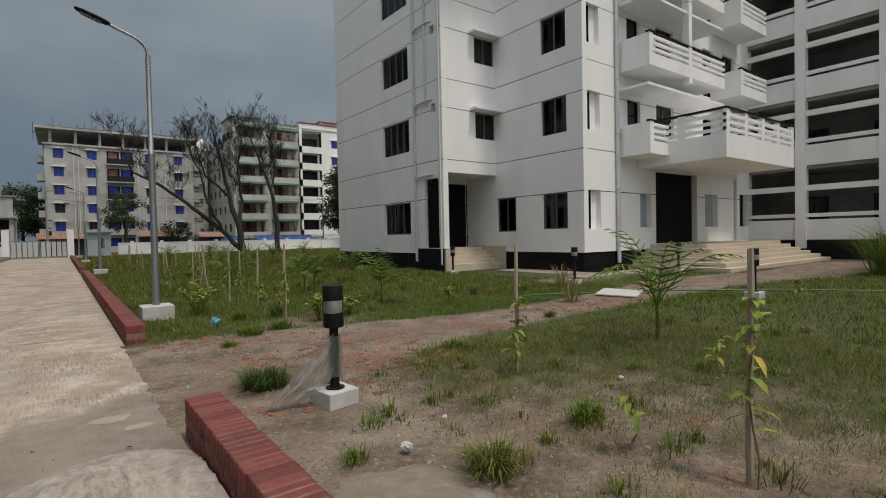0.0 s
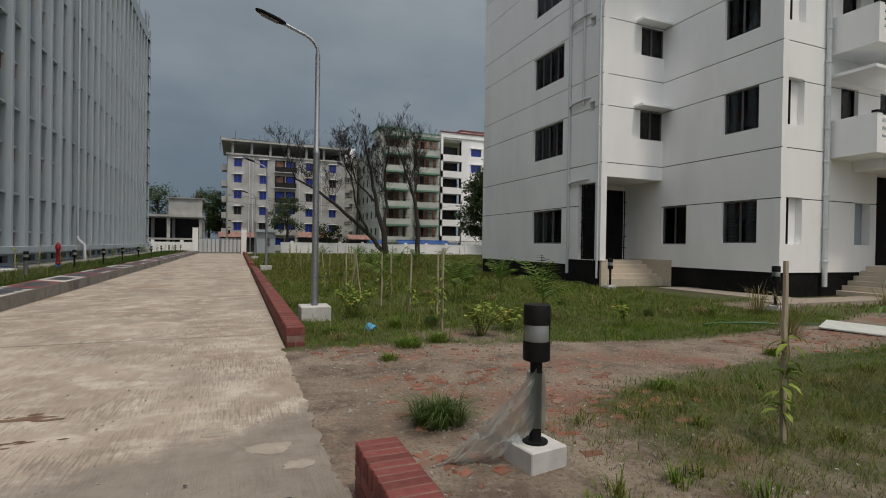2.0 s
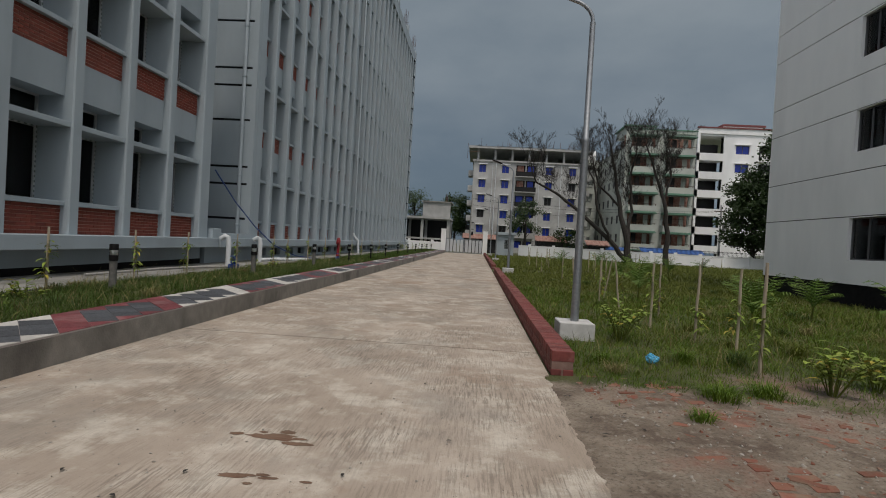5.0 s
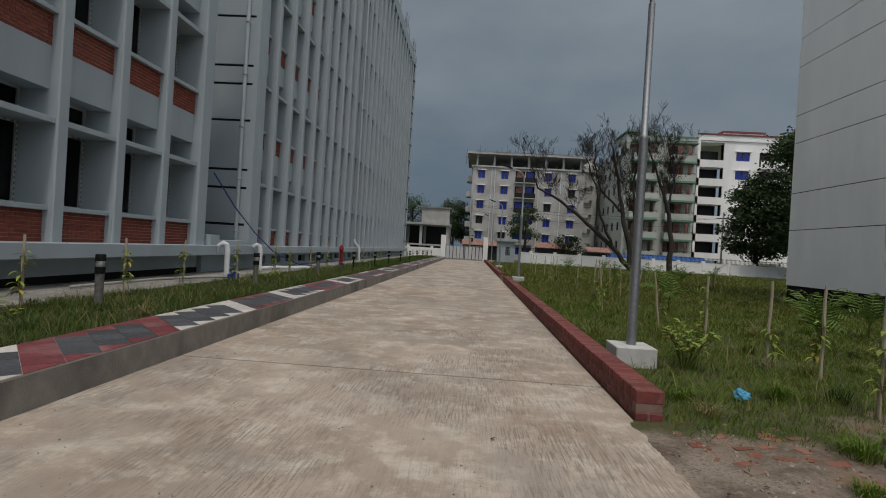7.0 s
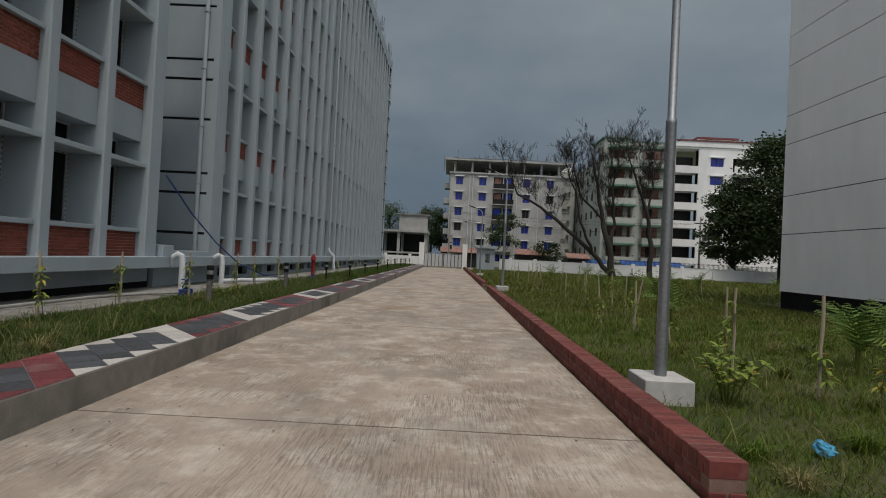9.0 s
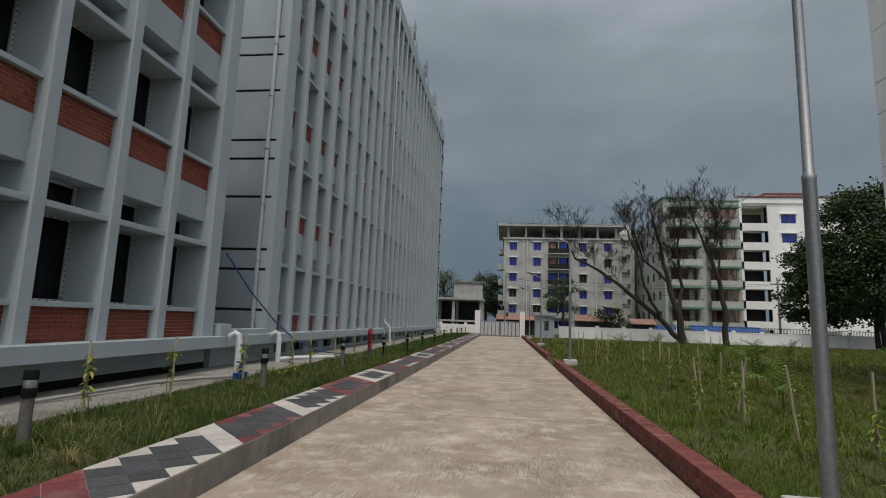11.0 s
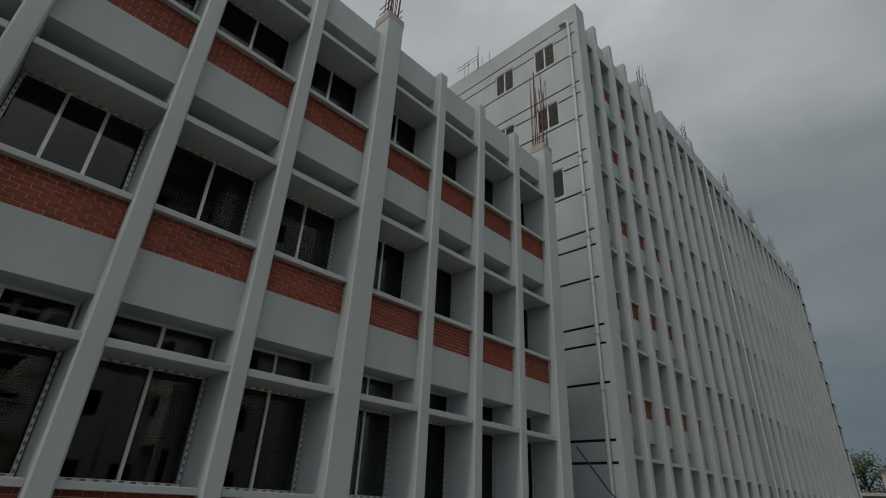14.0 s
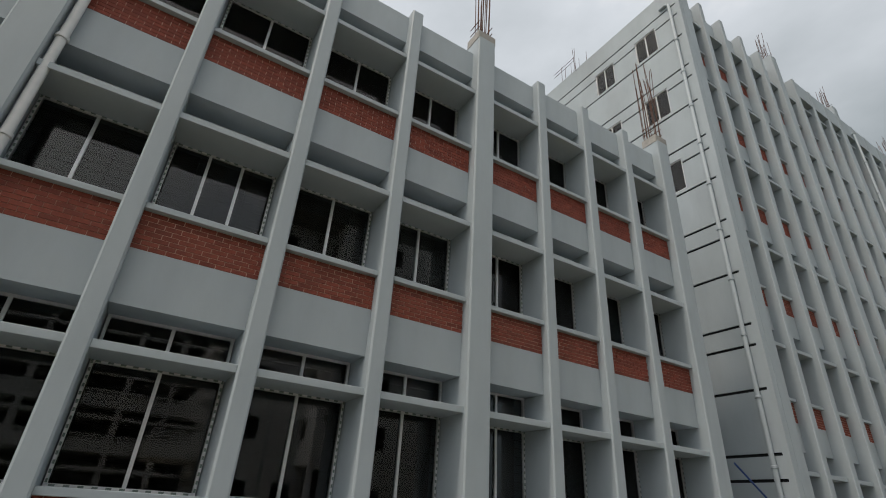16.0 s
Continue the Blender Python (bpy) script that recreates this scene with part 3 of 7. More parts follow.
# ---- red brick kerb along the lawn: stretcher courses under a coping set on edge ----
def brick_kerb(name, y0, y1, height, singles):
    x0, x1 = 1.72, 1.97
    ob = thing(name, "low red brick kerb with a coping of bricks on edge", "kerb", at=(0, 0, 0), kind="structure", group="brick kerbs")
    part("mortar_core", Shape().box(x0 + 0.008, x1 - 0.008, y0 + 0.008, y1 - 0.008, -0.12, height - 0.004), M["kerb_mortar"], ob)
    coping = Shape().box(x0 - x0, x1 - x0, 0, 0.066, 0, 0.118, 0.006).mesh("brick", M["kerb_brick"])
    body = Shape().box(0, 0.112, 0, 0.235, 0, 0.068, 0.005).mesh("brick", M["kerb_brick"])
    rest = Shape()
    n = int((y1 - y0) / 0.078)
    pitch = (y1 - y0) / n
    for i in range(n):
        y = y0 + i * pitch + 0.004
        dz, dx = random.uniform(-0.004, 0.003), random.uniform(-0.004, 0.004)
        if singles[0] < y < singles[1]:
            part("brick", coping, None, ob, at=pose(x0 + dx, y, height - 0.118 + dz, random.uniform(-1, 1), 0, random.uniform(-1, 1)))
        else:
            rest.box(x0 + dx, x1 + dx, y, y + 0.070, height - 0.118 + dz, height + dz)
    rows = 2
    for r in range(-1, rows):
        z = height - 0.118 - 0.078 * (rows - r) + 0.0
        m = int((y1 - y0) / 0.246)
        for i in range(m):
            y = y0 + i * (y1 - y0) / m + (0.12 if r % 2 else 0.0)
            yb = min(y + 0.235, y1)
            for xa in (x0, x1 - 0.112):
                if singles[0] < y < singles[1] and yb - y > 0.23:
                    part("brick", body, None, ob, at=(xa + random.uniform(-0.003, 0.003), y, z))
                elif yb - y > 0.03:
                    rest.box(xa, xa + 0.112, y, yb, z, z + 0.068)
    if rest.v:
        part("bricks_beyond", rest, M["kerb_brick"], ob, kind="stuff")
    return ob


# ---- windows ----
MESHES = {}


def bars(w, h, nx, nz, r=0.007, y=0.0):
    s = Shape()
    for i in range(nx):
        u = w * (i + 1) / (nx + 1)
        s.box(u - r, u + r, y - r, y + r, 0, h)
    for k in range(nz):
        z = h * (k + 1) / (nz + 1)
        s.box(0, w, y - r * 0.8, y + r * 0.8, z - r, z + r)
    return s


def window(parent, m, w, h, panes=2, frame="aluminium", glass="glass", grille=(1, 7), name="window", slide=False, tapes=False):
    """A sliding window that lies in local x and z and looks towards -y; m is the pose of its lower corner."""
    key = (round(w, 2), round(h, 2), panes, frame, glass, grille, slide, tapes)
    if key not in MESHES:
        t = 0.045
        pw = (w - 2 * t) / panes
        s, _ = wall_shape("y", -0.03, 0.07, 0, w, 0, h, [(t + pw * k + (0.026 if k else 0), t + pw * (k + 1) - (0.026 if k < panes - 1 else 0), t, h - t) for k in range(panes)])
        fr = s.mesh("window", M[frame], weld=True)
        pane = Shape().box(0.02, pw - 0.02, -0.003, 0.003, 0.0, h - 2 * t).mesh("pane", M[glass])
        gr = bars(w - 0.06, h - 0.06, grille[0], grille[1]).mesh("grille", M["grille"]) if grille else None
        tape = None
        if tapes:
            ts = Shape()
            for k in (0, panes):
                u = t * 0.5 if k == 0 else (w - t * 0.5 if k == panes else t + pw * k)
                for i in range(int(h / 0.11)):
                    ts.box(u - 0.014, u + 0.014, -0.0345, -0.0312, 0.05 + 0.11 * i, 0.10 + 0.11 * i)
            for i in range(int(w / 0.16)):
                ts.box(0.06 + 0.16 * i, 0.13 + 0.16 * i, -0.0345, -0.0312, h - 0.036, h - 0.010).box(0.06 + 0.16 * i, 0.13 + 0.16 * i, -0.0345, -0.0312, 0.010, 0.036)
            tape = ts.mesh("protective_tape", M["tape"])
        MESHES[key] = (fr, pane, gr, pw, t, tape)
    fr, pane, gr, pw, t, tape = MESHES[key]
    ob = part(name, fr, None, parent, at=m)
    for i in range(panes):
        if slide and i == panes - 1:
            continue
        p = part("pane", pane, None, ob, at=(t + pw * i, 0.004 if i % 2 else 0.012, t))
        p.visible_shadow = False
    if gr:
        part("grille", gr, None, ob, at=(0.03, 0.09, 0.03))
    if tape:
        part("protective_tape", tape, None, ob, "dashed protective tape left on the frame", kind="stuff")
    return ob


# ---- office building on the west side ----
FX, BX, GX = -8.26, -8.47, -9.10     # fin fronts, brick faces, glass
Z0, STOREY, PANEL = 1.07, 3.93, 0.64
office = thing("office_building", "pale grey office block with deep fins and red brick panels", "building", at=(0, 0, 0))
EAST = 90.0


def fin_shape(w, z1, depth):
    b = 0.03
    v = []
    for z in (Z0, z1):
        v += [(FX - depth, -w / 2, z), (FX - b, -w / 2, z), (FX, -w / 2 + b, z), (FX, w / 2 - b, z), (FX - b, w / 2, z), (FX - depth, w / 2, z)]
    f = [(0, 1, 7, 6), (1, 2, 8, 7), (2, 3, 9, 8), (3, 4, 10, 9), (4, 5, 11, 10), (5, 0, 6, 11), (5, 4, 3, 2, 1, 0), (6, 7, 8, 9, 10, 11)]
    return Shape().add(v, f)


def brick_panel(ya, yb, zb, singles):
    ob = part("brick_panel", Shape().box(BX - 0.20, BX - 0.010, ya, yb, zb, zb + PANEL), M["mortar"], office)
    rows, bl = 8, 0.240
    rh = PANEL / rows
    key = "office_brick"
    if key not in MESHES:
        MESHES[key] = Shape().box(-0.03, 0.0, 0, bl - 0.012, 0, rh - 0.012, 0.002).mesh("brick", M["brick_face"])
    rest = Shape()
    for r in range(rows):
        y = ya - (0.12 if r % 2 else 0.0)
        while y < yb - 0.03:
            a, b = max(y, ya), min(y + bl - 0.010, yb)
            z = zb + r * rh + 0.005
            dx = random.uniform(-0.002, 0.002)
            if b - a > 0.02:
                if singles and b - a > bl - 0.02:
                    part("brick", MESHES[key], None, ob, at=(BX + dx, a, z))
                else:
                    rest.box(BX - 0.03, BX + dx, a, b, z, z + rh - 0.010)
            y += bl
    part("bricks", rest, M["brick_face"], ob, kind="stuff")


def office_bay(ya, yb, i, last, singles=False, split=2, tower=False):
    """One bay of one storey between two fins."""
    bx = FX - 0.40 if tower else BX
    zb = Z0 + STOREY * i
    w = yb - ya
    if tower:
        key = ("panel", round(w, 2))
        if key not in MESHES:
            s = Shape().box(bx - 0.2, bx - 0.006, 0, w, 0, PANEL)
            s2 = Shape()
            for r in range(8):
                y = -0.12 if r % 2 else 0.0
                while y < w - 0.03:
                    s2.box(bx - 0.02, bx, max(y, 0), min(y + 0.23, w), r * PANEL / 8 + 0.005, (r + 1) * PANEL / 8 - 0.005)
                    y += 0.24
            MESHES[key] = (s.mesh("brick_panel", M["mortar"]), s2.mesh("bricks", M["brick_face"]))
        bp = part("brick_panel", MESHES[key][0], None, office, at=(0, ya, zb))
        part("bricks", MESHES[key][1], None, bp, kind="stuff")
    else:
        brick_panel(ya, yb, zb, singles)
    key = ("bay", round(w, 3), last, tower)
    if key not in MESHES:
        top = STOREY if not last else STOREY + 0.05
        MESHES[key] = (Shape().box(GX - 0.25, bx + 0.11, 0, w, PANEL, PANEL + 0.10, 0.006).mesh("window_sill", M["office_paint"]),
                       Shape().box(GX - 0.2, (FX - 0.18 if tower else FX - 0.04), 0, w, 2.38, 2.50, 0.006).mesh("sunshade", M["office_paint"]),
                       Shape().box(GX - 0.25, bx - 0.004, 0, w, 3.07, top).mesh("spandrel", M["office_paint"]),
                       Shape().box(GX - 0.25, bx - 0.2, 0, w, 0.0, PANEL).mesh("parapet_back", M["office_paint"]))
    for nm, me in zip(("window_sill", "sunshade", "spandrel", "parapet_back"), MESHES[key]):
        part(nm, me, None, office, at=(0, ya, zb))
    window(office, pose(GX, ya + 0.02, zb + PANEL + 0.10, 0, 0, EAST), w - 0.04, 1.65, panes=split, frame="aluminium", grille=(3, 9) if not tower else None, tapes=not tower)
    window(office, pose(GX, ya + 0.02, zb + 2.50, 0, 0, EAST), w - 0.04, 0.57, panes=2, frame="aluminium", grille=(1, 2) if not tower else None, name="transom_window")


def office_wing():
    fins = [(-6.9, 0.30), (-4.75, 0.55), (-2.75, 0.30), (-0.75, 0.30), (1.25, 0.30), (3.28, 0.55), (5.40, 0.30), (7.56, 0.30), (9.60, 0.30), (11.70, 0.55), (13.68, 0.30), (15.415, 0.30), (17.17, 0.30), (19.01, 0.55)]
    for y, w in fins:
        big = w > 0.5
        top = Z0 + 3 * STOREY + (0.52 if big else 0.14)
        part("column" if big else "fin", fin_shape(w, top, 1.2), M["office_paint"], office, at=(0.05 if big else 0, y, 0))
    for (ya, wa), (yb, wb) in zip(fins, fins[1:]):
        for i in range(3):
            office_bay(ya + wa / 2, yb - wb / 2, i, i == 2, singles=(i == 1 and 5 < ya < 14), split=3 if (i == 1 and 5 < ya < 6) else 2)
    y0, y1 = fins[0][0] - 0.15, fins[-1][0] + 0.27
    # end wall, back, roof, floors and rooms behind the windows, the rooms coloured dark to look unlit
    part("end_wall", Shape().box(-24, FX - 1.2, y1 - 0.3, y1, -0.1, Z0 + 3 * STOREY + 0.3), M["office_paint"], office)
    part("end_wall", Shape().box(-24, FX - 1.2, y0, y0 + 0.3, -0.1, Z0 + 3 * STOREY + 0.3), M["office_paint"], office)
    part("back_wall", Shape().box(-24.3, -24, y0, y1, -0.1, Z0 + 3 * STOREY + 0.3), M["office_paint"], office)
    part("roof", Shape().box(-24, GX - 0.25, y0, y1, Z0 + 3 * STOREY - 0.25, Z0 + 3 * STOREY - 0.02), M["concrete"], office)
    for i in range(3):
        part("floor_slab", Shape().box(-24, GX - 0.25, y0 + 0.3, y1 - 0.3, Z0 + STOREY * i - 0.2, Z0 + STOREY * i - 0.02), M["unlit_room"], office)
    part("partition", Shape().box(-15.2, -15, y0 + 0.3, y1 - 0.3, Z0, Z0 + 3 * STOREY - 0.25), M["unlit_room"], office)
    # plinth ledge and base
    part("ledge", Shape().box(GX, FX + 0.26, y0, y1 + 0.4, 0.76, 1.07, 0.01), M["office_paint"], office)
    part("base_wall", Shape().box(GX, FX - 0.40, y0, y1 + 0.4, -0.2, 0.76), M["office_paint"], office)
    part("base_band", Shape().box(GX, FX - 0.39, y0, y1 + 0.4, -0.2, 0.34), M["black_paint"], office)


TY0, TY1 = 22.50, 67.5
TTOP = Z0 + 6 * STOREY - 0.1


def office_tower():
    pitch, first, w = 1.70, 24.45, 0.29
    ys = [first + pitch * k for k in range(25)]
    fin_low = fin_shape(w, TTOP + 0.25, 1.15).mesh("fin", M["office_paint"])
    col = fin_shape(0.54, TTOP + 1.0, 1.15).mesh("column", M["office_paint"])
    for k, y in enumerate(ys):
        big = k in (4, 8, 13, 17, 21)
        part("column" if big else "fin", col if big else fin_low, None, office, at=(0, y, 0))
    part("corner_pier", fin_shape(0.56, TTOP + 0.25, 1.15), M["office_paint"], office, at=(0, TY0 + 0.53, 0))
    part("corner_pier", fin_shape(0.9, TTOP + 0.6, 1.15), M["office_paint"], office, at=(0, TY1 - 0.45, 0))
    for k in range(len(ys)):
        ya = TY0 + 0.81 if k == 0 else ys[k - 1] + w / 2
        yb = ys[k] - w / 2
        for i in range(6):
            office_bay(ya, yb, i, False, tower=True)
    yl = ys[-1] + w / 2
    s, _ = wall_shape("x", BX, -0.3, yl, TY1 - 0.9, Z0, TTOP)
    part("wall", s, M["office_paint"], office)
    # south wall with black grooves, two to a storey, and windows
    grooves = sorted(z for i in range(6) for z in (1.80 + STOREY * i, 3.18 + STOREY * i, 3.87 + STOREY * i) if z < TTOP - 0.3)
    holes = []
    for i in range(3, 6):
        zb = Z0 + STOREY * i + 0.95
        holes += [(-10.85, -9.65, zb, zb + 1.45), (-13.4, -12.2, zb, zb + 1.45)]
    s, g = wall_shape("y", TY0, 0.25, -30, FX - 0.20, 0.76, TTOP + 0.25, holes, grooves, groove_h=0.09, groove_d=0.05)
    part("wall_end", Shape().box(FX - 0.20, FX, TY0, TY0 + 0.25, 0.76, TTOP + 0.25), M["office_paint"], office)
    part("south_wall", s, M["office_paint"], office)
    part("groove", g, M["groove"], office, "black recessed grooves")
    for ua, ub, za, zb in holes:
        window(office, pose(ua, TY0 + 0.06, za, 0, 0, 0), ub - ua, zb - za, panes=2, frame="white_frame", grille=None)
    part("back_wall", Shape().box(-30.3, -30, TY0, TY1, -0.1, TTOP), M["office_paint"], office)
    part("north_wall", Shape().box(-30, FX - 1.1, TY1 - 0.3, TY1, -0.1, TTOP + 0.25), M["office_paint"], office)
    part("roof", Shape().box(-30, GX - 0.25, TY0 + 0.3, TY1 - 0.3, TTOP - 0.3, TTOP), M["concrete"], office)
    # slabs and partition coloured dark as a backing for the tower windows
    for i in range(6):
        part("floor_slab", Shape().box(-30, GX - 0.25, TY0 + 0.3, TY1 - 0.3, Z0 + STOREY * i - 0.2, Z0 + STOREY * i - 0.02), M["unlit_room"], office)
    part("partition", Shape().box(-15.2, -15, TY0 + 0.3, TY1 - 0.3, Z0, TTOP - 0.3), M["unlit_room"], office)
    part("parapet", Shape().box(FX - 0.75, FX - 0.02, ys[5], TY1 - 0.9, TTOP - 0.95, TTOP + 0.2), M["office_paint"], office)
    part("ledge", Shape().box(GX, FX + 0.26, TY0 - 2.7, TY1, 0.76, 1.07, 0.01), M["office_paint"], office)
    holes = [(y - 0.6, y + 0.45, 0.32, 0.64) for y in ys]
    s, _ = wall_shape("x", FX - 0.30, -0.2, TY0 - 2.7, TY1, -0.2, 0.76, holes)
    part("base_wall", s, M["office_paint"], office)
    # dark backing paints the shade inside the base openings
    part("base_back", Shape().box(FX - 0.8, FX - 0.7, TY0 - 2.7, TY1, -0.2, 0.76), M["unlit_room"], office)


office_wing()
office_tower()

# ---- housing block on the east side ----
AX, BX2, CY, RY = 13.40, 16.30, 11.65, 16.30     # west face, set-back west face, south face, south face of the stair bay
FLOORS = [0.95, 4.55, 7.80, 11.05, 14.30, 17.55]
TOP = 20.8
SILLS = [1.57, 5.22, 8.40, 11.62, 14.85, 18.1]
GROOVES = [3.02, 4.56, 6.66, 7.82, 9.87, 11.07, 13.12, 14.32, 16.37, 17.57, 19.6]
housing = thing("apartment_block", "white painted apartment block with black plinth and level grooves", "building")


def housing_block():
    W = 1.42
    # west face of the stair bay
    holes = [(18.72, 20.98, z, z + W) for z in SILLS] + [(16.62, 17.62, 0.96, 3.86)] + [(16.75, 17.05, z + 1.35, z + 1.7) for z in SILLS[1:]]
    s, g = wall_shape("x", AX, 0.25, RY, 25.95, 0.75, TOP, holes, GROOVES)
    part("wall", s, M["white_paint"], housing)
    part("groove", g, M["groove"], housing)
    for z in SILLS:
        window(housing, pose(AX + 0.14, 20.98, z, 0, 0, -90), 2.26, W, panes=4 if z > 2 else 3, frame="dark_frame", grille=(3, 8), slide=z < 2)
    # south face of the stair bay, above the porch
    holes = [(15.17, 16.29, z + 0.35, z + 1.45) for z in SILLS[1:]] + [(AX + 0.25, BX2, 0.7, 4.06)]
    s, g = wall_shape("y", RY, 0.25, AX + 0.25, BX2, 0.75, TOP, holes, [z for z in GROOVES if z > 4.1])
    part("wall", s, M["white_paint"], housing)
    part("groove", g, M["groove"], housing)
    for z in SILLS[1:]:
        window(housing, pose(15.17, RY + 0.1, z + 0.35), 1.12, 1.1, panes=2, frame="dark_frame", grille=(1, 6))
        part("window_hood", Shape().box(14.86, 16.29, RY - 0.45, RY + 0.002, z + 1.5, z + 1.6, 0.006), M["white_paint"], housing)
    # porch recess with folding gates
    part("porch_wall", Shape().box(AX + 0.3, BX2 + 0.25, RY + 2.0, RY + 2.2, 0.9, 4.1), M["white_paint"], housing)
    part("porch_side_wall", Shape().box(BX2, BX2 + 0.25, RY, RY + 2.0, 0.9, 4.06), M["white_paint"], housing)
    part("porch_ceiling", Shape().box(AX + 0.26, BX2, RY + 0.26, RY + 2.0, 4.06, 4.16), M["white_paint"], housing)
    part("porch_floor", Shape().box(AX + 0.1, BX2, RY + 1.25, RY + 2.0, 0.2, 0.95), M["steps"], housing)
    gate = part("folding_gate", bars(2.4, 2.85, 24, 5, 0.018), M["black_metal"], housing, "black folding steel gate", at=pose(13.75, RY + 1.75, 0.96))
    part("gate_backing", Shape().box(0, 2.4, 0.2, 0.23, 0, 2.85), M["black_paint"], gate)
    gate = part("folding_gate", bars(1.0, 2.88, 10, 5, 0.018), M["black_metal"], housing, "black folding steel gate", at=pose(AX + 0.12, 17.62, 0.97, 0, 0, -90))
    part("gate_backing", Shape().box(0, 1.0, 0.25, 0.28, 0, 2.88), M["black_paint"], gate)
    # set-back west face
    holes = [(12.40, 13.66, z + 0.08, z + 1.46) for z in SILLS] + [(15.12, 16.28, 1.60, 3.02)]
    s, g = wall_shape("x", BX2, 0.25, CY, RY, 0.75, TOP, holes, GROOVES)
    part("wall", s, M["white_paint"], housing)
    part("groove", g, M["groove"], housing)
    for z in SILLS:
        window(housing, pose(BX2 + 0.12, 13.66, z + 0.08, 0, 0, -90), 1.26, 1.38, panes=2, frame="dark_frame", grille=(2, 9))
    window(housing, pose(BX2 + 0.12, 16.28, 1.60, 0, 0, -90), 1.16, 1.42, panes=2, frame="dark_frame", grille=(2, 7))
    # south face
    holes = [(16.56, 17.30, z + 0.06, z + 1.5) for z in SILLS] + [(19.93, 20.76, 1.65, 3.05), (21.1, 24.6, 0.96, 4.02), (25.35, 26.6, 1.65, 3.2), (29.0, 30.0, 1.65, 3.3)]
    for z in FLOORS[1:]:
        holes += [(19.1, 20.0, z, z + 2.2), (21.2, 22.6, z + 0.9, z + 2.3), (25.2, 26.2, z, z + 2.2), (27.2, 28.4, z + 0.9, z + 2.3)]
    s, g = wall_shape("y", CY, 0.25, BX2 + 0.25, 30.5, 0.75, TOP, holes, GROOVES)
    part("wall", s, M["white_paint"], housing)
    part("groove", g, M["groove"], housing)
    for z in SILLS:
        window(housing, pose(16.56, CY + 0.2, z + 0.06), 0.36, 1.44, panes=1, frame="black_metal", grille=(1, 5))
        part("window_reveal", Shape().box(16.92, 17.30, CY + 0.2, CY + 0.24, z + 0.06, z + 1.5), M["white_paint"], housing)
    for ua in (19.93, 25.35):
        part("window_reveal", Shape().box(ua, ua + 1.3, CY + 0.26, CY + 0.3, 1.6, 3.3), M["office_paint"], housing)
    part("entrance_door", Shape().box(21.1, 24.6, CY + 0.3, CY + 0.36, 0.96, 4.02), M["black_paint"], housing, "tall black entrance shutter")
    for z in FLOORS[1:]:
        window(housing, pose(19.1, CY + 0.15, z), 0.9, 2.2, panes=1, frame="black_metal", grille=(2, 6), name="balcony_door")
        window(housing, pose(25.2, CY + 0.15, z), 1.0, 2.2, panes=1, frame="black_metal", grille=(2, 6), name="balcony_door")
        window(housing, pose(21.2, CY + 0.15, z + 0.9), 1.4, 1.4, panes=2, frame="dark_frame", grille=(2, 6))
        window(housing, pose(27.2, CY + 0.15, z + 0.9), 1.2, 1.4, panes=2, frame="dark_frame", grille=(2, 6))
    # plinths, roof, closing walls, floors
    part("plinth", Shape().box(AX + 0.03, BX2 + 0.2, RY + 2.05, 25.9, -0.2, 0.75), M["black_paint"], housing)
    part("plinth", Shape().box(AX - 0.03, AX + 0.25, RY - 0.01, RY + 2.0, -0.2, 0.955), M["black_paint"], housing)
    part("plinth", Shape().box(BX2 + 0.03, 30.5, CY + 0.05, RY + 2.0, -0.2, 0.75), M["black_paint"], housing)
    part("north_wall", Shape().box(AX + 0.25, 30.5, 25.7, 25.95, 0.75, TOP), M["white_paint"], housing)
    part("roof", Shape().box(AX + 0.25, 46, CY + 0.25, 25.7, TOP - 0.3, TOP - 0.05), M["concrete"], housing)
    # floors and partitions darkened in colour so the flats look unlit
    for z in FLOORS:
        part("floor_slab", Shape().box(BX2 + 0.25, 30.5, CY + 0.38, 25.6, z - 0.15, z - 0.02), M["unlit_room"], housing)
        part("floor_slab", Shape().box(AX + 0.25, BX2 + 0.25, RY + 2.2, 25.6, z - 0.15, z - 0.02), M["unlit_room"], housing)
    part("partition", Shape().box(BX2 + 0.3, 30.4, CY + 4.0, CY + 4.15, 0.9, TOP - 0.3), M["unlit_room"], housing)
    part("partition", Shape().box(19.0, 19.15, CY + 4.2, 25.6, 0.9, TOP - 0.3), M["unlit_room"], housing)
    # balconies on the south face
    for i, z in enumerate(FLOORS[1:]):
        if i == 0:
            balcony(18.45, 19.75, CY - 1.35, z, 1.35)
        else:
            balcony(18.45, 24.4, CY - 1.35, z, 1.35, post=21.3)
        balcony(26.0, 28.8, CY - 1.35, z, 1.35)
        part("balcony_hood", Shape().box(18.45, 24.4, CY - 1.3, CY, z + 2.35, z + 2.45, 0.006), M["white_paint"], housing)
    # canopy over the entrance, with a railed terrace on top
    part("canopy_slab", Shape().box(19.75, 25.9, 8.2, CY, 4.04, 4.9, 0.01), M["white_paint"], housing)
    rail(19.75, 25.9, 8.2, CY, 4.9, housing)


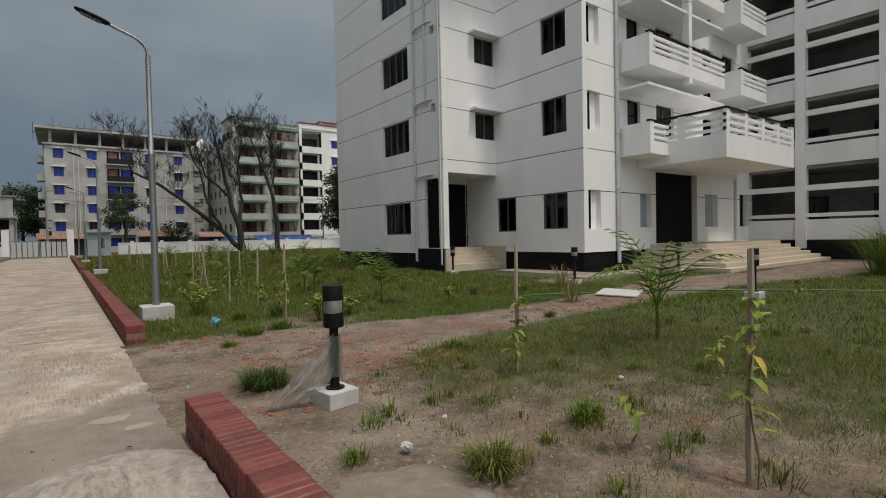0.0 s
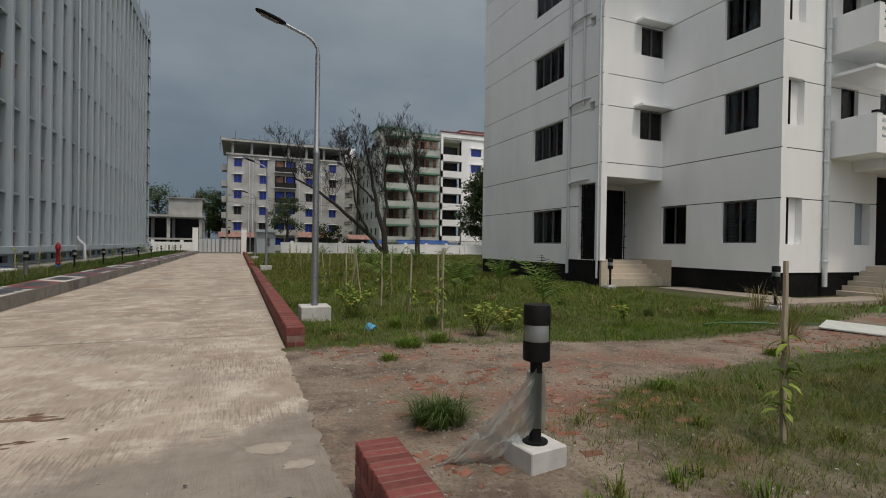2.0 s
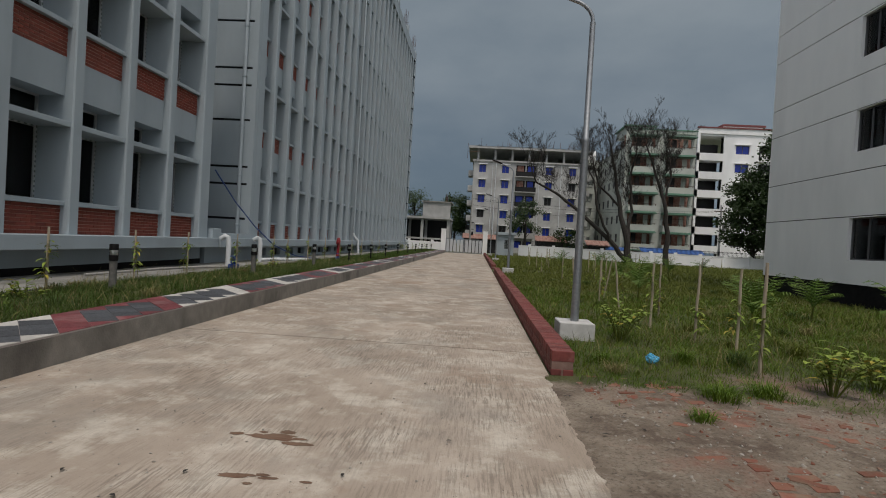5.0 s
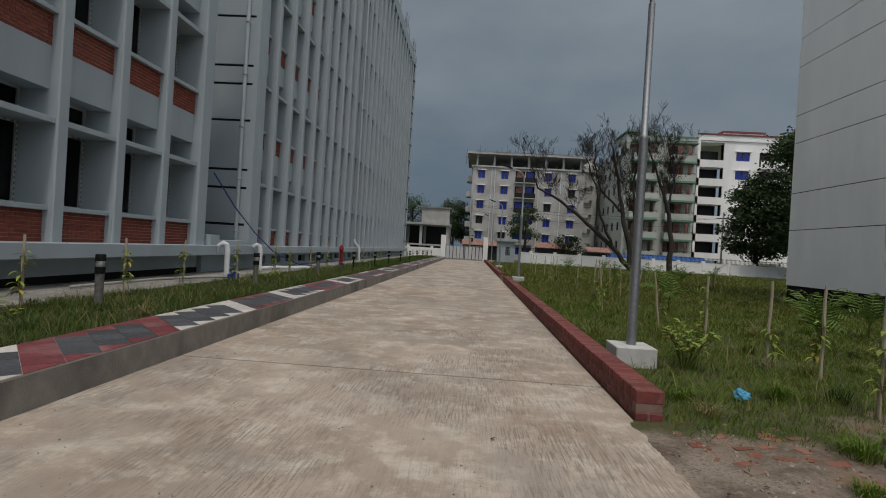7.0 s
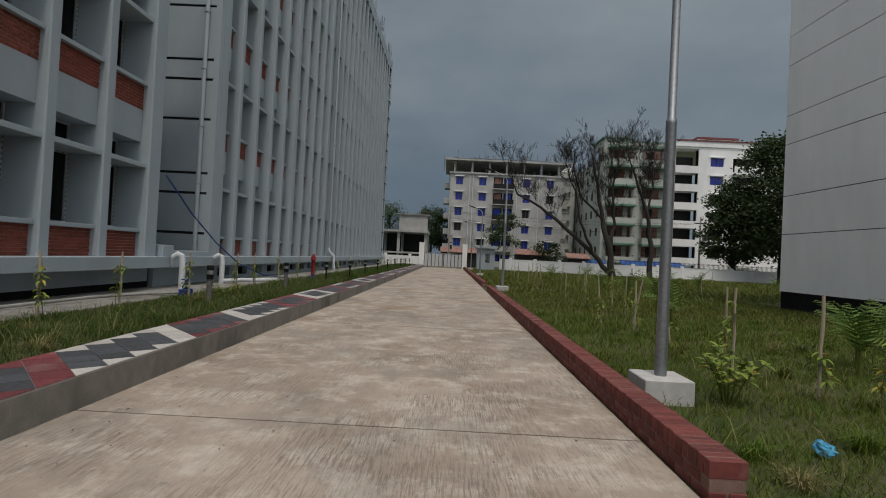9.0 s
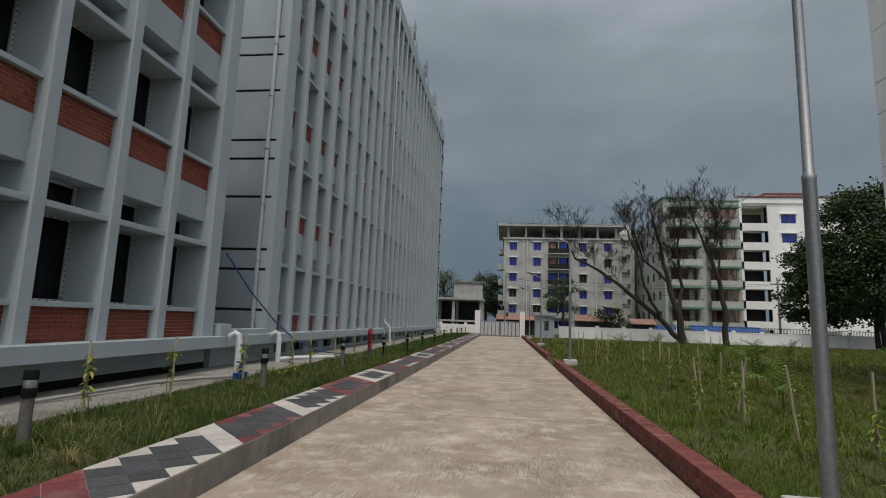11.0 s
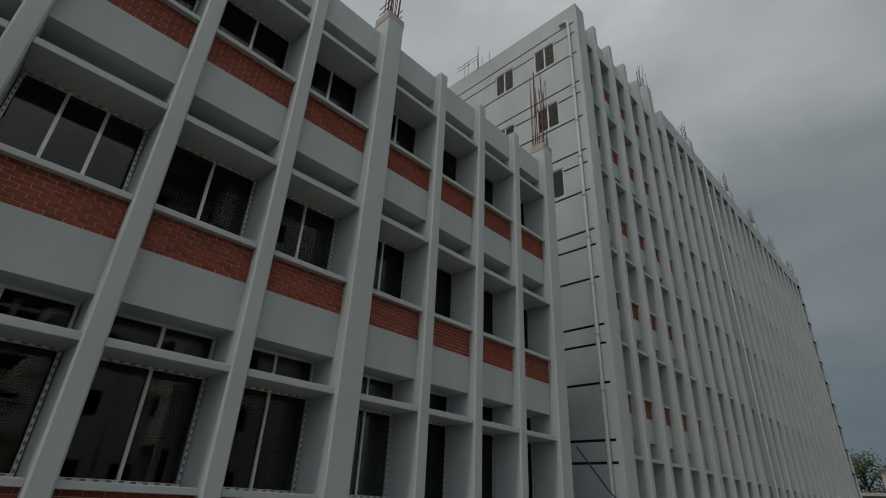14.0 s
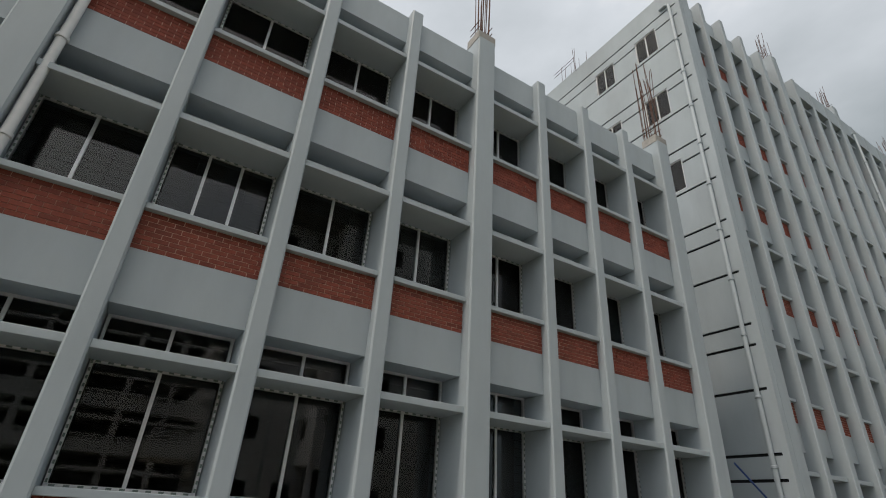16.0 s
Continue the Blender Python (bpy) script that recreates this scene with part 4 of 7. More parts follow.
def rail(x0, x1, y0, y1, z, parent, h=0.85, post=0.28):
    """Slatted concrete railing round three sides with a dark top rail."""
    s = Shape()
    for k in range(3):
        za = z + 0.10 + k * 0.25
        s.box(x0, x1, y0, y0 + 0.12, za, za + 0.11).box(x0, x0 + 0.12, y0 + 0.12, y1, za, za + 0.11).box(x1 - 0.12, x1, y0 + 0.12, y1, za, za + 0.11)
    part("slatted_railing", s, M["white_paint"], parent)
    n = max(2, round((x1 - x0) / 1.5) + 1)
    for i in range(n):
        x = x0 + (x1 - x0 - post) * i / (n - 1)
        part("railing_post", Shape().box(x, x + post, y0 - 0.004, y0 + 0.124, z, z + h), M["white_paint"], parent)
    for x in (x0 - 0.004, x1 - 0.124):
        part("railing_post", Shape().box(x, x + 0.128, y0 + 1.5, y0 + 1.78, z, z + h), M["white_paint"], parent)
    s = Shape().box(x0 - 0.02, x1 + 0.02, y0 - 0.03, y0 + 0.15, z + h, z + h + 0.07).box(x0 - 0.02, x0 + 0.15, y0 + 0.15, y1, z + h, z + h + 0.07)
    part("top_rail", s.box(x1 - 0.15, x1 + 0.02, y0 + 0.15, y1, z + h, z + h + 0.07), M["black_metal"], parent, "dark brown top rail")


def balcony(x0, x1, y0, z, depth, post=None):
    part("balcony_slab", Shape().box(x0, x1, y0, CY, z - 0.18, z), M["white_paint"], housing)
    part("balcony_front", Shape().box(x0, x1, y0, y0 + 0.12, z, z + 0.28), M["white_paint"], housing)
    part("balcony_side", Shape().box(x0, x0 + 0.12, y0 + 0.12, CY, z, z + 1.0), M["white_paint"], housing)
    part("balcony_side", Shape().box(x1 - 0.12, x1, y0 + 0.12, CY, z, z + 1.0), M["white_paint"], housing)
    s = Shape()
    for k in range(3):
        s.box(x0 + 0.2, x1, y0, y0 + 0.10, z + 0.38 + k * 0.23, z + 0.49 + k * 0.23)
    part("balcony_slats", s, M["white_paint"], housing)
    part("balcony_post", Shape().box(x0, x0 + 0.25, y0 - 0.003, y0 + 0.12, z + 0.28, z + 1.0), M["white_paint"], housing)
    part("top_rail", Shape().box(x0 - 0.02, x1 + 0.02, y0 - 0.02, y0 + 0.14, z + 1.0, z + 1.07), M["black_metal"], housing)
    if post:
        part("balcony_column", Shape().box(post, post + 0.25, y0 - 0.02, y0 + 0.25, z - 0.4, z + 2.8), M["white_paint"], housing)


housing_block()


def steps(name, x0, x1, y0, y1, n, rise, tread, parent, sides=(0, 0)):
    """A flight that rises towards +y; sides: how much each step also widens to the west and to the east."""
    for i in range(n):
        k = n - 1 - i
        part(name, Shape().box(x0 - k * tread * sides[0], x1 + k * tread * sides[1], y0 - k * tread, y1, i * rise, (i + 1) * rise, 0.008), M["steps"], parent)


entrance = thing("entrance_steps", "broad pale cream tiled steps before the entrance", "steps")
steps("step", 20.6, 27.6, 9.3, CY + 0.04, 6, 0.158, 0.30, entrance, (1, 1))
side_steps = thing("porch_steps", "cream tiled steps with a low cheek wall", "steps")
for i in range(5):
    part("step", Shape().box(13.66, BX2 - 0.03, RY - 0.15 + 0.27 * i, RY + 1.25, 0.0 if i == 0 else 0.14 + i * 0.162, 0.14 + (i + 1) * 0.162, 0.006), M["steps"], side_steps)
part("cheek_wall", Shape().box(BX2 - 0.028, BX2 - 0.004, RY - 0.55, RY + 1.6, 0.0, 1.0), M["steps"], side_steps)
part("cheek_wall", Shape().box(AX - 0.02, AX + 0.26, RY - 0.12, RY - 0.014, 0.0, 0.92), M["steps"], side_steps)


# ---- gallery wing behind ----
GXW = 30.0
# stained grey, darkened to paint the shade deep inside the gallery bays
M["gallery_shade"] = material("gallery_shade", (0.30, 0.30, 0.29), (0.22, 0.22, 0.21), rough=0.85, scale=1.5, bump=0.1, stain=(0.12, 0.12, 0.11), stain_scale=0.6, stain_amount=0.6)
gallery = thing("gallery_wing", "white open-gallery wing with access decks in painted shade and slatted rails", "building")


def gallery_wing():
    y0, y1 = -22.0, CY + 0.0
    levels = [0.95, 4.55, 7.80, 11.05, 14.30, 17.55]
    # back wall and decks carry the bays' shade in their colour
    part("back_wall", Shape().box(GXW + 3.6, GXW + 3.8, y0, y1 + 6, 0.5, TOP), M["gallery_shade"], gallery)
    part("plinth", Shape().box(GXW + 0.02, GXW + 3, y0, y1 + 0.3, -0.2, 0.9), M["black_paint"], gallery)
    part("roof", Shape().box(GXW, 46, y0, 27, TOP - 0.3, TOP - 0.02), M["concrete"], gallery)
    for i, z in enumerate(levels):
        part("deck", Shape().box(GXW + 0.1, GXW + 3.6, y0, y1, z - 0.2, z), M["gallery_shade"], gallery)
        part("deck_front", Shape().box(GXW, GXW + 0.15, y0, y1, z - 0.02, z + 0.95), M["white_paint"], gallery)
        part("rail_bar", Shape().box(GXW, GXW + 0.12, y0, y1, z + 1.07, z + 1.25), M["white_paint"], gallery)
        part("sun_bar", Shape().box(GXW, GXW + 0.14, y0, y1, z + 2.35, z + 2.62), M["white_paint"], gallery)
        for k in range(6):
            y = y1 - 1.2 - k * 3.2
            window(gallery, pose(GXW + 3.58, y, z + 0.9, 0, 0, -90), 1.3, 1.3, panes=2, frame="black_metal", grille=None)
    for k in range(8):
        y = y1 - 2.4 - k * 3.2
        part("pillar", Shape().box(GXW - 0.12, GXW + 0.3, y - 0.22, y + 0.22, 0.5, TOP, 0.01), M["white_paint"], gallery)


gallery_wing()

# ---- boundary wall, gate, guard hut ----
GY = 68.6


def boundary():
    wall_r = thing("boundary_wall_east", "white rendered boundary wall with square piers", "wall", kind="structure")
    part("wall", Shape().box(6.2, 75, GY, GY + 0.2, -0.1, 1.42, 0.01), M["white_paint"], wall_r)
    part("coping", Shape().box(6.2, 75, GY - 0.04, GY + 0.24, 1.42, 1.50), M["white_paint"], wall_r)
    pier = Shape().box(-0.17, 0.17, -0.06, 0.26, -0.1, 1.68, 0.012).mesh("pier", M["white_paint"])
    for i in range(22):
        part("pier", pier, None, wall_r, at=(7.6 + 3.05 * i, GY, 0))
    spikes = Shape()
    for i in range(420):
        spikes.box(7 + 0.16 * i, 7.03 + 0.16 * i, GY + 1.9, GY + 1.93, 1.2, 2.15)
    for z in (1.5, 2.0):
        spikes.box(7, 74, GY + 1.9, GY + 1.93, z, z + 0.04)
    solid("spiked_fence", spikes, M["grille"], "dark spiked steel fence beyond the boundary wall", "fence", kind="stuff")
    wall_l = thing("boundary_wall_west", "weathered white boundary wall with piers", "wall", kind="structure")
    part("wall", Shape().box(-40, -3.8, GY, GY + 0.2, -0.1, 1.32, 0.01), M["white_paint"], wall_l)
    for i in range(10):
        part("pier", pier, None, wall_l, at=(-5.0 - 3.05 * i, GY, -0.12))
    for x in (-3.55, 1.85):
        post = Shape().box(x - 0.3, x + 0.3, GY - 0.3, GY + 0.3, -0.1, 3.0, 0.015).box(x - 0.33, x + 0.33, GY - 0.33, GY + 0.33, 3.0, 3.07)
        solid("gate_post", post, M["white_paint"], "tall square white gate post", "gate post", group="gate posts")
    gate = thing("steel_gate", "closed silver-grey steel double gate", "gate", at=(-3.24, GY, 0.05))
    for k in range(2):
        x0 = k * 2.43
        leaf = part("gate_leaf", Shape().box(x0, x0 + 0.06, -0.03, 0.03, 0, 1.8).box(x0 + 2.34, x0 + 2.4, -0.03, 0.03, 0, 1.8).box(x0 + 0.06, x0 + 2.34, -0.03, 0.03, 0, 0.07).box(x0 + 0.06, x0 + 2.34, -0.03, 0.03, 1.73, 1.8), M["galvanised"], gate)
        for j in range(5):
            part("infill_panel", Shape().box(x0 + 0.12 + j * 0.45, x0 + 0.48 + j * 0.45, -0.01, 0.01, 0.12, 1.68), M["aluminium"], leaf)
    hut = thing("guard_hut", "small pale grey guard hut with a flat roof", "hut", at=(4.3, GY - 2.0, 0))
    s, _ = wall_shape("y", -1.0, 0.15, -1.05, 1.05, 0, 2.62, [(-0.1, 0.45, 0.95, 2.0)])
    part("wall", s, M["office_paint"], hut)
    part("wall", Shape().box(-1.05, -0.9, -0.85, 1.0, 0, 2.62), M["office_paint"], hut)
    part("wall", Shape().box(0.9, 1.05, -0.85, 1.0, 0, 2.62), M["office_paint"], hut)
    part("roof", Shape().box(-1.3, 1.3, -1.35, 1.2, 2.62, 2.95, 0.02), M["office_paint"], hut)
    window(hut, pose(-0.1, -0.9, 0.95), 0.55, 1.05, panes=2, frame="black_metal", grille=(2, 5))


boundary()


def street_lamp(y):
    lamp = thing("street_lamp", "galvanised steel street lamp with a curved arm on a concrete footing", "street lamp", at=(2.44, y, 0), group="street lamps")
    if "lamp" not in MESHES:
        pl = Shape().box(-0.27, 0.27, -0.27, 0.27, -0.1, 0.26, 0.012).mesh("footing", M["plinth"])
        pole = Shape().lathe([(0.066, 0.24), (0.062, 1.2), (0.058, 3.10), (0.060, 3.11), (0.060, 3.15), (0.046, 3.17), (0.044, 4.98)], 16).mesh("pole", M["galvanised"], True)
        arm = Shape()
        pts = [(0, 0, 4.90)] + [(-0.46 * (1 - math.cos(a)), 0, 5.0 + 0.34 * math.sin(a)) for a in [radians(x) for x in (0, 15, 30, 45, 60, 72)]] + [(-0.52, 0, 5.40), (-0.62, 0, 5.44)]
        arm.tube(pts, 0.030, 10)
        head = Shape()
        prof = ((0.0, 0.045, 0.03), (0.08, 0.075, 0.045), (0.22, 0.10, 0.045), (0.42, 0.10, 0.035), (0.50, 0.075, 0.022), (0.53, 0.03, 0.012))
        v, f = [], []
        for u, hw, hh in prof:
            for a in range(12):
                an = 2 * math.pi * a / 12
                v.append((-0.58 - u, hw * math.cos(an), 5.435 + u * 0.33 + hh * math.sin(an)))
        for i in range(len(prof) - 1):
            for k in range(12):
                j = (k + 1) % 12
                f.append((i * 12 + k, i * 12 + 12 + k, i * 12 + 12 + j, i * 12 + j))
        f += [tuple(range(12)), tuple(range(71, 59, -1))]
        head.add(v, f)
        led = Shape()
        led.add([(-0.72, -0.06, 5.438), (-1.02, -0.06, 5.545), (-1.02, 0.06, 5.545), (-0.72, 0.06, 5.438), (-0.72, -0.06, 5.428), (-1.02, -0.06, 5.535), (-1.02, 0.06, 5.535), (-0.72, 0.06, 5.428)],
                [(0, 1, 2, 3), (7, 6, 5, 4), (0, 4, 5, 1), (1, 5, 6, 2), (2, 6, 7, 3), (3, 7, 4, 0)])
        MESHES["lamp"] = (pl, pole, arm.mesh("arm", M["galvanised"], True), head.mesh("lamp_head", M["black_metal"], True), led.mesh("diffuser", M["dark_frame"]))
    for nm, me in zip(("footing", "pole", "arm", "lamp_head"), MESHES["lamp"][:4]):
        o = part(nm, me, None, lamp)
    part("diffuser", MESHES["lamp"][4], None, o)


for y in (11.0, 28.26, 45.5, 62.8):
    street_lamp(y)


def bollard_light(x, y, z, h=1.0, plinth=True, worn=False, turn=0.0):
    key = ("bollard", plinth, worn)
    if key not in MESHES:
        zt = 0.13 if plinth else 0.0
        pl = Shape().box(-0.15, 0.15, -0.15, 0.15, -0.06, 0.13, 0.008).mesh("footing", M["plinth"])
        post = Shape().lathe([(0.085, zt), (0.085, zt + 0.012), (0.045, zt + 0.014), (0.040, zt + 0.03), (0.040, 0.70)] if not worn else [(0.075, zt), (0.075, 0.42), (0.078, 0.70)], 16)
        head = Shape().lathe([(0.084, 0.675), (0.090, 0.68), (0.090, 0.800), (0.075, 0.802)], 24)
        glass = Shape().lathe([(0.084, 0.798), (0.087, 0.803), (0.087, 0.912), (0.084, 0.917)], 24)
        # plain white cylinder standing in for bright reflections within the lens
        lens_core = Shape().lathe([(0.079, 0.803), (0.080, 0.83), (0.080, 0.89), (0.079, 0.912)], 20)
        cap = Shape().lathe([(0.075, 0.912), (0.090, 0.914), (0.090, 1.035), (0.084, 1.045)], 24)
        MESHES[key] = (pl, post.mesh("post", M["dark_sleeve" if worn else "black_metal"], True), head.mesh("collar", M["black_metal"], True), glass.mesh("lens", M["clear"], True), lens_core.mesh("reflector", M["lens"], True), cap.mesh("cap", M["black_metal"], True))
    ob = thing("bollard_light", "grey-sleeved garden bollard light in the grass" if worn else "black cylindrical bollard light with a clear lens", "bollard light", at=(x, y, z), group="bollard lights", turn=turn)
    ob.scale = (h, h, h)
    names = ("footing", "post", "collar", "lens", "reflector", "cap")
    for nm, me in zip(names, MESHES[key]):
        if nm == "footing" and not plinth:
            continue
        part(nm, me, None, ob)
    return ob


bollard_light(2.93, 4.14, 0.0, turn=8)
for x, y in ((12.73, 9.28), (18.4, 9.25), (12.73, 4.57), (12.95, 15.2)):
    bollard_light(x, y, 0.02)
for i, (x, y) in enumerate(((-5.35, 11.1), (-5.05, 15.9), (-5.05, 20.9), (-4.7, 24.6), (-4.5, 28.2), (-4.5, 32.3), (-4.5, 37.0), (-4.5, 42), (-4.5, 47), (-4.5, 52), (-4.5, 57), (-4.5, 62))):
    bollard_light(x, y, 0.22, h=0.78, plinth=False, worn=i in (0, 1, 2))


# ---- crumpled plastic sheet round the bollard ----
def plastic_sheet():
    mat = bpy.data.materials.new("thin_plastic")
    mat.use_nodes = True
    n, l = mat.node_tree.nodes, mat.node_tree.links
    n.remove(n["Principled BSDF"])
    tr, df, gl, m1, m2 = n.new("ShaderNodeBsdfTransparent"), n.new("ShaderNodeBsdfTranslucent"), n.new("ShaderNodeBsdfGlossy"), n.new("ShaderNodeMixShader"), n.new("ShaderNodeMixShader")
    df.inputs[0].default_value, gl.inputs["Roughness"].default_value = (0.62, 0.66, 0.64, 1), 0.3
    m1.inputs[0].default_value, m2.inputs[0].default_value = 0.5, 0.05
    l.new(tr.outputs[0], m1.inputs[1]), l.new(df.outputs[0], m1.inputs[2]), l.new(m1.outputs[0], m2.inputs[1]), l.new(gl.outputs[0], m2.inputs[2])
    l.new(m2.outputs[0], n["Material Output"].inputs[0])
    v, f = [], []
    nu, nv = 26, 20
    for i in range(nu + 1):
        for j in range(nv + 1):
            u, w = i / nu, j / nv
            a = (w - 0.5) * 2
            # from the tie on the post down to the ground, spreading out
            tx, tz = -0.64 * u, 0.63 * (1 - u) ** 1.15
            bx, bz = -0.46 * u, 0.26 * (1 - u) ** 2.0
            k = 0.055 * noise.noise((u * 5, w * 4, 1.0)) + 0.03 * noise.noise((u * 13, w * 11, 4.0))
            v.append((tx + (bx - tx) * w + 0.4 * k, -0.05 - 0.10 * u + 0.05 * a * u + 1.5 * k, max(0.012, tz + (bz - tz) * w + 0.5 * k)))
    for i in range(nu):
        for j in range(nv):
            p = i * (nv + 1) + j
            f.append((p, p + 1, p + nv + 2, p + nv + 1))
    s = Shape().add(v, f)
    # the wrap round the post
    ring = []
    for i in range(9):
        for j in range(20):
            a = 2 * math.pi * j / 20
            r = 0.055 + 0.02 * abs(noise.noise((math.cos(a) * 2, math.sin(a) * 2, i * 0.7))) + 0.012 * i / 8
            ring.append((r * math.cos(a), r * math.sin(a), 0.60 - 0.045 * i))
    s.add(ring, [(i * 20 + j, i * 20 + (j + 1) % 20, i * 20 + 20 + (j + 1) % 20, i * 20 + 20 + j) for i in range(8) for j in range(20)])
    solid("plastic_sheet", s, mat, "crumpled clear plastic sheet tied round a bollard post", "plastic sheet", at=pose(2.93, 4.14, 0.0, 0, 0, -30), smooth=True)


plastic_sheet()


# ---- plants ----
def leaf_blade(s, base, out, length, width, droop, fold=0.25, seg=3):
    """A pointed leaf from base along out, drooping."""
    base, out = Vector(base), Vector(out).normalized()
    side = out.cross(Vector((0, 0, 1)))
    side = side.normalized() if side.length > 1e-4 else Vector((1, 0, 0))
    v, f = [], []
    p, d = base.copy(), out.copy()
    for i in range(seg + 1):
        t = i / seg
        w = width * (math.sin(math.pi * (0.12 + 0.88 * t)) if t < 1 else 0.02) * 0.5
        up = side.cross(d) * (fold * w)
        v += [tuple(p - side * w + up), tuple(p), tuple(p + side * w + up)]
        p = p + d * (length / seg)
        d = (d + Vector((0, 0, -droop / seg))).normalized()
    for i in range(seg):
        a = 3 * i
        f += [(a, a + 1, a + 4, a + 3), (a + 1, a + 2, a + 5, a + 4)]
    s.add(v, f)


def sapling(x, y, z, h, rng, stake=True, leaves=32, lean=0.0, name="staked_sapling"):
    ob = thing(name, "young sapling with drooping yellow-green leaves tied to a bamboo stake" if stake else "young leafy sapling in the grass", "sapling", at=(x, y, z), group="saplings", turn=rng.uniform(0, 360))
    if stake:
        s = Shape()
        pts = [(0.006 * math.sin(k * 1.7) + lean * k / 6, 0.004 * math.cos(k * 2.3), h * k / 6 - 0.05) for k in range(7)]
        s.tube(pts, [0.022, 0.021, 0.022, 0.02, 0.021, 0.019, 0.018], 7)
        part("stake", s, M["bamboo"], ob, "weathered bamboo stake", smooth=True)
    s = Shape()
    hh = h * rng.uniform(0.55, 0.85)
    pts = [(0.05 + 0.03 * math.sin(k * 0.9), 0.03 * math.sin(k * 1.3 + 1), hh * k / 6 - 0.02) for k in range(7)]
    s.tube(pts, [0.007, 0.0065, 0.006, 0.0055, 0.005, 0.004, 0.003], 5)
    part("stem", s, M["grass_dry"], ob, smooth=True)
    lf, ly = Shape(), Shape()
    for i in range(leaves):
        t = rng.uniform(0.3, 1.0)
        k = min(5, int(t * 6))
        p = Vector(pts[k]).lerp(Vector(pts[k + 1]), t * 6 - k if t < 1 else 1)
        a = rng.uniform(0, 2 * math.pi)
        leaf_blade(ly if rng.random() < 0.12 else lf, p, (math.cos(a), math.sin(a), rng.uniform(-0.2, 0.6)), rng.uniform(0.10, 0.19), rng.uniform(0.034, 0.060), rng.uniform(0.9, 2.0))
    part("foliage", lf, M["leaf"], ob, kind="stuff")
    if ly.v:
        part("yellow_leaves", ly, M["leaf_yellow"], ob, kind="stuff")
    return ob


def weed_bush(x, y, h, r, rng, stems=9, label="broad-leaved green weed with some yellow leaves"):
    ob = thing("weed", label, "plant", at=(x, y, 0), group="weeds", turn=rng.uniform(0, 360))
    st, lf, ly = Shape(), Shape(), Shape()
    for k in range(stems):
        a = rng.uniform(0, 2 * math.pi)
        q = rng.uniform(0.25, 1.0) * r
        top = Vector((q * math.cos(a), q * math.sin(a), h * rng.uniform(0.55, 1.0)))
        pts = [Vector((0.03 * math.cos(a), 0.03 * math.sin(a), -0.02)), top * 0.5 + Vector((0, 0, 0.06)), top]
        st.tube([tuple(p) for p in pts], [0.008, 0.006, 0.003], 5)
        for i in range(9):
            t = 0.35 + 0.65 * i / 8
            p = pts[1].lerp(pts[2], max(0, t * 2 - 1)) if t > 0.5 else pts[0].lerp(pts[1], t * 2)
            b = rng.uniform(0, 2 * math.pi)
            leaf_blade(ly if rng.random() < 0.10 else lf, p, (math.cos(b), math.sin(b), rng.uniform(0.1, 0.7)), rng.uniform(0.09, 0.17), rng.uniform(0.05, 0.085), rng.uniform(0.5, 1.3))
    part("stems", st, M["grass"], ob, kind="stuff")
    part("foliage", lf, M["leaf"], ob, kind="stuff")
    if ly.v:
        part("yellow_leaves", ly, M["leaf_yellow"], ob, kind="stuff")


def young_palm(x, y, h, rng, fronds=9):
    ob = thing("young_palm", "young palm with arching feathered fronds in the lawn", "palm", at=(x, y, 0), group="young palms", turn=rng.uniform(0, 360))
    part("stem", Shape().tube([(0, 0, -0.05), (0.01, 0, 0.2), (0, 0.01, 0.42 * h)], [0.035, 0.028, 0.016], 7), M["grass"], ob, smooth=True)
    for k in range(fronds):
        a = 2 * math.pi * k / fronds + rng.uniform(-0.3, 0.3)
        s = Shape()
        h2 = h * 0.98
        p, d = Vector((0, 0, 0.35 * h)), Vector((math.cos(a) * 0.5, math.sin(a) * 0.5, rng.uniform(0.45, 2.0))).normalized()
        L, pts = rng.uniform(0.75, 1.1) * h2, []
        for i in range(12):
            pts.append(p.copy())
            if i > 1:
                for sg in (-1, 1):
                    side = d.cross(Vector((0, 0, 1))).normalized() * sg
                    ll = 0.30 * h2 * math.sin(math.pi * (0.15 + 0.8 * i / 12))
                    q = p + (d * 0.75 + side * 0.75 + Vector((0, 0, -0.25 - 0.2 * rng.random()))).normalized() * ll
                    w = d.cross(side).normalized() * 0.004 + d * 0.016
                    s.add([tuple(p - w), tuple(p + w), tuple(p.lerp(q, 0.6) + w * 0.8 - Vector((0, 0, 0.01))), tuple(q), tuple(p.lerp(q, 0.6) - w * 0.8)], [(0, 1, 2, 4), (4, 2, 3)])
            p = p + d * (L / 12)
            d = (d + Vector((0, 0, -0.07 - 0.016 * i))).normalized()
        s.tube([tuple(q) for q in pts], [0.011 - 0.0007 * i for i in range(12)], 5)
        part("frond", s, M["palm"], ob)


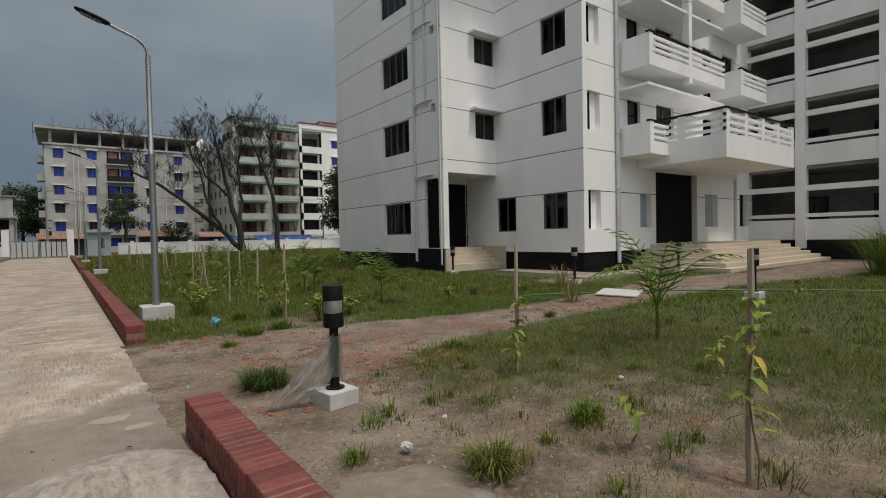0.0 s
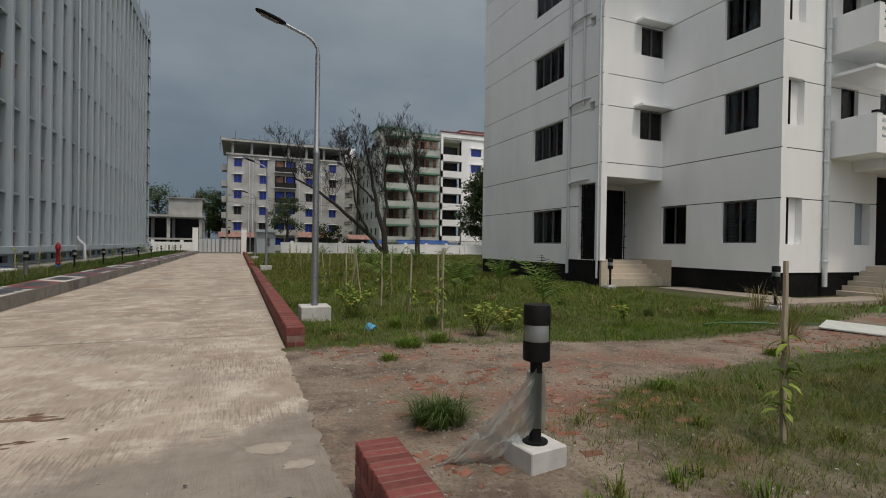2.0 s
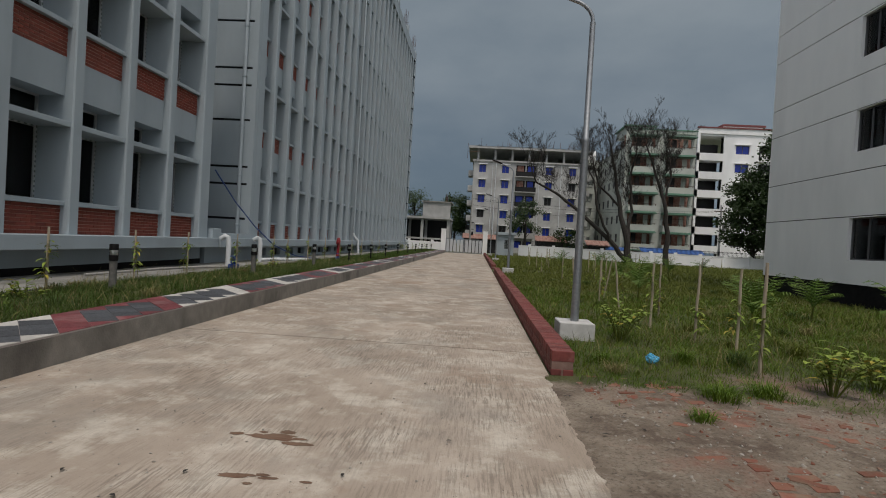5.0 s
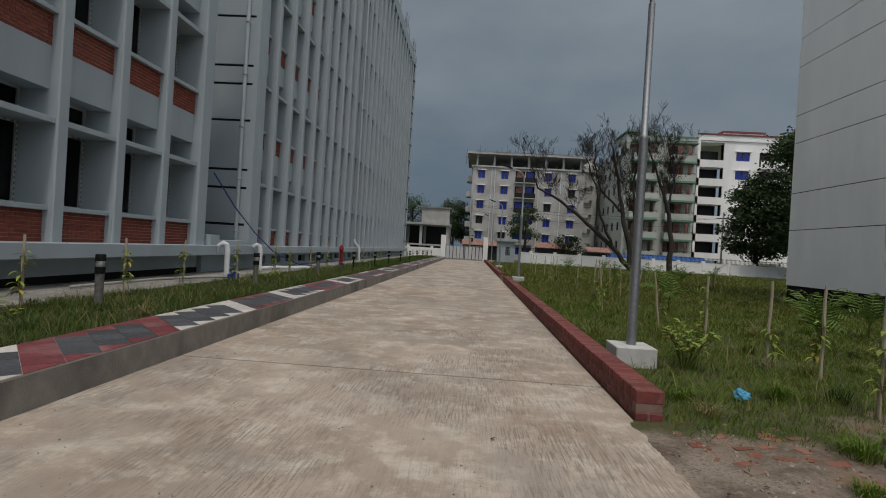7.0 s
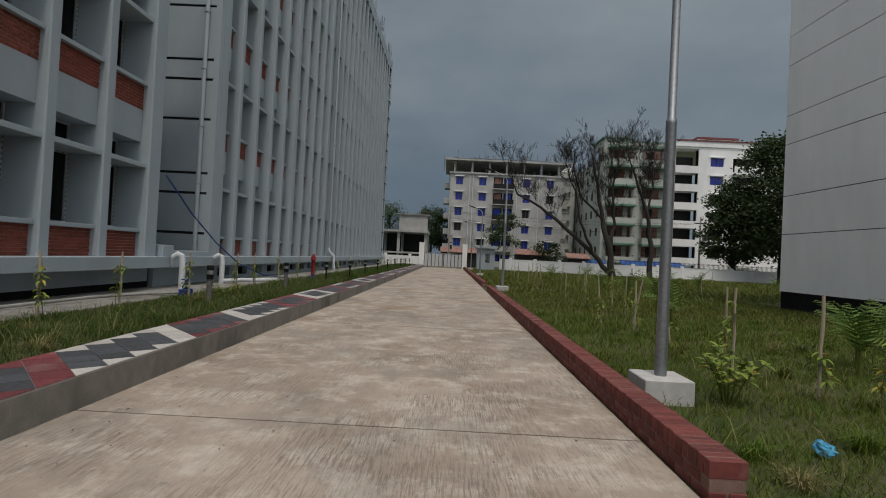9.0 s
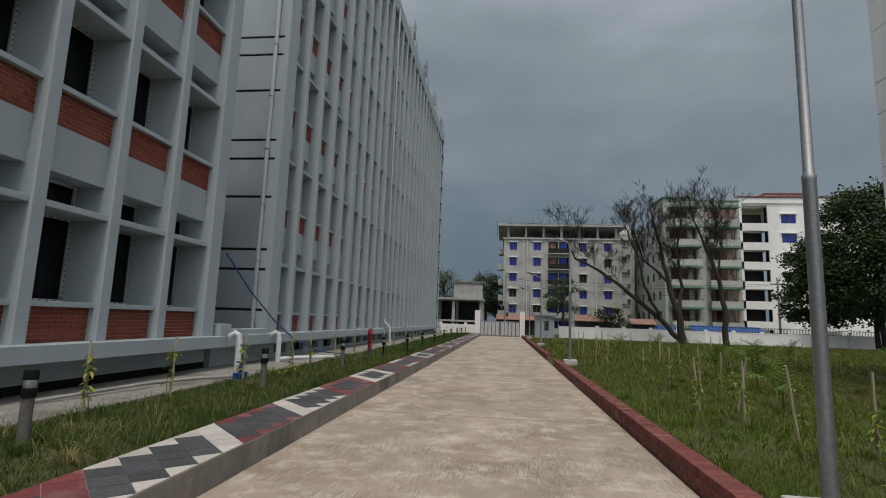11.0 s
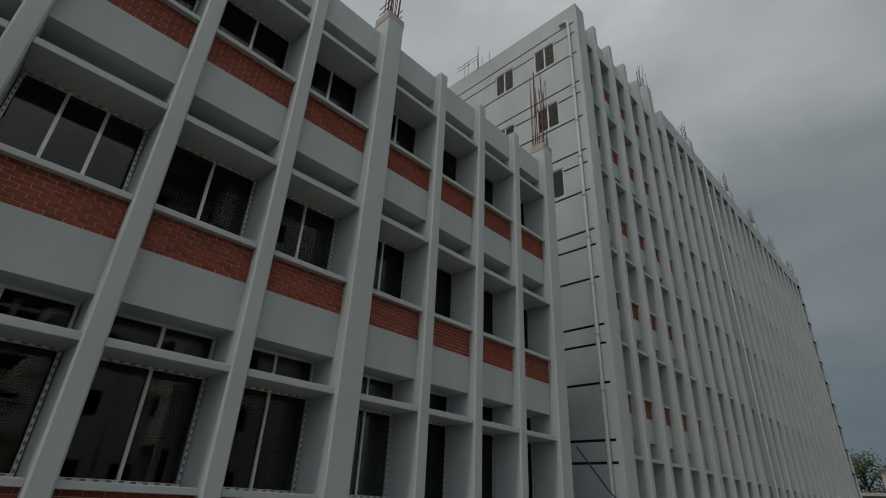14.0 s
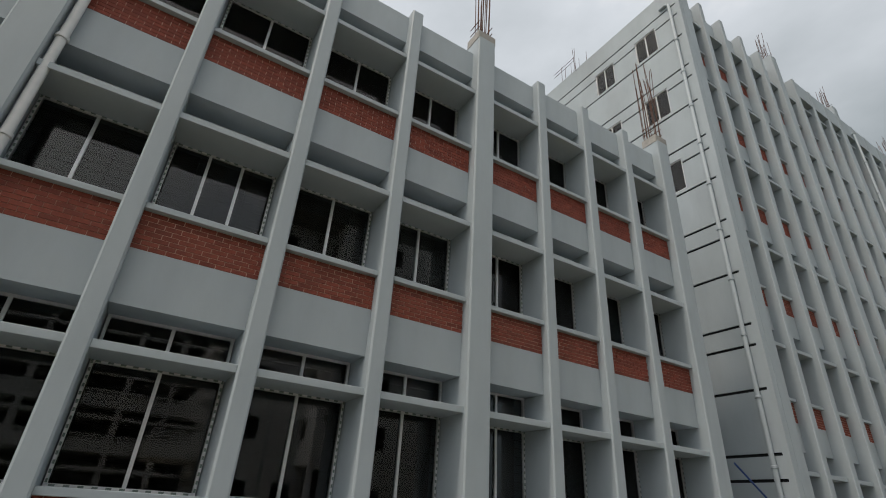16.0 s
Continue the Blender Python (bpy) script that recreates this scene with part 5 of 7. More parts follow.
def grass_tuft(x, y, r, h, count, rng, mat="grass_green", name="grass_tuft", label="dense tuft of long green grass"):
    s = Shape()
    for i in range(count):
        a, q = rng.uniform(0, 2 * math.pi), r * 0.5 * rng.random()
        b = Vector((q * math.cos(a), q * math.sin(a), -0.01))
        out = Vector((math.cos(a + rng.uniform(-0.8, 0.8)), math.sin(a + rng.uniform(-0.8, 0.8)), 0)) * rng.uniform(0.15, 1.5)
        L = h * rng.uniform(0.45, 1.15)
        side = Vector((-out.y, out.x, 0)).normalized() * (0.004 + 0.004 * h)
        m = b + Vector((0, 0, L * 0.6)) + out * L * 0.3
        t = b + Vector((0, 0, L * rng.uniform(0.35, 0.95))) + out * L * 0.95
        s.add([tuple(b - side), tuple(b + side), tuple(m + side * 0.8), tuple(t), tuple(m - side * 0.8)], [(0, 1, 2, 4), (4, 2, 3)])
    return solid(name, s, M[mat], label, "grass", group="grass tufts", at=(x, y, 0))


prng = random.Random(5)
for x, y, h, lean in ((4.16, 1.23, 1.40, 0.03), (4.85, 3.78, 1.40, -0.03), (4.85, 10.8, 1.3, 0.0), (4.26, 9.08, 1.42, 0.05), (4.43, 11.3, 1.30, 0.02), (4.20, 12.7, 1.28, 0.0), (4.2, 14.8, 1.25, -0.2), (4.83, 14.07, 1.25, 0.03),
                      (4.11, 16.4, 1.2, 0.0), (3.64, 17.2, 1.2, 0.12), (4.55, 17.75, 1.2, -0.25), (5.15, 20.0, 1.2, 0.02), (4.63, 22.4, 1.2, 0.0), (5.9, 23.5, 1.2, 0.1), (4.6, 25.2, 1.1, 0), (6.4, 27.0, 1.2, 0), (4.4, 30.5, 1.1, 0.05)):
    sapling(x, y, 0.0, h, prng, lean=lean)
for x, y in ((4.5, 34), (5.6, 36.5), (4.6, 39), (6.1, 41), (5.0, 44), (7.4, 33), (8.6, 37), (9.4, 42), (11.0, 36), (12.5, 40), (14.5, 34.5), (16, 44), (7.0, 48), (10, 50), (13, 52), (17, 50), (6, 54), (9, 57), (21, 46), (25, 42)):
    sapling(x, y, 0.0, 1.35, prng, leaves=22)
for x, y in ((-6.1, 10.6), (-6.1, 12.7), (-6.1, 14.6), (-6.0, 16.9), (-5.95, 19.4), (-6.2, 21.3), (-6.2, 23.6), (-6.2, 26.0), (-6.2, 28.5), (-6.2, 31.0), (-6.2, 33.5), (-6.1, 36.0), (-6.1, 38.5), (-6.0, 41.0)):
    sapling(x, y, 0.2, 1.12, prng, leaves=34)
for i in range(11):
    sapling(-5.6 + prng.uniform(-0.4, 0.6), 44 + 2.1 * i, 0.12, 1.3, prng, stake=False, leaves=30, name="shrub")
sapling(6.31, 2.34, 0.0, 0.9, prng, stake=False, leaves=18, name="sapling")
sapling(4.0, 1.9, 0.0, 0.62, prng, stake=False, leaves=9, name="sapling")
sapling(13.0, 3.9, 0.0, 0.9, prng, stake=False, leaves=24, name="sapling")
weed_bush(3.12, 10.85, 0.62, 0.42, prng, 12, "broad-leaved weed with yellowing leaves beside the lamp footing")
weed_bush(4.64, 8.4, 0.55, 0.40, prng, 11)
weed_bush(5.34, 8.75, 0.42, 0.30, prng, 7)
weed_bush(7.6, 8.5, 0.42, 0.16, prng, 4)
weed_bush(-5.6, 18.2, 0.55, 0.4, prng, 9)
weed_bush(-5.7, 9.8, 0.55, 0.3, prng, 6)
grass_tuft(3.11, 2.26, 0.30, 0.22, 260, prng, "grass", label="loose tuft of yellow-green grass on bare earth")
for x, y, h in ((7.36, 3.65, 1.35), (6.61, 9.66, 1.1), (6.7, 13.6, 1.0), (6.1, 12.8, 1.05), (5.65, 18.1, 1.05), (6.55, 21.2, 1.1), (8.6, 15.0, 1.0), (7.2, 25.6, 1.2), (9.6, 29, 1.2), (12, 33, 1.2), (8, 32, 1.1), (16, 38, 1.2), (20, 36, 1.2), (7, 40, 1.2), (11, 46, 1.2)):
    young_palm(x, y, h, prng)
grass_tuft(2.60, 5.02, 0.40, 0.26, 620, prng, mat="grass_deep", label="dense tuft of long dark green grass by the kerb")
for x, y, r, h, c in ((2.82, 7.25, 0.22, 0.14, 140), (3.3, 7.95, 0.34, 0.20, 260), (3.85, 8.2, 0.34, 0.22, 260), (2.5, 2.95, 0.18, 0.12, 80), (4.25, 2.45, 0.25, 0.2, 160), (5.1, 5.15, 0.22, 0.16, 160), (3.6, 9.6, 0.2, 0.24, 200), (7.9, 6.0, 0.2, 0.15, 120)):
    grass_tuft(x, y, r, h, c, prng)
for k in range(110):
    tx, ty = prng.uniform(2.7, 9.5), prng.uniform(-0.5, 5.0)
    grass_tuft(tx, ty, prng.uniform(0.10, 0.30), prng.uniform(0.07, 0.18), prng.randint(18, 60), prng, prng.choice(("grass_green", "grass", "grass_dry", "grass")))
for k in range(70):
    tx, ty = prng.uniform(2.1, 11.0), prng.uniform(8.6, 24.0)
    grass_tuft(tx, ty, prng.uniform(0.18, 0.40), prng.uniform(0.16, 0.30), prng.randint(60, 150), prng, prng.choice(("grass_green", "grass", "grass_deep", "grass_dry", "grass")))
for k in range(60):
    grass_tuft(prng.uniform(-6.25, -4.3), prng.uniform(5.0, 26.0), prng.uniform(0.15, 0.30), prng.uniform(0.14, 0.26), prng.randint(50, 110), prng, prng.choice(("grass_green", "grass_deep", "grass_deep", "grass_dry"))).location.z += 0.2
for k in range(7):
    grass_tuft(22.0 + prng.uniform(-1.2, 2.2), 4.0 + prng.uniform(-1.6, 1.0), 1.3, 1.9, 420, prng, "grass_green", "reed_clump", "tall clump of arching reed grass at the lawn's edge")
for x, y in ((12.0, 9.2), (15.4, 8.4), (9.6, 6.9)):
    grass_tuft(x, y, 0.3, 0.85, 60, prng, "grass_dry", "grass_tuft", "sparse tall dry grass")


def grass_field(name, label, regions, mats, seed):
    """Lawns as loose blades: regions of (x0, x1, y0, y1, blades per square metre, height, width)."""
    g = np.random.default_rng(seed)
    allv, allf, off = [], [], 0
    for x0, x1, y0, y1, dens, hgt, wid in regions:
        n = int((x1 - x0) * (y1 - y0) * dens)
        x, y = g.uniform(x0, x1, n), g.uniform(y0, y1, n)
        # clumping
        cl = 0.5 + 0.5 * np.sin(x * 2.1 + 1.7 * np.sin(y * 1.3)) * np.sin(y * 2.4 + 1.9 * np.sin(x * 1.1))
        cl2 = 0.5 + 0.5 * np.sin(x * 7.3 + 2.0 * np.sin(y * 5.1)) * np.sin(y * 6.7 + 1.4 * np.sin(x * 4.7))
        keep = g.random(n) < np.clip(1.08 - 1.12 * dirt_at(x, y) + 0.25 * (cl2 - 0.5), 0, 1) ** 1.3 * (0.30 + 0.70 * cl2)
        x, y, cl = x[keep], y[keep], cl[keep]
        n = len(x)
        z = height_at(x, y) - 0.01
        h = hgt * g.uniform(0.45, 1.25, n) * (0.65 + 0.6 * cl)
        a, b = g.uniform(0, 2 * np.pi, n), g.uniform(0, 2 * np.pi, n)
        lean = g.uniform(0.2, 1.3, n) * h
        sx, sy = np.cos(a) * wid * g.uniform(0.6, 1.3, n), np.sin(a) * wid * g.uniform(0.6, 1.3, n)
        ox, oy = np.cos(b) * lean, np.sin(b) * lean
        pts = np.stack([np.stack([x - sx, y - sy, z], 1), np.stack([x + sx, y + sy, z], 1),
                        np.stack([x + 0.7 * sx + 0.35 * ox, y + 0.7 * sy + 0.35 * oy, z + 0.6 * h], 1),
                        np.stack([x - 0.7 * sx + 0.35 * ox, y - 0.7 * sy + 0.35 * oy, z + 0.6 * h], 1),
                        np.stack([x + ox, y + oy, z + h * 0.95], 1)], 1)
        allv.append(pts.reshape(-1, 3))
        i = off + 5 * np.arange(n)
        allf.append((i, n))
        off += 5 * n
    v = np.concatenate(allv)
    idx = np.concatenate([i for i, _ in allf])
    quads = np.stack([idx, idx + 1, idx + 2, idx + 3], 1)
    tris = np.stack([idx + 3, idx + 2, idx + 4], 1)
    me = bpy.data.meshes.new(name)
    nq = len(quads)
    me.vertices.add(len(v))
    me.vertices.foreach_set("co", v.astype(np.float32).ravel())
    me.loops.add(nq * 7)
    me.loops.foreach_set("vertex_index", np.concatenate([quads.ravel(), tris.ravel()]).astype(np.int32))
    me.polygons.add(nq * 2)
    me.polygons.foreach_set("loop_start", np.concatenate([np.arange(nq) * 4, nq * 4 + np.arange(nq) * 3]).astype(np.int32))
    me.update(calc_edges=True)
    me.validate()
    me.materials.append(M[mats])
    return tagged(new(name, me), label, "grass", kind="stuff")


grass_field("lawn_grass", "short green lawn grass, thin near the trodden way",
            [(2.0, 9.0, -2.5, 5.2, 2200, 0.055, 0.0024), (9.0, 22, -3, 6, 380, 0.09, 0.006), (2.0, 13.3, 7.4, 13, 1500, 0.085, 0.0036), (4.0, 13, 5, 9, 900, 0.07, 0.0036), (2.0, 13.3, 13, 20, 560, 0.115, 0.007), (13.3, 22, 6.5, 11.4, 120, 0.12, 0.009)], "grass_green", 1)
grass_field("lawn_grass_yellowish", "yellow-green seeding grass among the lawn",
            [(2.0, 9.0, -2.5, 5.2, 900, 0.085, 0.0024), (9.0, 20, -3, 6, 90, 0.13, 0.007), (2.0, 13.3, 8.4, 14, 260, 0.13, 0.0045), (2.0, 14, 14, 28, 150, 0.15, 0.009), (2.0, 50, 28, 68, 22, 0.26, 0.022)], "grass", 2)
grass_field("meadow_grass", "rougher green grass of the far lawn", [(2.0, 14, 20, 30, 260, 0.14, 0.010), (2.0, 55, 30, 68, 40, 0.22, 0.022)], "grass", 3)
grass_field("strip_grass", "long green grass of the planting strip", [(-6.36, -4.05, 4, 24, 1500, 0.125, 0.0038), (-6.36, -4.05, 24, 67, 260, 0.18, 0.011)], "grass_strip", 4)
grass_field("dry_grass", "dry straw-coloured grass stems", [(2.0, 9.0, -2.5, 5.0, 900, 0.11, 0.0022), (2.0, 13, 9, 20, 40, 0.24, 0.005), (-6.36, -4.05, 4, 26, 60, 0.3, 0.004)], "grass_dry", 5)


# ---- trees ----
def bare_tree(x, y, seed, limbs):
    """A leafless tree: limbs given as bending lines of (east, north, height), with forking branches and fine twigs along them."""
    rng = random.Random(seed)
    ob = thing("bare_tree", "leafless dark tree with fine twigs on the far lawn", "tree", at=(x, y, 0), group="bare trees")
    twigs = Shape()

    def grow(p, d, length, r, depth):
        n = 3
        pts, rad, q = [tuple(p)], [r], p.copy()
        for i in range(n):
            d = (d + Vector((rng.uniform(-1, 1), rng.uniform(-1, 1), rng.uniform(-0.2, 0.9))) * 0.28).normalized()
            q = q + d * (length / n)
            pts.append(tuple(q))
            rad.append(max(0.012, r * (1 - 0.5 * (i + 1) / n)))
        twigs.tube(pts, rad, 4 if depth < 2 else 3, cap=False)
        if depth >= 4:
            return
        for k in range(3 if depth < 3 else 4):
            base = Vector(pts[n if k == 0 else rng.randint(1, n)])
            o = d.orthogonal().normalized()
            o.rotate(Matrix.Rotation(rng.uniform(0, 6.28), 3, d))
            grow(base, (d + o * rng.uniform(0.4, 0.95) + Vector((0, 0, 0.2))).normalized(), length * rng.uniform(0.55, 0.8), r * 0.58, depth + 1)
    for line, r0, r1, count in limbs:
        pts = [Vector(p) for p in line]
        fine = []
        for a, b in zip(pts, pts[1:]):
            for k in range(4):
                fine.append(a.lerp(b, k / 4) + Vector((rng.uniform(-1, 1), rng.uniform(-1, 1), 0)) * 0.10)
        fine.append(pts[-1])
        m = len(fine)
        part("limb", Shape().tube([tuple(p) for p in fine], [r0 + (r1 - r0) * (k / (m - 1)) for k in range(m)], 8), M["bark"], ob, smooth=True)
        count = int(count * 1.8)
        for k in range(count):
            t = 0.42 + 0.58 * (k + 1) / count
            i = min(m - 2, int(t * (m - 1)))
            d = (fine[i + 1] - fine[i]).normalized()
            o = Vector((rng.uniform(-1, 1), rng.uniform(-1, 1), rng.uniform(0.1, 1.0))).normalized()
            grow(fine[i + 1 if k == count - 1 else i], (d * 0.7 + o * 0.95).normalized(), rng.uniform(1.1, 2.3), r1 * 0.38, 0)
    part("twigs", twigs, M["bark"], ob, kind="stuff")


bare_tree(18.4, 62.5, 4, (
    (((0, 0, -0.2), (-0.5, 0, 3.0), (-1.4, 0.2, 6.5), (-2.2, 0.2, 10.5), (-3.0, 0, 14.0)), 0.42, 0.08, 9),
    (((-0.5, 0, 3.0), (0.1, 0.5, 6.0), (-0.2, 0.6, 10.0), (0.2, 0.4, 14.2)), 0.24, 0.07, 8),
    (((0.2, 0.2, -0.2), (-2.2, 0.4, 2.6), (-5.2, 0.6, 5.2), (-8.2, 0.8, 7.6), (-11.0, 0.8, 9.0), (-12.0, 0.8, 11.6)), 0.30, 0.06, 9),
    (((-2.2, 0.4, 2.6), (-4.0, -0.5, 6.0), (-4.8, -0.6, 9.5), (-6.0, -0.6, 12.5)), 0.18, 0.05, 7),
    (((-1.4, 0.2, 6.5), (-4.0, 0, 9.0), (-5.0, 0, 12.5)), 0.15, 0.05, 6)))
bare_tree(22.2, 61.5, 9, (
    (((0, 0, -0.2), (-0.1, 0, 4.0), (-0.7, 0, 7.5), (-1.8, 0, 10.5), (-3.0, 0, 13.6)), 0.34, 0.07, 9),
    (((-0.7, 0, 7.5), (0.0, 0.2, 10.0), (-0.6, 0.2, 13.2)), 0.15, 0.05, 7)))


def leafy_tree(x, y, z0, h, r, seed, clumps=60, per=60, size=0.28, mat="leaf_dark", trunks=1, label="dense dark green leafy tree beyond the wall"):
    rng = random.Random(seed)
    ob = thing("leafy_tree", label, "tree", at=(x, y, 0), group="leafy trees", turn=rng.uniform(0, 360))
    s = Shape()
    for k in range(trunks):
        a = 1.1 * (k - (trunks - 1) / 2)
        s.tube([(a, 0, -0.2), (a + 0.1, 0.05, z0 * 0.6), (a * 0.5, 0, z0 + 0.3 * (h - z0)), (0, 0, z0 + 0.7 * (h - z0))], [0.3, 0.24, 0.16, 0.05], 7)
    tops = []
    for k in range(clumps):
        u, a = rng.random(), rng.uniform(0, 2 * math.pi)
        zz = z0 + (h - z0) * (0.05 + 0.92 * u)
        rr = r * (math.sin(math.pi * min(1, 0.18 + 0.74 * u)) ** 0.7) * math.sqrt(rng.uniform(0.15, 1.0)) * rng.uniform(0.75, 1.15)
        tops.append(Vector((rr * math.cos(a), rr * math.sin(a), zz)))
    for p in tops[::3]:
        s.tube([(0, 0, max(z0 * 0.7, p.z - 0.5 * r)), tuple(p * 0.55 + Vector((0, 0, p.z * 0.40))), tuple(p)], [0.08, 0.05, 0.02], 4, cap=False)
    part("trunk", s, M["bark"], ob, smooth=True)
    lf = Shape()
    for p in tops:
        cr = rng.uniform(0.45, 0.95) * r * 0.32
        for i in range(per):
            d = Vector((rng.gauss(0, 1), rng.gauss(0, 1), rng.gauss(0, 0.75)))
            c = p + d * cr * 0.55
            o = Vector((rng.uniform(-1, 1), rng.uniform(-1, 1), rng.uniform(-0.8, 0.5))).normalized() * size * rng.uniform(0.6, 1.2)
            w = o.orthogonal().normalized() * size * 0.36
            lf.add([tuple(c), tuple(c + o * 0.5 + w), tuple(c + o), tuple(c + o * 0.5 - w)], [(0, 1, 2, 3)])
    part("crown", lf, M[mat], ob, kind="stuff")


leafy_tree(39.6, 66.0, 3.0, 18.0, 6.0, 3, 250, 95, 0.38, trunks=2, label="large dense dark green tree with twin trunks on the lawn")
leafy_tree(35.9, 70.0, 2.4, 12.6, 3.9, 6, 130, 80, 0.33)
leafy_tree(8.4, 84, 3.0, 8.6, 2.9, 8, 46, 60, 0.28)
leafy_tree(13.5, 76, 0.8, 4.0, 2.6, 12, 34, 50, 0.25, label="low green bush behind the boundary wall")
leafy_tree(-12, 104, 3, 11.5, 4.5, 14, 60, 60, 0.4)
leafy_tree(-4.0, 108, 3, 11.0, 4.2, 15, 60, 60, 0.4)
leafy_tree(-18, 100, 3, 10, 4.5, 16, 50, 60, 0.4)
leafy_tree(-1.5, 104, 2, 9, 3.0, 17, 40, 60, 0.4)

# ---- office details ----
def rebar_cage(x, y, z, h, n, w, seed):
    rng = random.Random(seed)
    s = Shape()
    for i in range(n):
        px, py = x + rng.uniform(-w, w), y + rng.uniform(-w, w)
        hh = h * rng.uniform(0.7, 1.08)
        k = rng.uniform(-0.05, 0.05) * hh
        s.tube([(px, py, z - 0.1), (px + k * 0.3, py + rng.uniform(-0.03, 0.03), z + hh * 0.5), (px + k, py + rng.uniform(-0.08, 0.08), z + hh)], 0.012, 5)
    for zz in (z + 0.25, z + 0.5):
        s.box(x - w, x + w, y - w - 0.01, y - w + 0.01, zz, zz + 0.015).box(x - w, x + w, y + w - 0.01, y + w + 0.01, zz, zz + 0.015)
    part("rebar_cage", s, M["rust"], office, "rusty starter bars", kind="stuff")


ztop = Z0 + 3 * STOREY + 0.52
for k, y in enumerate((-4.75, 3.28, 11.70, 19.01)):
    part("column_head", Shape().box(FX - 0.52, FX + 0.04, y - 0.29, y + 0.29, ztop - 0.06, ztop + 0.26, 0.02), M["concrete"], office, at=(0, 0, 0))
    rebar_cage(FX - 0.26, y, ztop + 0.24, 3.7 if k == 3 else 3.0, 16, 0.22, 20 + k)
for k, y in enumerate((31.25, 38.05, 46.55, 53.35, 60.15, 67.0)):
    rebar_cage(FX - 0.35, y, TTOP + 0.95, 1.9, 10, 0.25, 40 + k)
rebar_cage(-15.2, TY0 + 0.4, TTOP + 0.2, 1.9, 12, 0.8, 60)


def drain_pipe(parent, pts, r=0.055, clips=(), mat="pvc", axis="y", name="drain_pipe"):
    s = Shape().tube(pts, r, 10)
    ob = part(name, s, M[mat], parent, "pale grey plastic pipe", smooth=True)
    for (x, y, z) in clips:
        part("pipe_collar", Shape().lathe([(r * 1.05, z - 0.04), (r * 1.3, z - 0.03), (r * 1.3, z + 0.03), (r * 1.05, z + 0.04)], 10, (x, y)), M[mat], ob, smooth=True)
    return ob


px, py = -8.72, TY0 - 0.10
drain_pipe(office, [(px, py, 0.9), (px, py, TTOP - 0.9), (px - 0.15, py + 0.02, TTOP - 0.75), (px - 0.5, py + 0.05, TTOP - 0.7)], 0.075, [(px, py, 1.6 + STOREY * i / 2) for i in range(11)], mat='office_paint')
drain_pipe(office, [(FX - 0.1, 3.66, 1.07), (FX - 0.1, 3.66, Z0 + 3 * STOREY - 0.2)], 0.075, [(FX - 0.1, 3.66, 2.2 + 1.95 * i) for i in range(6)])
for y in (39.3, 66.0):
    drain_pipe(office, [(FX + 0.08, y, 1.6), (FX + 0.08, y, TTOP - 0.6), (FX - 0.1, y, TTOP - 0.5)], 0.075, [(FX + 0.08, y, 2.0 + 2.2 * i) for i in range(11)], mat='office_paint')
    drain_pipe(office, [(FX + 0.08, y, 1.65), (FX + 0.10, y, 1.45), (FX + 0.42, y + 0.1, 1.1), (FX + 0.45, y + 0.1, 0.1), (FX + 0.7, y + 0.3, 0.05)], 0.085)
# dark brackets on the last bay
for i in range(12):
    part("pipe_bracket", Shape().box(FX, FX + 0.14, 65.4, 66.6, 1.9 + STOREY / 2 * i, 1.98 + STOREY / 2 * i), M["groove"], office)
# the gap between wing and tower
part("gap_wall", Shape().box(-16, -15.8, 19.39, TY0, -0.1, 9.0), M["office_paint"], office)
part("gap_block", Shape().box(FX - 0.4, FX + 0.16, 19.43, 20.0, 1.07, 1.40, 0.01), M["office_paint"], office)
part("gap_upstand", Shape().box(FX - 0.3, FX + 0.1, 20.05, TY0 - 0.1, 1.07, 1.24, 0.01), M["office_paint"], office)
part("gap_gutter", Shape().box(-12, FX - 0.32, 19.43, TY0, 0.8, 1.09), M["black_paint"], office)

apron = solid("apron", Shape().box(-7.05, -6.38, -10, 67, -0.1, 0.24, 0.008), M["apron_concrete"], "pale concrete apron along the office base", "paving", kind="structure")
solid("apron_channel", Shape().box(-8.75, -7.11, -10, 67, -0.12, 0.17), M["apron_concrete"], "shallow concrete channel beside the office base", "paving", kind="structure")


def elbow_pipe(x, y, z0, z1, name="waste_pipe"):
    s = Shape().tube([(x - 0.25, y, z1 - 0.1), (x - 0.1, y, z1), (x, y, z1 - 0.05), (x + 0.03, y, z1 - 0.2), (x + 0.03, y, z0)], 0.085, 12)
    return solid(name, s, M["pvc"], "white plastic waste pipe with an elbow", "pipe", group="waste pipes", smooth=True)


elbow_pipe(FX + 0.62, 19.6, 0.15, 1.16)
elbow_pipe(FX + 0.5, 22.4, 0.15, 1.12)
solid("supply_pipe", Shape().tube([(-7.7, 13.4, 0.22), (-7.4, 15.6, 0.26), (-6.9, 16.7, 0.29), (-6.3, 17.05, 0.31)], 0.035, 10), M["concrete"], "pale plastic supply pipe lying on the apron", "pipe", smooth=True)
solid("supply_pipe", Shape().tube([(FX + 0.53, 22.4, 0.26), (-7.2, 22.8, 0.30), (-6.2, 23.7, 0.30)], 0.07, 10), M["pvc"], "white plastic pipe lying beside the strip", "pipe", smooth=True)
M["valve_blue"] = material("valve_blue", (0.02, 0.07, 0.32), (0.015, 0.05, 0.24), rough=0.45, bump=0.1)
M["hydrant_red"] = material("hydrant_red", (0.26, 0.012, 0.018), (0.18, 0.01, 0.014), rough=0.45, bump=0.1)
M["cable_blue"] = material("cable_blue", (0.02, 0.06, 0.22), rough=0.5, bump=0)


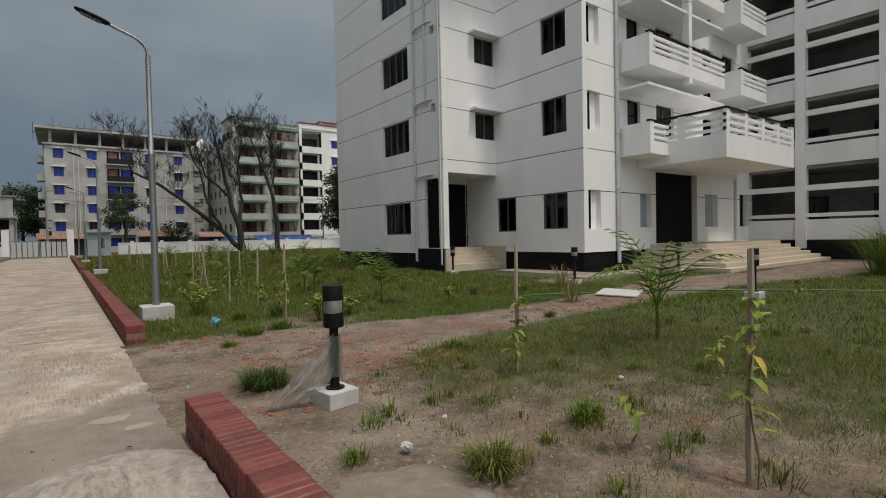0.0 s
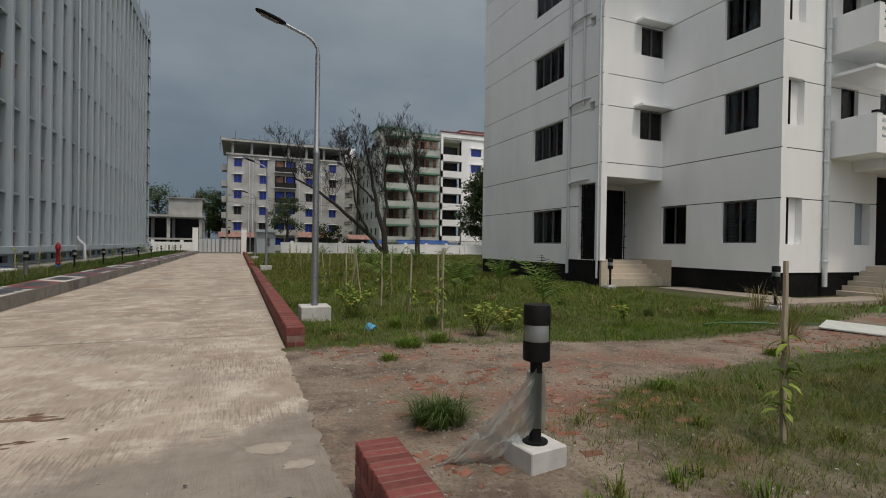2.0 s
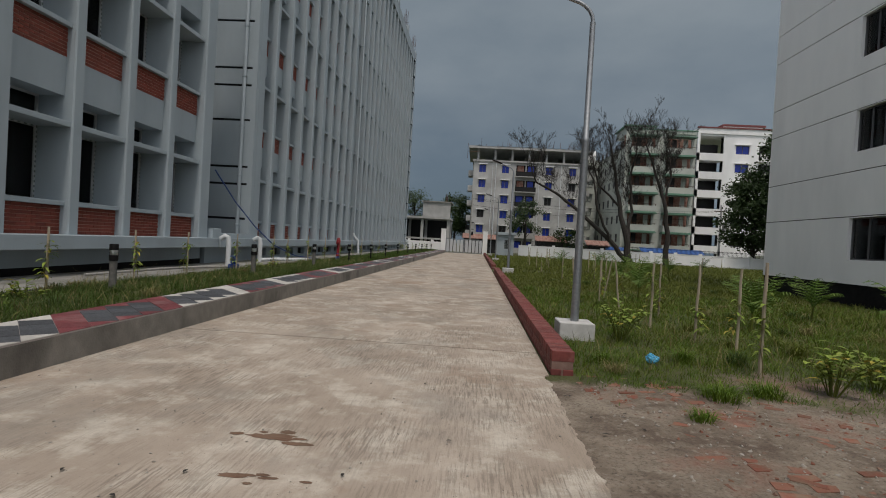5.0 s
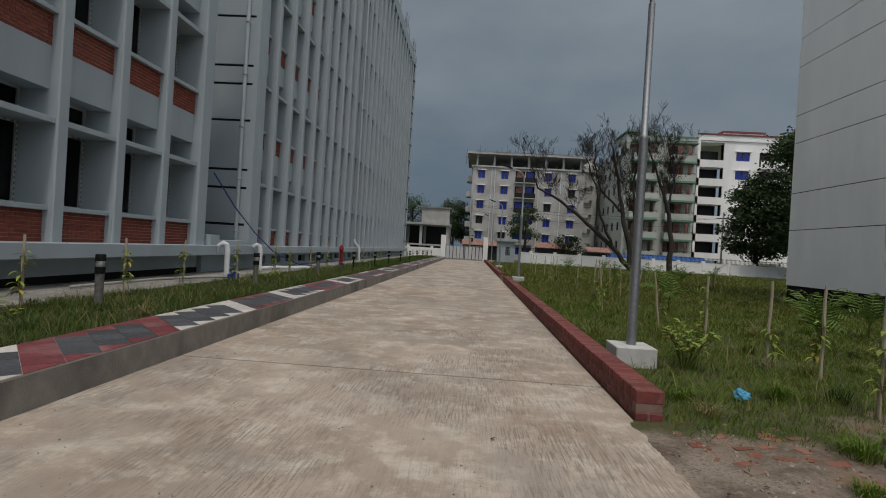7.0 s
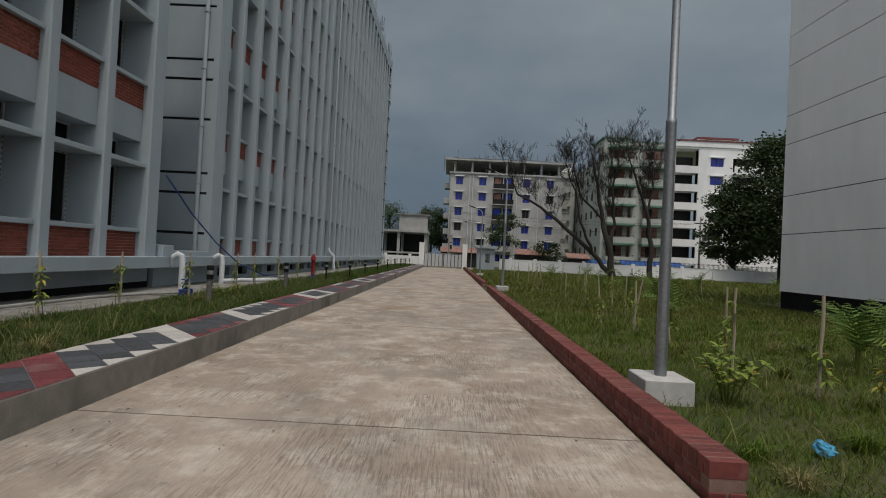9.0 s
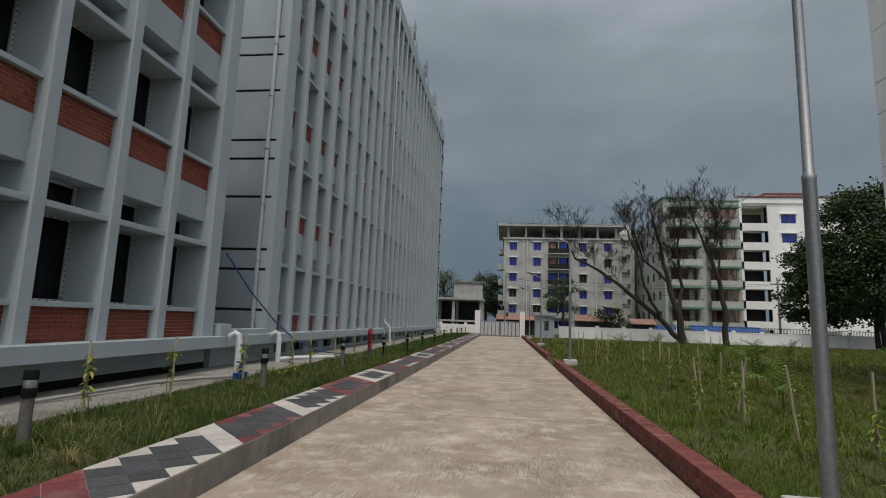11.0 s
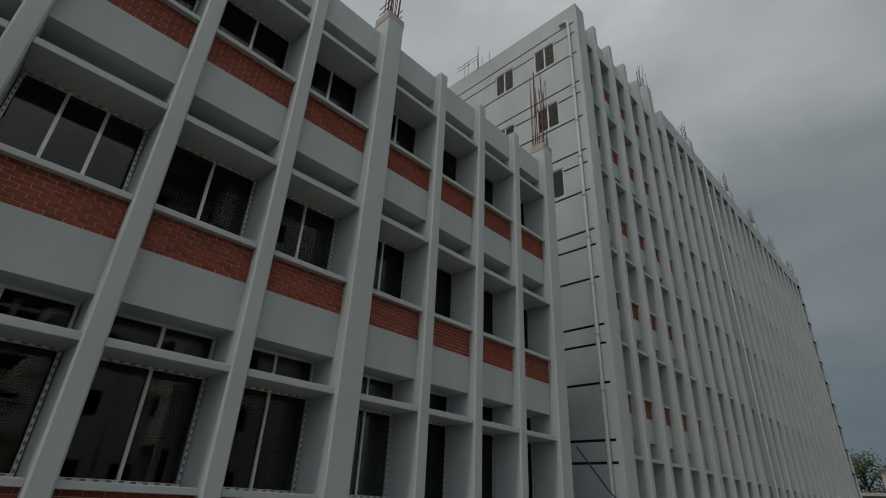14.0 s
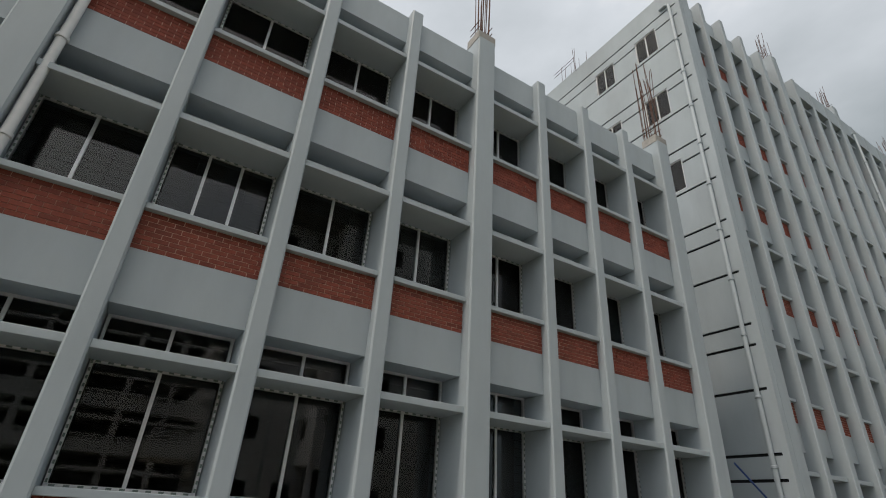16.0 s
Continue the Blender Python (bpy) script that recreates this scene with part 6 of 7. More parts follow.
def gate_valve(x, y, z, s=1.0):
    ob = thing("gate_valve", "blue cast gate valve with a hand wheel", "valve", at=(x, y, z), group="gate valves")
    part("body", Shape().lathe([(0.09 * s, 0), (0.12 * s, 0.05 * s), (0.12 * s, 0.16 * s), (0.07 * s, 0.2 * s), (0.09 * s, 0.26 * s), (0.05 * s, 0.3 * s), (0.02 * s, 0.42 * s)], 14), M["valve_blue"], ob, smooth=True)
    ring = [(0.10 * s * math.cos(a), 0.10 * s * math.sin(a), 0.42 * s) for a in [2 * math.pi * k / 14 for k in range(15)]]
    part("hand_wheel", Shape().tube(ring, 0.014 * s, 6, cap=False).box(-0.1 * s, 0.1 * s, -0.01 * s, 0.01 * s, 0.41 * s, 0.43 * s).box(-0.01 * s, 0.01 * s, -0.1 * s, -0.012 * s, 0.41 * s, 0.43 * s), M["valve_blue"], ob)
    for sg in (-1, 1):
        part("flange", Shape().box(-0.09 * s, 0.09 * s, sg * 0.15 * s - 0.02, sg * 0.15 * s + 0.02, 0.0, 0.2 * s, 0.01), M["valve_blue"], ob)


gate_valve(-6.2, 17.15, 0.2)
gate_valve(-5.7, 26.4, 0.20, 0.8)
hydrant = thing("fire_hydrant", "red pillar fire hydrant on a blue valve", "fire hydrant", at=(-5.7, 26.4, 0.42))
part("barrel", Shape().lathe([(0.10, 0.0), (0.10, 0.05), (0.07, 0.08), (0.07, 0.55), (0.10, 0.58), (0.10, 0.74), (0.06, 0.82), (0.03, 0.88)], 14), M["hydrant_red"], hydrant, smooth=True)
for sg in (-1, 1):
    part("outlet", Shape().tube([(0, sg * 0.06, 0.66), (0, sg * 0.19, 0.66)], 0.05, 10), M["hydrant_red"], hydrant, smooth=True)
cpts = [(-8.05, 19.3, 3.35), (-7.95, 20.6, 2.4), (-7.8, 22.0, 1.55), (-7.6, 23.4, 0.85), (-7.1, 24.6, 0.40), (-6.5, 25.9, 0.26)]
solid("blue_cable", Shape().tube(cpts, 0.022, 6), M["cable_blue"], "thick blue cable slung down to the ground", "cable", smooth=True)

# ---- housing details ----
for x, y, z1 in ((AX - 0.07, 18.2, TOP),):
    drain_pipe(housing, [(x, y, 0.4), (x, y, z1)], 0.06, [(x, y, 1.5 + 1.6 * i) for i in range(12)])
drain_pipe(housing, [(AX - 0.06, 17.35, 6.9), (AX - 0.06, 17.35, TOP)], 0.045, [(AX - 0.06, 17.35, 8 + 1.6 * i) for i in range(7)])
drain_pipe(housing, [(AX - 0.05, 16.42, 0.3), (AX - 0.05, 16.42, TOP)], 0.045, [(AX - 0.05, 16.42, 1.5 + 2.2 * i) for i in range(9)])
drain_pipe(housing, [(18.3, CY - 0.09, 0.3), (18.3, CY - 0.09, TOP)], 0.075, [(18.3, CY - 0.09, 1.1 + 1.05 * i) for i in range(18)])
drain_pipe(housing, [(28.4, CY - 0.08, 0.3), (28.4, CY - 0.08, 4.0)], 0.06, [(28.4, CY - 0.08, 1.5 + 1.0 * i) for i in range(3)])
for z in (3.92, 7.0, 10.2, 13.4):
    drain_pipe(housing, [(AX - 0.07, 18.2, z), (AX - 0.10, 17.9, z + 0.06), (AX - 0.07, 17.2, z + 0.10), (AX + 0.05, 16.95, z + 0.10)], 0.05)
part("entry_post", Shape().box(AX - 0.01, AX + 0.25, RY - 0.01, RY + 0.30, 0.9, 4.1), M["white_paint"], housing)
M["path_slab"] = material("path_slab", (0.34, 0.30, 0.25), (0.26, 0.23, 0.19), rough=0.9, scale=5, bump=0.3)
solid("footpath", Shape().box(14.2, 20.0, 10.0, 10.9, -0.05, 0.06, 0.01), M["path_slab"], "pale concrete footpath beside the apartment block", "path", kind="structure")
solid("footpath", Shape().box(15.0, 16.25, 10.95, 15.1, -0.05, 0.05, 0.01), M["path_slab"], "pale concrete footpath to the porch steps", "path", kind="structure")
M["board"] = material("board", (0.52, 0.55, 0.52), (0.42, 0.45, 0.43), rough=0.8, bump=0.1)
solid("loose_board", Shape().box(-0.55, 0.55, -0.45, 0.45, 0.0, 0.03, 0.004), M["board"], "pale board lying on the grass", "board", at=pose(11.35, 6.9, 0.05, 2, -1, 25))
M["hose"] = material("hose", (0.05, 0.14, 0.06), rough=0.5, bump=0)
solid("garden_hose", Shape().tube([(9.0 + 0.5 * k, 8.05 - 0.03 * k * k + 0.12 * math.sin(k * 1.3), 0.05) for k in range(14)], 0.018, 6), M["hose"], "green hose lying across the lawn", "hose", smooth=True)


# ---- litter, rubble and the mortar heap ----
def mortar_heap():
    v, f, n = [], [], 110
    for i in range(n + 1):
        for j in range(n + 1):
            x, y = -0.85 + 1.33 * i / n, -1.15 + 2.3 * j / n
            d = math.sqrt((x / 0.75) ** 2 + (y / 1.05) ** 2)
            hgt = 0.20 * max(0, 1 - d ** 1.6) * (0.9 + 0.7 * noise.noise((x * 2.2, y * 2.2, 7))) + 0.055 * max(0, 1.1 - d) * noise.noise((x * 8, y * 8, 2)) + 0.035 * max(0, 1.1 - d) * noise.noise((x * 22, y * 22, 5)) + 0.014 * max(0, 1.1 - d) * noise.noise((x * 60, y * 60, 9))
            v.append((x, y, hgt - (0.01 if d < 1 else 0.03)))
    for i in range(n):
        for j in range(n):
            p = i * (n + 1) + j
            f.append((p, p + n + 1, p + n + 2, p + 1))
    M["rubble"] = material("rubble", (0.42, 0.39, 0.345), (0.25, 0.225, 0.195), rough=0.95, scale=12, bump=0.8, bump_scale=60, stain=(0.46, 0.44, 0.40), stain_scale=5, stain_amount=0.5)
    M["sand"] = material("sand", (0.25, 0.215, 0.175), (0.19, 0.16, 0.125), rough=0.95, scale=9, bump=0.6, bump_scale=80, stain=(0.34, 0.31, 0.27), stain_scale=4, stain_amount=0.6)
    solid("mortar_heap", Shape().add(v, f), M["rubble"], "spilled heap of hardened grey mortar at the road's edge", "rubble", at=(1.22, 3.1, 0.0), smooth=True)
    v, f = [], []
    for i in range(41):
        for j in range(41):
            x, y = -0.5 + i / 40, -0.7 + 1.4 * j / 40
            d = math.sqrt((x / 0.45) ** 2 + (y / 0.65) ** 2)
            v.append((x, y, 0.035 * (1 - d * d) + 0.03 * noise.noise((x * 3, y * 3, 8)) + 0.012 * noise.noise((x * 9, y * 9, 3)) - 0.012 - 0.08 * max(0, d - 1)))
    for i in range(40):
        for j in range(40):
            p = i * 41 + j
            f.append((p, p + 41, p + 42, p + 1))
    solid("sand_spill", Shape().add(v, f), M["sand"], "thin spill of pale sand beside the kerb", "rubble", at=(2.50, 2.15, 0.0), smooth=True)


mortar_heap()


def road_smear(name, cx, cy, rx, ry, color, color2, label, seed, thick=0.004):
    """A thin ragged patch lying on the road."""
    n = 90
    v = [(cx, cy, thick)]
    for k in range(n):
        a = 2 * math.pi * k / n
        q = 1 + 0.35 * noise.noise((math.cos(a) * 1.6 + seed, math.sin(a) * 1.6, seed)) + 0.16 * noise.noise((math.cos(a) * 6, math.sin(a) * 6 + seed, 2))
        x, y = min(cx + rx * q * math.cos(a), 1.62), cy + ry * q * math.sin(a)
        v.append((x, y, thick * 0.4))
    f = [(0, 1 + k, 1 + (k + 1) % n) for k in range(n)]
    mat = material(name, color, color2, rough=0.8, scale=9, bump=0.35, bump_scale=70, stain=tuple(c * 1.7 for c in color), stain_scale=2.2, stain_amount=0.6)
    return solid(name, Shape().add(v, f), mat, label, "stain", kind="structure")


mrng = random.Random(31)
for cx, cy, n, spread in ((-0.36, 5.60, 7, 0.13), (-0.50, 6.22, 9, 0.17), (-2.3, 5.3, 4, 0.10)):
    for k in range(n):
        q = mrng.uniform(0.02, 0.06)
        road_smear("mud_stain", cx + mrng.gauss(0, spread), cy + mrng.gauss(0, spread * 0.3), q * mrng.uniform(1.0, 2.2), q * 0.6, (0.12, 0.070, 0.045), (0.17, 0.115, 0.08), "reddish brown mud stain on the road", 5.0 + k + cx, 0.004 + 0.0006 * k)
for cx, cy, rx, ry, k in ((1.30, 4.95, 0.16, 0.10, 3.0), (1.46, 4.62, 0.10, 0.07, 8.0), (0.95, 5.35, 0.12, 0.05, 12.0)):
    road_smear("mortar_patch", cx, cy, rx, ry, (0.36, 0.325, 0.272), (0.28, 0.25, 0.205), "pale dried mortar patch on the road", k, 0.007)


def rock(s, x, y, z, r, rng):
    q = Matrix.Rotation(rng.uniform(0, 6.28), 3, Vector((rng.uniform(-1, 1), rng.uniform(-1, 1), rng.uniform(-1, 1))).normalized())
    pts = [(-1, -0.6, -0.4), (1, -0.5, -0.5), (0.9, 0.6, -0.4), (-0.9, 0.5, -0.5), (-0.7, -0.5, 0.4), (0.8, -0.6, 0.5), (0.6, 0.5, 0.45), (-0.8, 0.6, 0.35)]
    v = []
    for p in pts:
        w = q @ (Vector(p) * r * rng.uniform(0.7, 1.2))
        v.append((x + w.x, y + w.y, z + w.z))
    s.add(v, [(0, 3, 2, 1), (4, 5, 6, 7), (0, 1, 5, 4), (1, 2, 6, 5), (2, 3, 7, 6), (3, 0, 4, 7)])


def scatter_rubble():
    rng = random.Random(77)
    red, grey = Shape(), Shape()
    spots = [(2.1, 8.0, 0.45, 90), (3.7, 7.2, 0.7, 120), (3.3, 6.1, 0.5, 70), (4.3, 5.4, 0.6, 110), (3.2, 4.75, 0.4, 80), (2.35, 4.25, 0.25, 50), (9.9, 6.6, 0.7, 160), (8.6, 6.5, 0.5, 60), (4.6, 4.9, 0.5, 60)]
    for cx, cy, sp, n in spots:
        for i in range(n):
            x, y = cx + rng.gauss(0, sp), cy + rng.gauss(0, sp * 0.6)
            if x < 1.95:
                continue
            rock(red, x, y, float(height_at(np.array(x), np.array(y))) - 0.006, rng.uniform(0.008, 0.026), rng)
    for i in range(1700):
        x, y = rng.uniform(1.95, 7.5), rng.uniform(0.6, 8.3)
        if rng.random() < float(dirt_at(np.array(x), np.array(y))):
            rock(grey, x, y, float(height_at(np.array(x), np.array(y))) + 0.002, rng.uniform(0.004, 0.018), rng)
    for i in range(1300):
        rock(grey, rng.uniform(-3.0, 1.6), 2.2 + 9.0 * rng.random() ** 1.7, 0.002, rng.choice((0.003, 0.004, 0.004, 0.005, 0.006, 0.010)), rng)
    flat = Shape()
    for cx, cy, sp, n in spots:
        ang = rng.uniform(-0.5, 0.5)
        for i in range(n):
            u, w = round(rng.gauss(0, sp) / 0.25) * 0.25 + rng.uniform(-0.03, 0.03), round(rng.gauss(0, sp * 0.6) / 0.125) * 0.125
            x, y = cx + u * math.cos(ang) - w * math.sin(ang), cy + u * math.sin(ang) + w * math.cos(ang)
            if x < 2.0 or (1.9 < x < 2.3 and y < 4.3):
                continue
            a, bl, bw = ang + rng.gauss(0, 0.12), rng.uniform(0.05, 0.12), rng.uniform(0.035, 0.058)
            z = float(height_at(np.array(x), np.array(y)))
            top = z + rng.uniform(-0.014, 0.005)
            q = [(-bl, -bw), (bl * rng.uniform(0.6, 1), -bw * rng.uniform(0.7, 1)), (bl, bw * rng.uniform(0.5, 1)), (-bl * rng.uniform(0.7, 1), bw)]
            p = [(x + c * math.cos(a) - d * math.sin(a), y + c * math.sin(a) + d * math.cos(a)) for c, d in q]
            flat.add([(c, d, z - 0.05) for c, d in p] + [(c, d, top + rng.uniform(-0.004, 0.004)) for c, d in p], [(4, 5, 6, 7), (0, 1, 5, 4), (1, 2, 6, 5), (2, 3, 7, 6), (3, 0, 4, 7)])
    M["worn_brick"] = material("worn_brick", (0.23, 0.070, 0.045), (0.19, 0.125, 0.085), rough=0.95, scale=9, bump=0.5, bump_scale=50, rand=0.25, stain=(0.20, 0.165, 0.13), stain_scale=2.5, stain_amount=0.9)
    solid("brick_soling", flat, M["worn_brick"], "worn red bricks showing through the trodden earth", "rubble", kind="stuff")
    solid("brick_rubble", red, M["worn_brick"], "broken red brick trodden into the earth", "rubble", kind="stuff")
    solid("pebbles", grey, M["rubble"], "small stones and clods on earth and road", "pebbles", kind="stuff")
    dry = Shape()
    for i in range(36):
        x, y = rng.choice(((rng.uniform(-3.05, -2.7), rng.uniform(4, 24)), (rng.uniform(1.4, 3.4), rng.uniform(3, 8)), (rng.uniform(-2, 1.5), rng.uniform(3, 10))))
        a = rng.uniform(0, 6.28)
        leaf_blade(dry, (x, y, 0.012), (math.cos(a), math.sin(a), 0.15), rng.uniform(0.03, 0.06), 0.022, 0.3)
    solid("dead_leaves", dry, M["bark"], "dry brown leaves on the road", "leaves", kind="stuff")


scatter_rubble()


def crumple(name, x, y, r, mat, label):
    s = Shape()
    v, f, n, m = [], [], 14, 10
    for i in range(m + 1):
        for j in range(n):
            th, ph = math.pi * i / m, 2 * math.pi * j / n
            d = Vector((math.sin(th) * math.cos(ph), math.sin(th) * math.sin(ph), math.cos(th) * 0.8))
            q = d * r * (0.75 + 0.5 * noise.noise(d * 2.3 + Vector((x, y, 0))))
            v.append((q.x, q.y, max(q.z + r * 0.55, 0.0)))
    for i in range(m):
        for j in range(n):
            f.append((i * n + j, i * n + n + j, i * n + n + (j + 1) % n, i * n + (j + 1) % n))
    solid(name, s.add(v, f), mat, label, "litter", at=(x, y, 0.01))


M["bag_blue"] = material("bag_blue", (0.06, 0.30, 0.50), (0.10, 0.38, 0.58), rough=0.35, bump=0.2, bump_scale=15)
M["paper"] = material("paper", (0.55, 0.55, 0.52), (0.4, 0.4, 0.38), rough=0.7, bump=0.2)
crumple("plastic_bag", 3.12, 9.42, 0.10, M["bag_blue"], "crumpled bright blue plastic bag on the grass")
for x, y, r in ((2.85, 2.85, 0.05), (3.4, 3.15, 0.03), (6.4, 1.0, 0.05), (12.8, 15.0, 0.15), (5.4, 2.9, 0.03)):
    crumple("litter_scrap", x, y, r, M["paper"], "scrap of pale crumpled litter on the ground")


# ---- distant buildings beyond the wall ----
M["raw_concrete"] = material("raw_concrete", (0.47, 0.475, 0.47), (0.37, 0.375, 0.37), rough=0.9, scale=0.9, bump=0.1, stain=(0.22, 0.21, 0.2), stain_scale=0.3, stain_amount=0.6)
M["pane_blue"] = material("pane_blue", (0.02, 0.05, 0.42), (0.02, 0.04, 0.30), rough=0.25, bump=0)
# near-black colour standing in for the shade inside distant openings
M["unlit_black"] = material("unlit_black", (0.02, 0.02, 0.022), rough=0.7, bump=0)
M["green_trim"] = material("green_trim", (0.15, 0.29, 0.21), (0.12, 0.23, 0.17), rough=0.7, bump=0.05)
M["green_grey"] = material("green_grey", (0.50, 0.53, 0.48), (0.42, 0.45, 0.42), rough=0.8, scale=0.6, bump=0.05, stain=(0.3, 0.31, 0.3), stain_scale=0.25, stain_amount=0.6)
M["red_trim"] = material("red_trim", (0.20, 0.06, 0.06), rough=0.7, bump=0.05)
M["curtain"] = material("curtain", (0.22, 0.07, 0.05), (0.35, 0.25, 0.2), rough=0.9, scale=2, bump=0)


def far_window(parent, x, y, z, w, h, pane, axis="y", hood=None):
    """A window of a distant house: reveal, pane, glazing bar and hood."""
    if axis == "y":
        ob = part("window", Shape().box(x, x + 0.06, y - 0.03, y + 0.15, z, z + h).box(x + w - 0.06, x + w, y - 0.03, y + 0.15, z, z + h).box(x + 0.06, x + w - 0.06, y - 0.03, y + 0.15, z, z + 0.06).box(x + 0.06, x + w - 0.06, y - 0.03, y + 0.15, z + h - 0.06, z + h).box(x + w / 2 - 0.03, x + w / 2 + 0.03, y - 0.02, y + 0.1, z + 0.06, z + h - 0.06), M["dark_frame"], parent)
        part("pane", Shape().box(x + 0.06, x + w - 0.06, y + 0.08, y + 0.12, z + 0.06, z + h - 0.06), M[pane], ob)
        if hood:
            part("hood", Shape().box(x - 0.2, x + w + 0.2, y - 0.4, y, z + h + 0.05, z + h + 0.15), M[hood], ob)
    else:
        ob = part("window", Shape().box(x - 0.03, x + 0.15, y, y + 0.06, z, z + h).box(x - 0.03, x + 0.15, y + w - 0.06, y + w, z, z + h).box(x - 0.03, x + 0.15, y + 0.06, y + w - 0.06, z + h - 0.06, z + h), M["dark_frame"], parent)
        part("pane", Shape().box(x + 0.08, x + 0.12, y + 0.06, y + w - 0.06, z, z + h - 0.06), M[pane], ob)


def grey_house():
    ob = thing("unfinished_flats", "grey bare-rendered flats with blue window panes and an open top storey", "building", at=(0, 0, 0))
    ob.scale.z = 1.045
    y0, x0, x1 = 96.0, -0.6, 19.6
    rng = random.Random(3)
    cols, rows = ((0.45, 1.7), (4.6, 5.9), (12.5, 13.75), (16.7, 17.95)), [13.85 - 2.64 * k for k in range(6)]
    holes = [(a, b, z, z + 1.35) for a, b in cols for z in rows] + [(7.2 + 1.85 * k, 8.85 + 1.85 * k, z - 0.45, z + 1.5) for k in range(2) for z in rows]
    s, _ = wall_shape("y", y0, 0.25, x0, x1, -0.2, 15.75, holes)
    part("wall", s, M["raw_concrete"], ob)
    part("wall", Shape().box(x0, x0 + 0.25, y0 + 0.25, y0 + 16, -0.2, 15.75), M["raw_concrete"], ob)
    part("wall", Shape().box(x1 - 0.25, x1, y0 + 0.25, y0 + 16, -0.2, 15.75), M["raw_concrete"], ob)
    # black sheet close behind the wall paints the rooms as unlit
    part("room_back", Shape().box(x0 + 0.25, x1 - 0.25, y0 + 1.6, y0 + 1.7, -0.2, 15.75), M["unlit_black"], ob)
    for z in rows:
        for a, b in cols:
            far_window(ob, a, y0 + 0.05, z, b - a, 1.35, "pane_blue" if rng.random() < 0.75 else "unlit_black", hood="white_paint")
        part("balcony_front", Shape().box(7.1, 10.8, y0 - 0.9, y0 - 0.8, z - 0.5, z + 0.3), M["raw_concrete"] if z < 8 else M["grille"], ob)
        part("balcony_slab", Shape().box(7.1, 10.8, y0 - 0.9, y0, z - 0.65, z - 0.5), M["raw_concrete"], ob)
        part("curtain", Shape().box(7.4, 8.6, y0 + 0.3, y0 + 0.35, z - 0.2, z + 1.4), M["curtain" if z > 10 else "pane_blue"], ob)
        part("curtain", Shape().box(9.3, 10.4, y0 + 0.3, y0 + 0.35, z - 0.2, z + 1.4), M["pane_blue"], ob)
        part("side_balcony", Shape().box(x0 - 0.9, x0, y0 + 1, y0 + 4, z - 0.6, z + 0.35), M["raw_concrete"], ob)
        part("side_balcony", Shape().box(x1, x1 + 1.1, y0 + 1, y0 + 4, z - 0.6, z + 0.35), M["raw_concrete"], ob)
    part("top_floor", Shape().box(x0 - 0.2, x1 + 0.6, y0 - 0.3, y0 + 16, 15.75, 16.0), M["raw_concrete"], ob)
    for k in range(7):
        for yy in (y0 + 0.1, y0 + 8):
            part("column", Shape().box(x0 + 0.6 + 3.1 * k, x0 + 0.95 + 3.1 * k, yy, yy + 0.35, 16.0, 17.9), M["raw_concrete"], ob)
    part("roof_slab", Shape().box(x0 - 1.0, x1 + 0.9, y0 - 0.8, y0 + 16, 17.9, 18.3), M["raw_concrete"], ob)
    part("scaffold", Shape().box(x0 - 1.3, x0 + 1.2, y0 - 0.9, y0 - 0.85, 17.2, 17.26).box(x0 - 1.2, x0 - 1.14, y0 - 0.9, y0 - 0.85, 16, 18.6), M["rust"], ob)
    st = Shape()
    for k in range(34):
        x = x0 + 0.4 + rng.uniform(0, 19.6)
        st.tube([(x, y0 + rng.uniform(0, 5), 18.25), (x + rng.uniform(-0.08, 0.08), y0 + 1, 18.3 + rng.uniform(0.5, 1.7))], 0.035, 4)
    part("starter_bars", st, M["rust"], ob, kind="stuff")
    for k, x in enumerate((2.9, 3.5, 11.4, 15.3)):
        part("drain_pipe", Shape().tube([(x, y0 - 0.08, 0), (x, y0 - 0.08, 15.7)], 0.07, 6), M["pvc"], ob)
    M["tarp"] = material("tarp", (0.08, 0.20, 0.30), (0.25, 0.28, 0.3), rough=0.8, scale=1.0, bump=0.1)
    v, f = [], []
    for i in range(41):
        for j in range(3):
            x = x0 + 0.5 + 0.48 * i
            v.append((x, y0 - 0.85 + 0.7 * j, 18.34 + 0.12 * abs(noise.noise((i * 0.6, j, 0))) - (0.35 * abs(noise.noise((i * 0.9, 4, 1))) if j == 0 else 0)))
    for i in range(40):
        for j in range(2):
            p = i * 3 + j
            f.append((p, p + 3, p + 4, p + 1))
    part("tarpaulin", Shape().add(v, f), M["tarp"], ob)


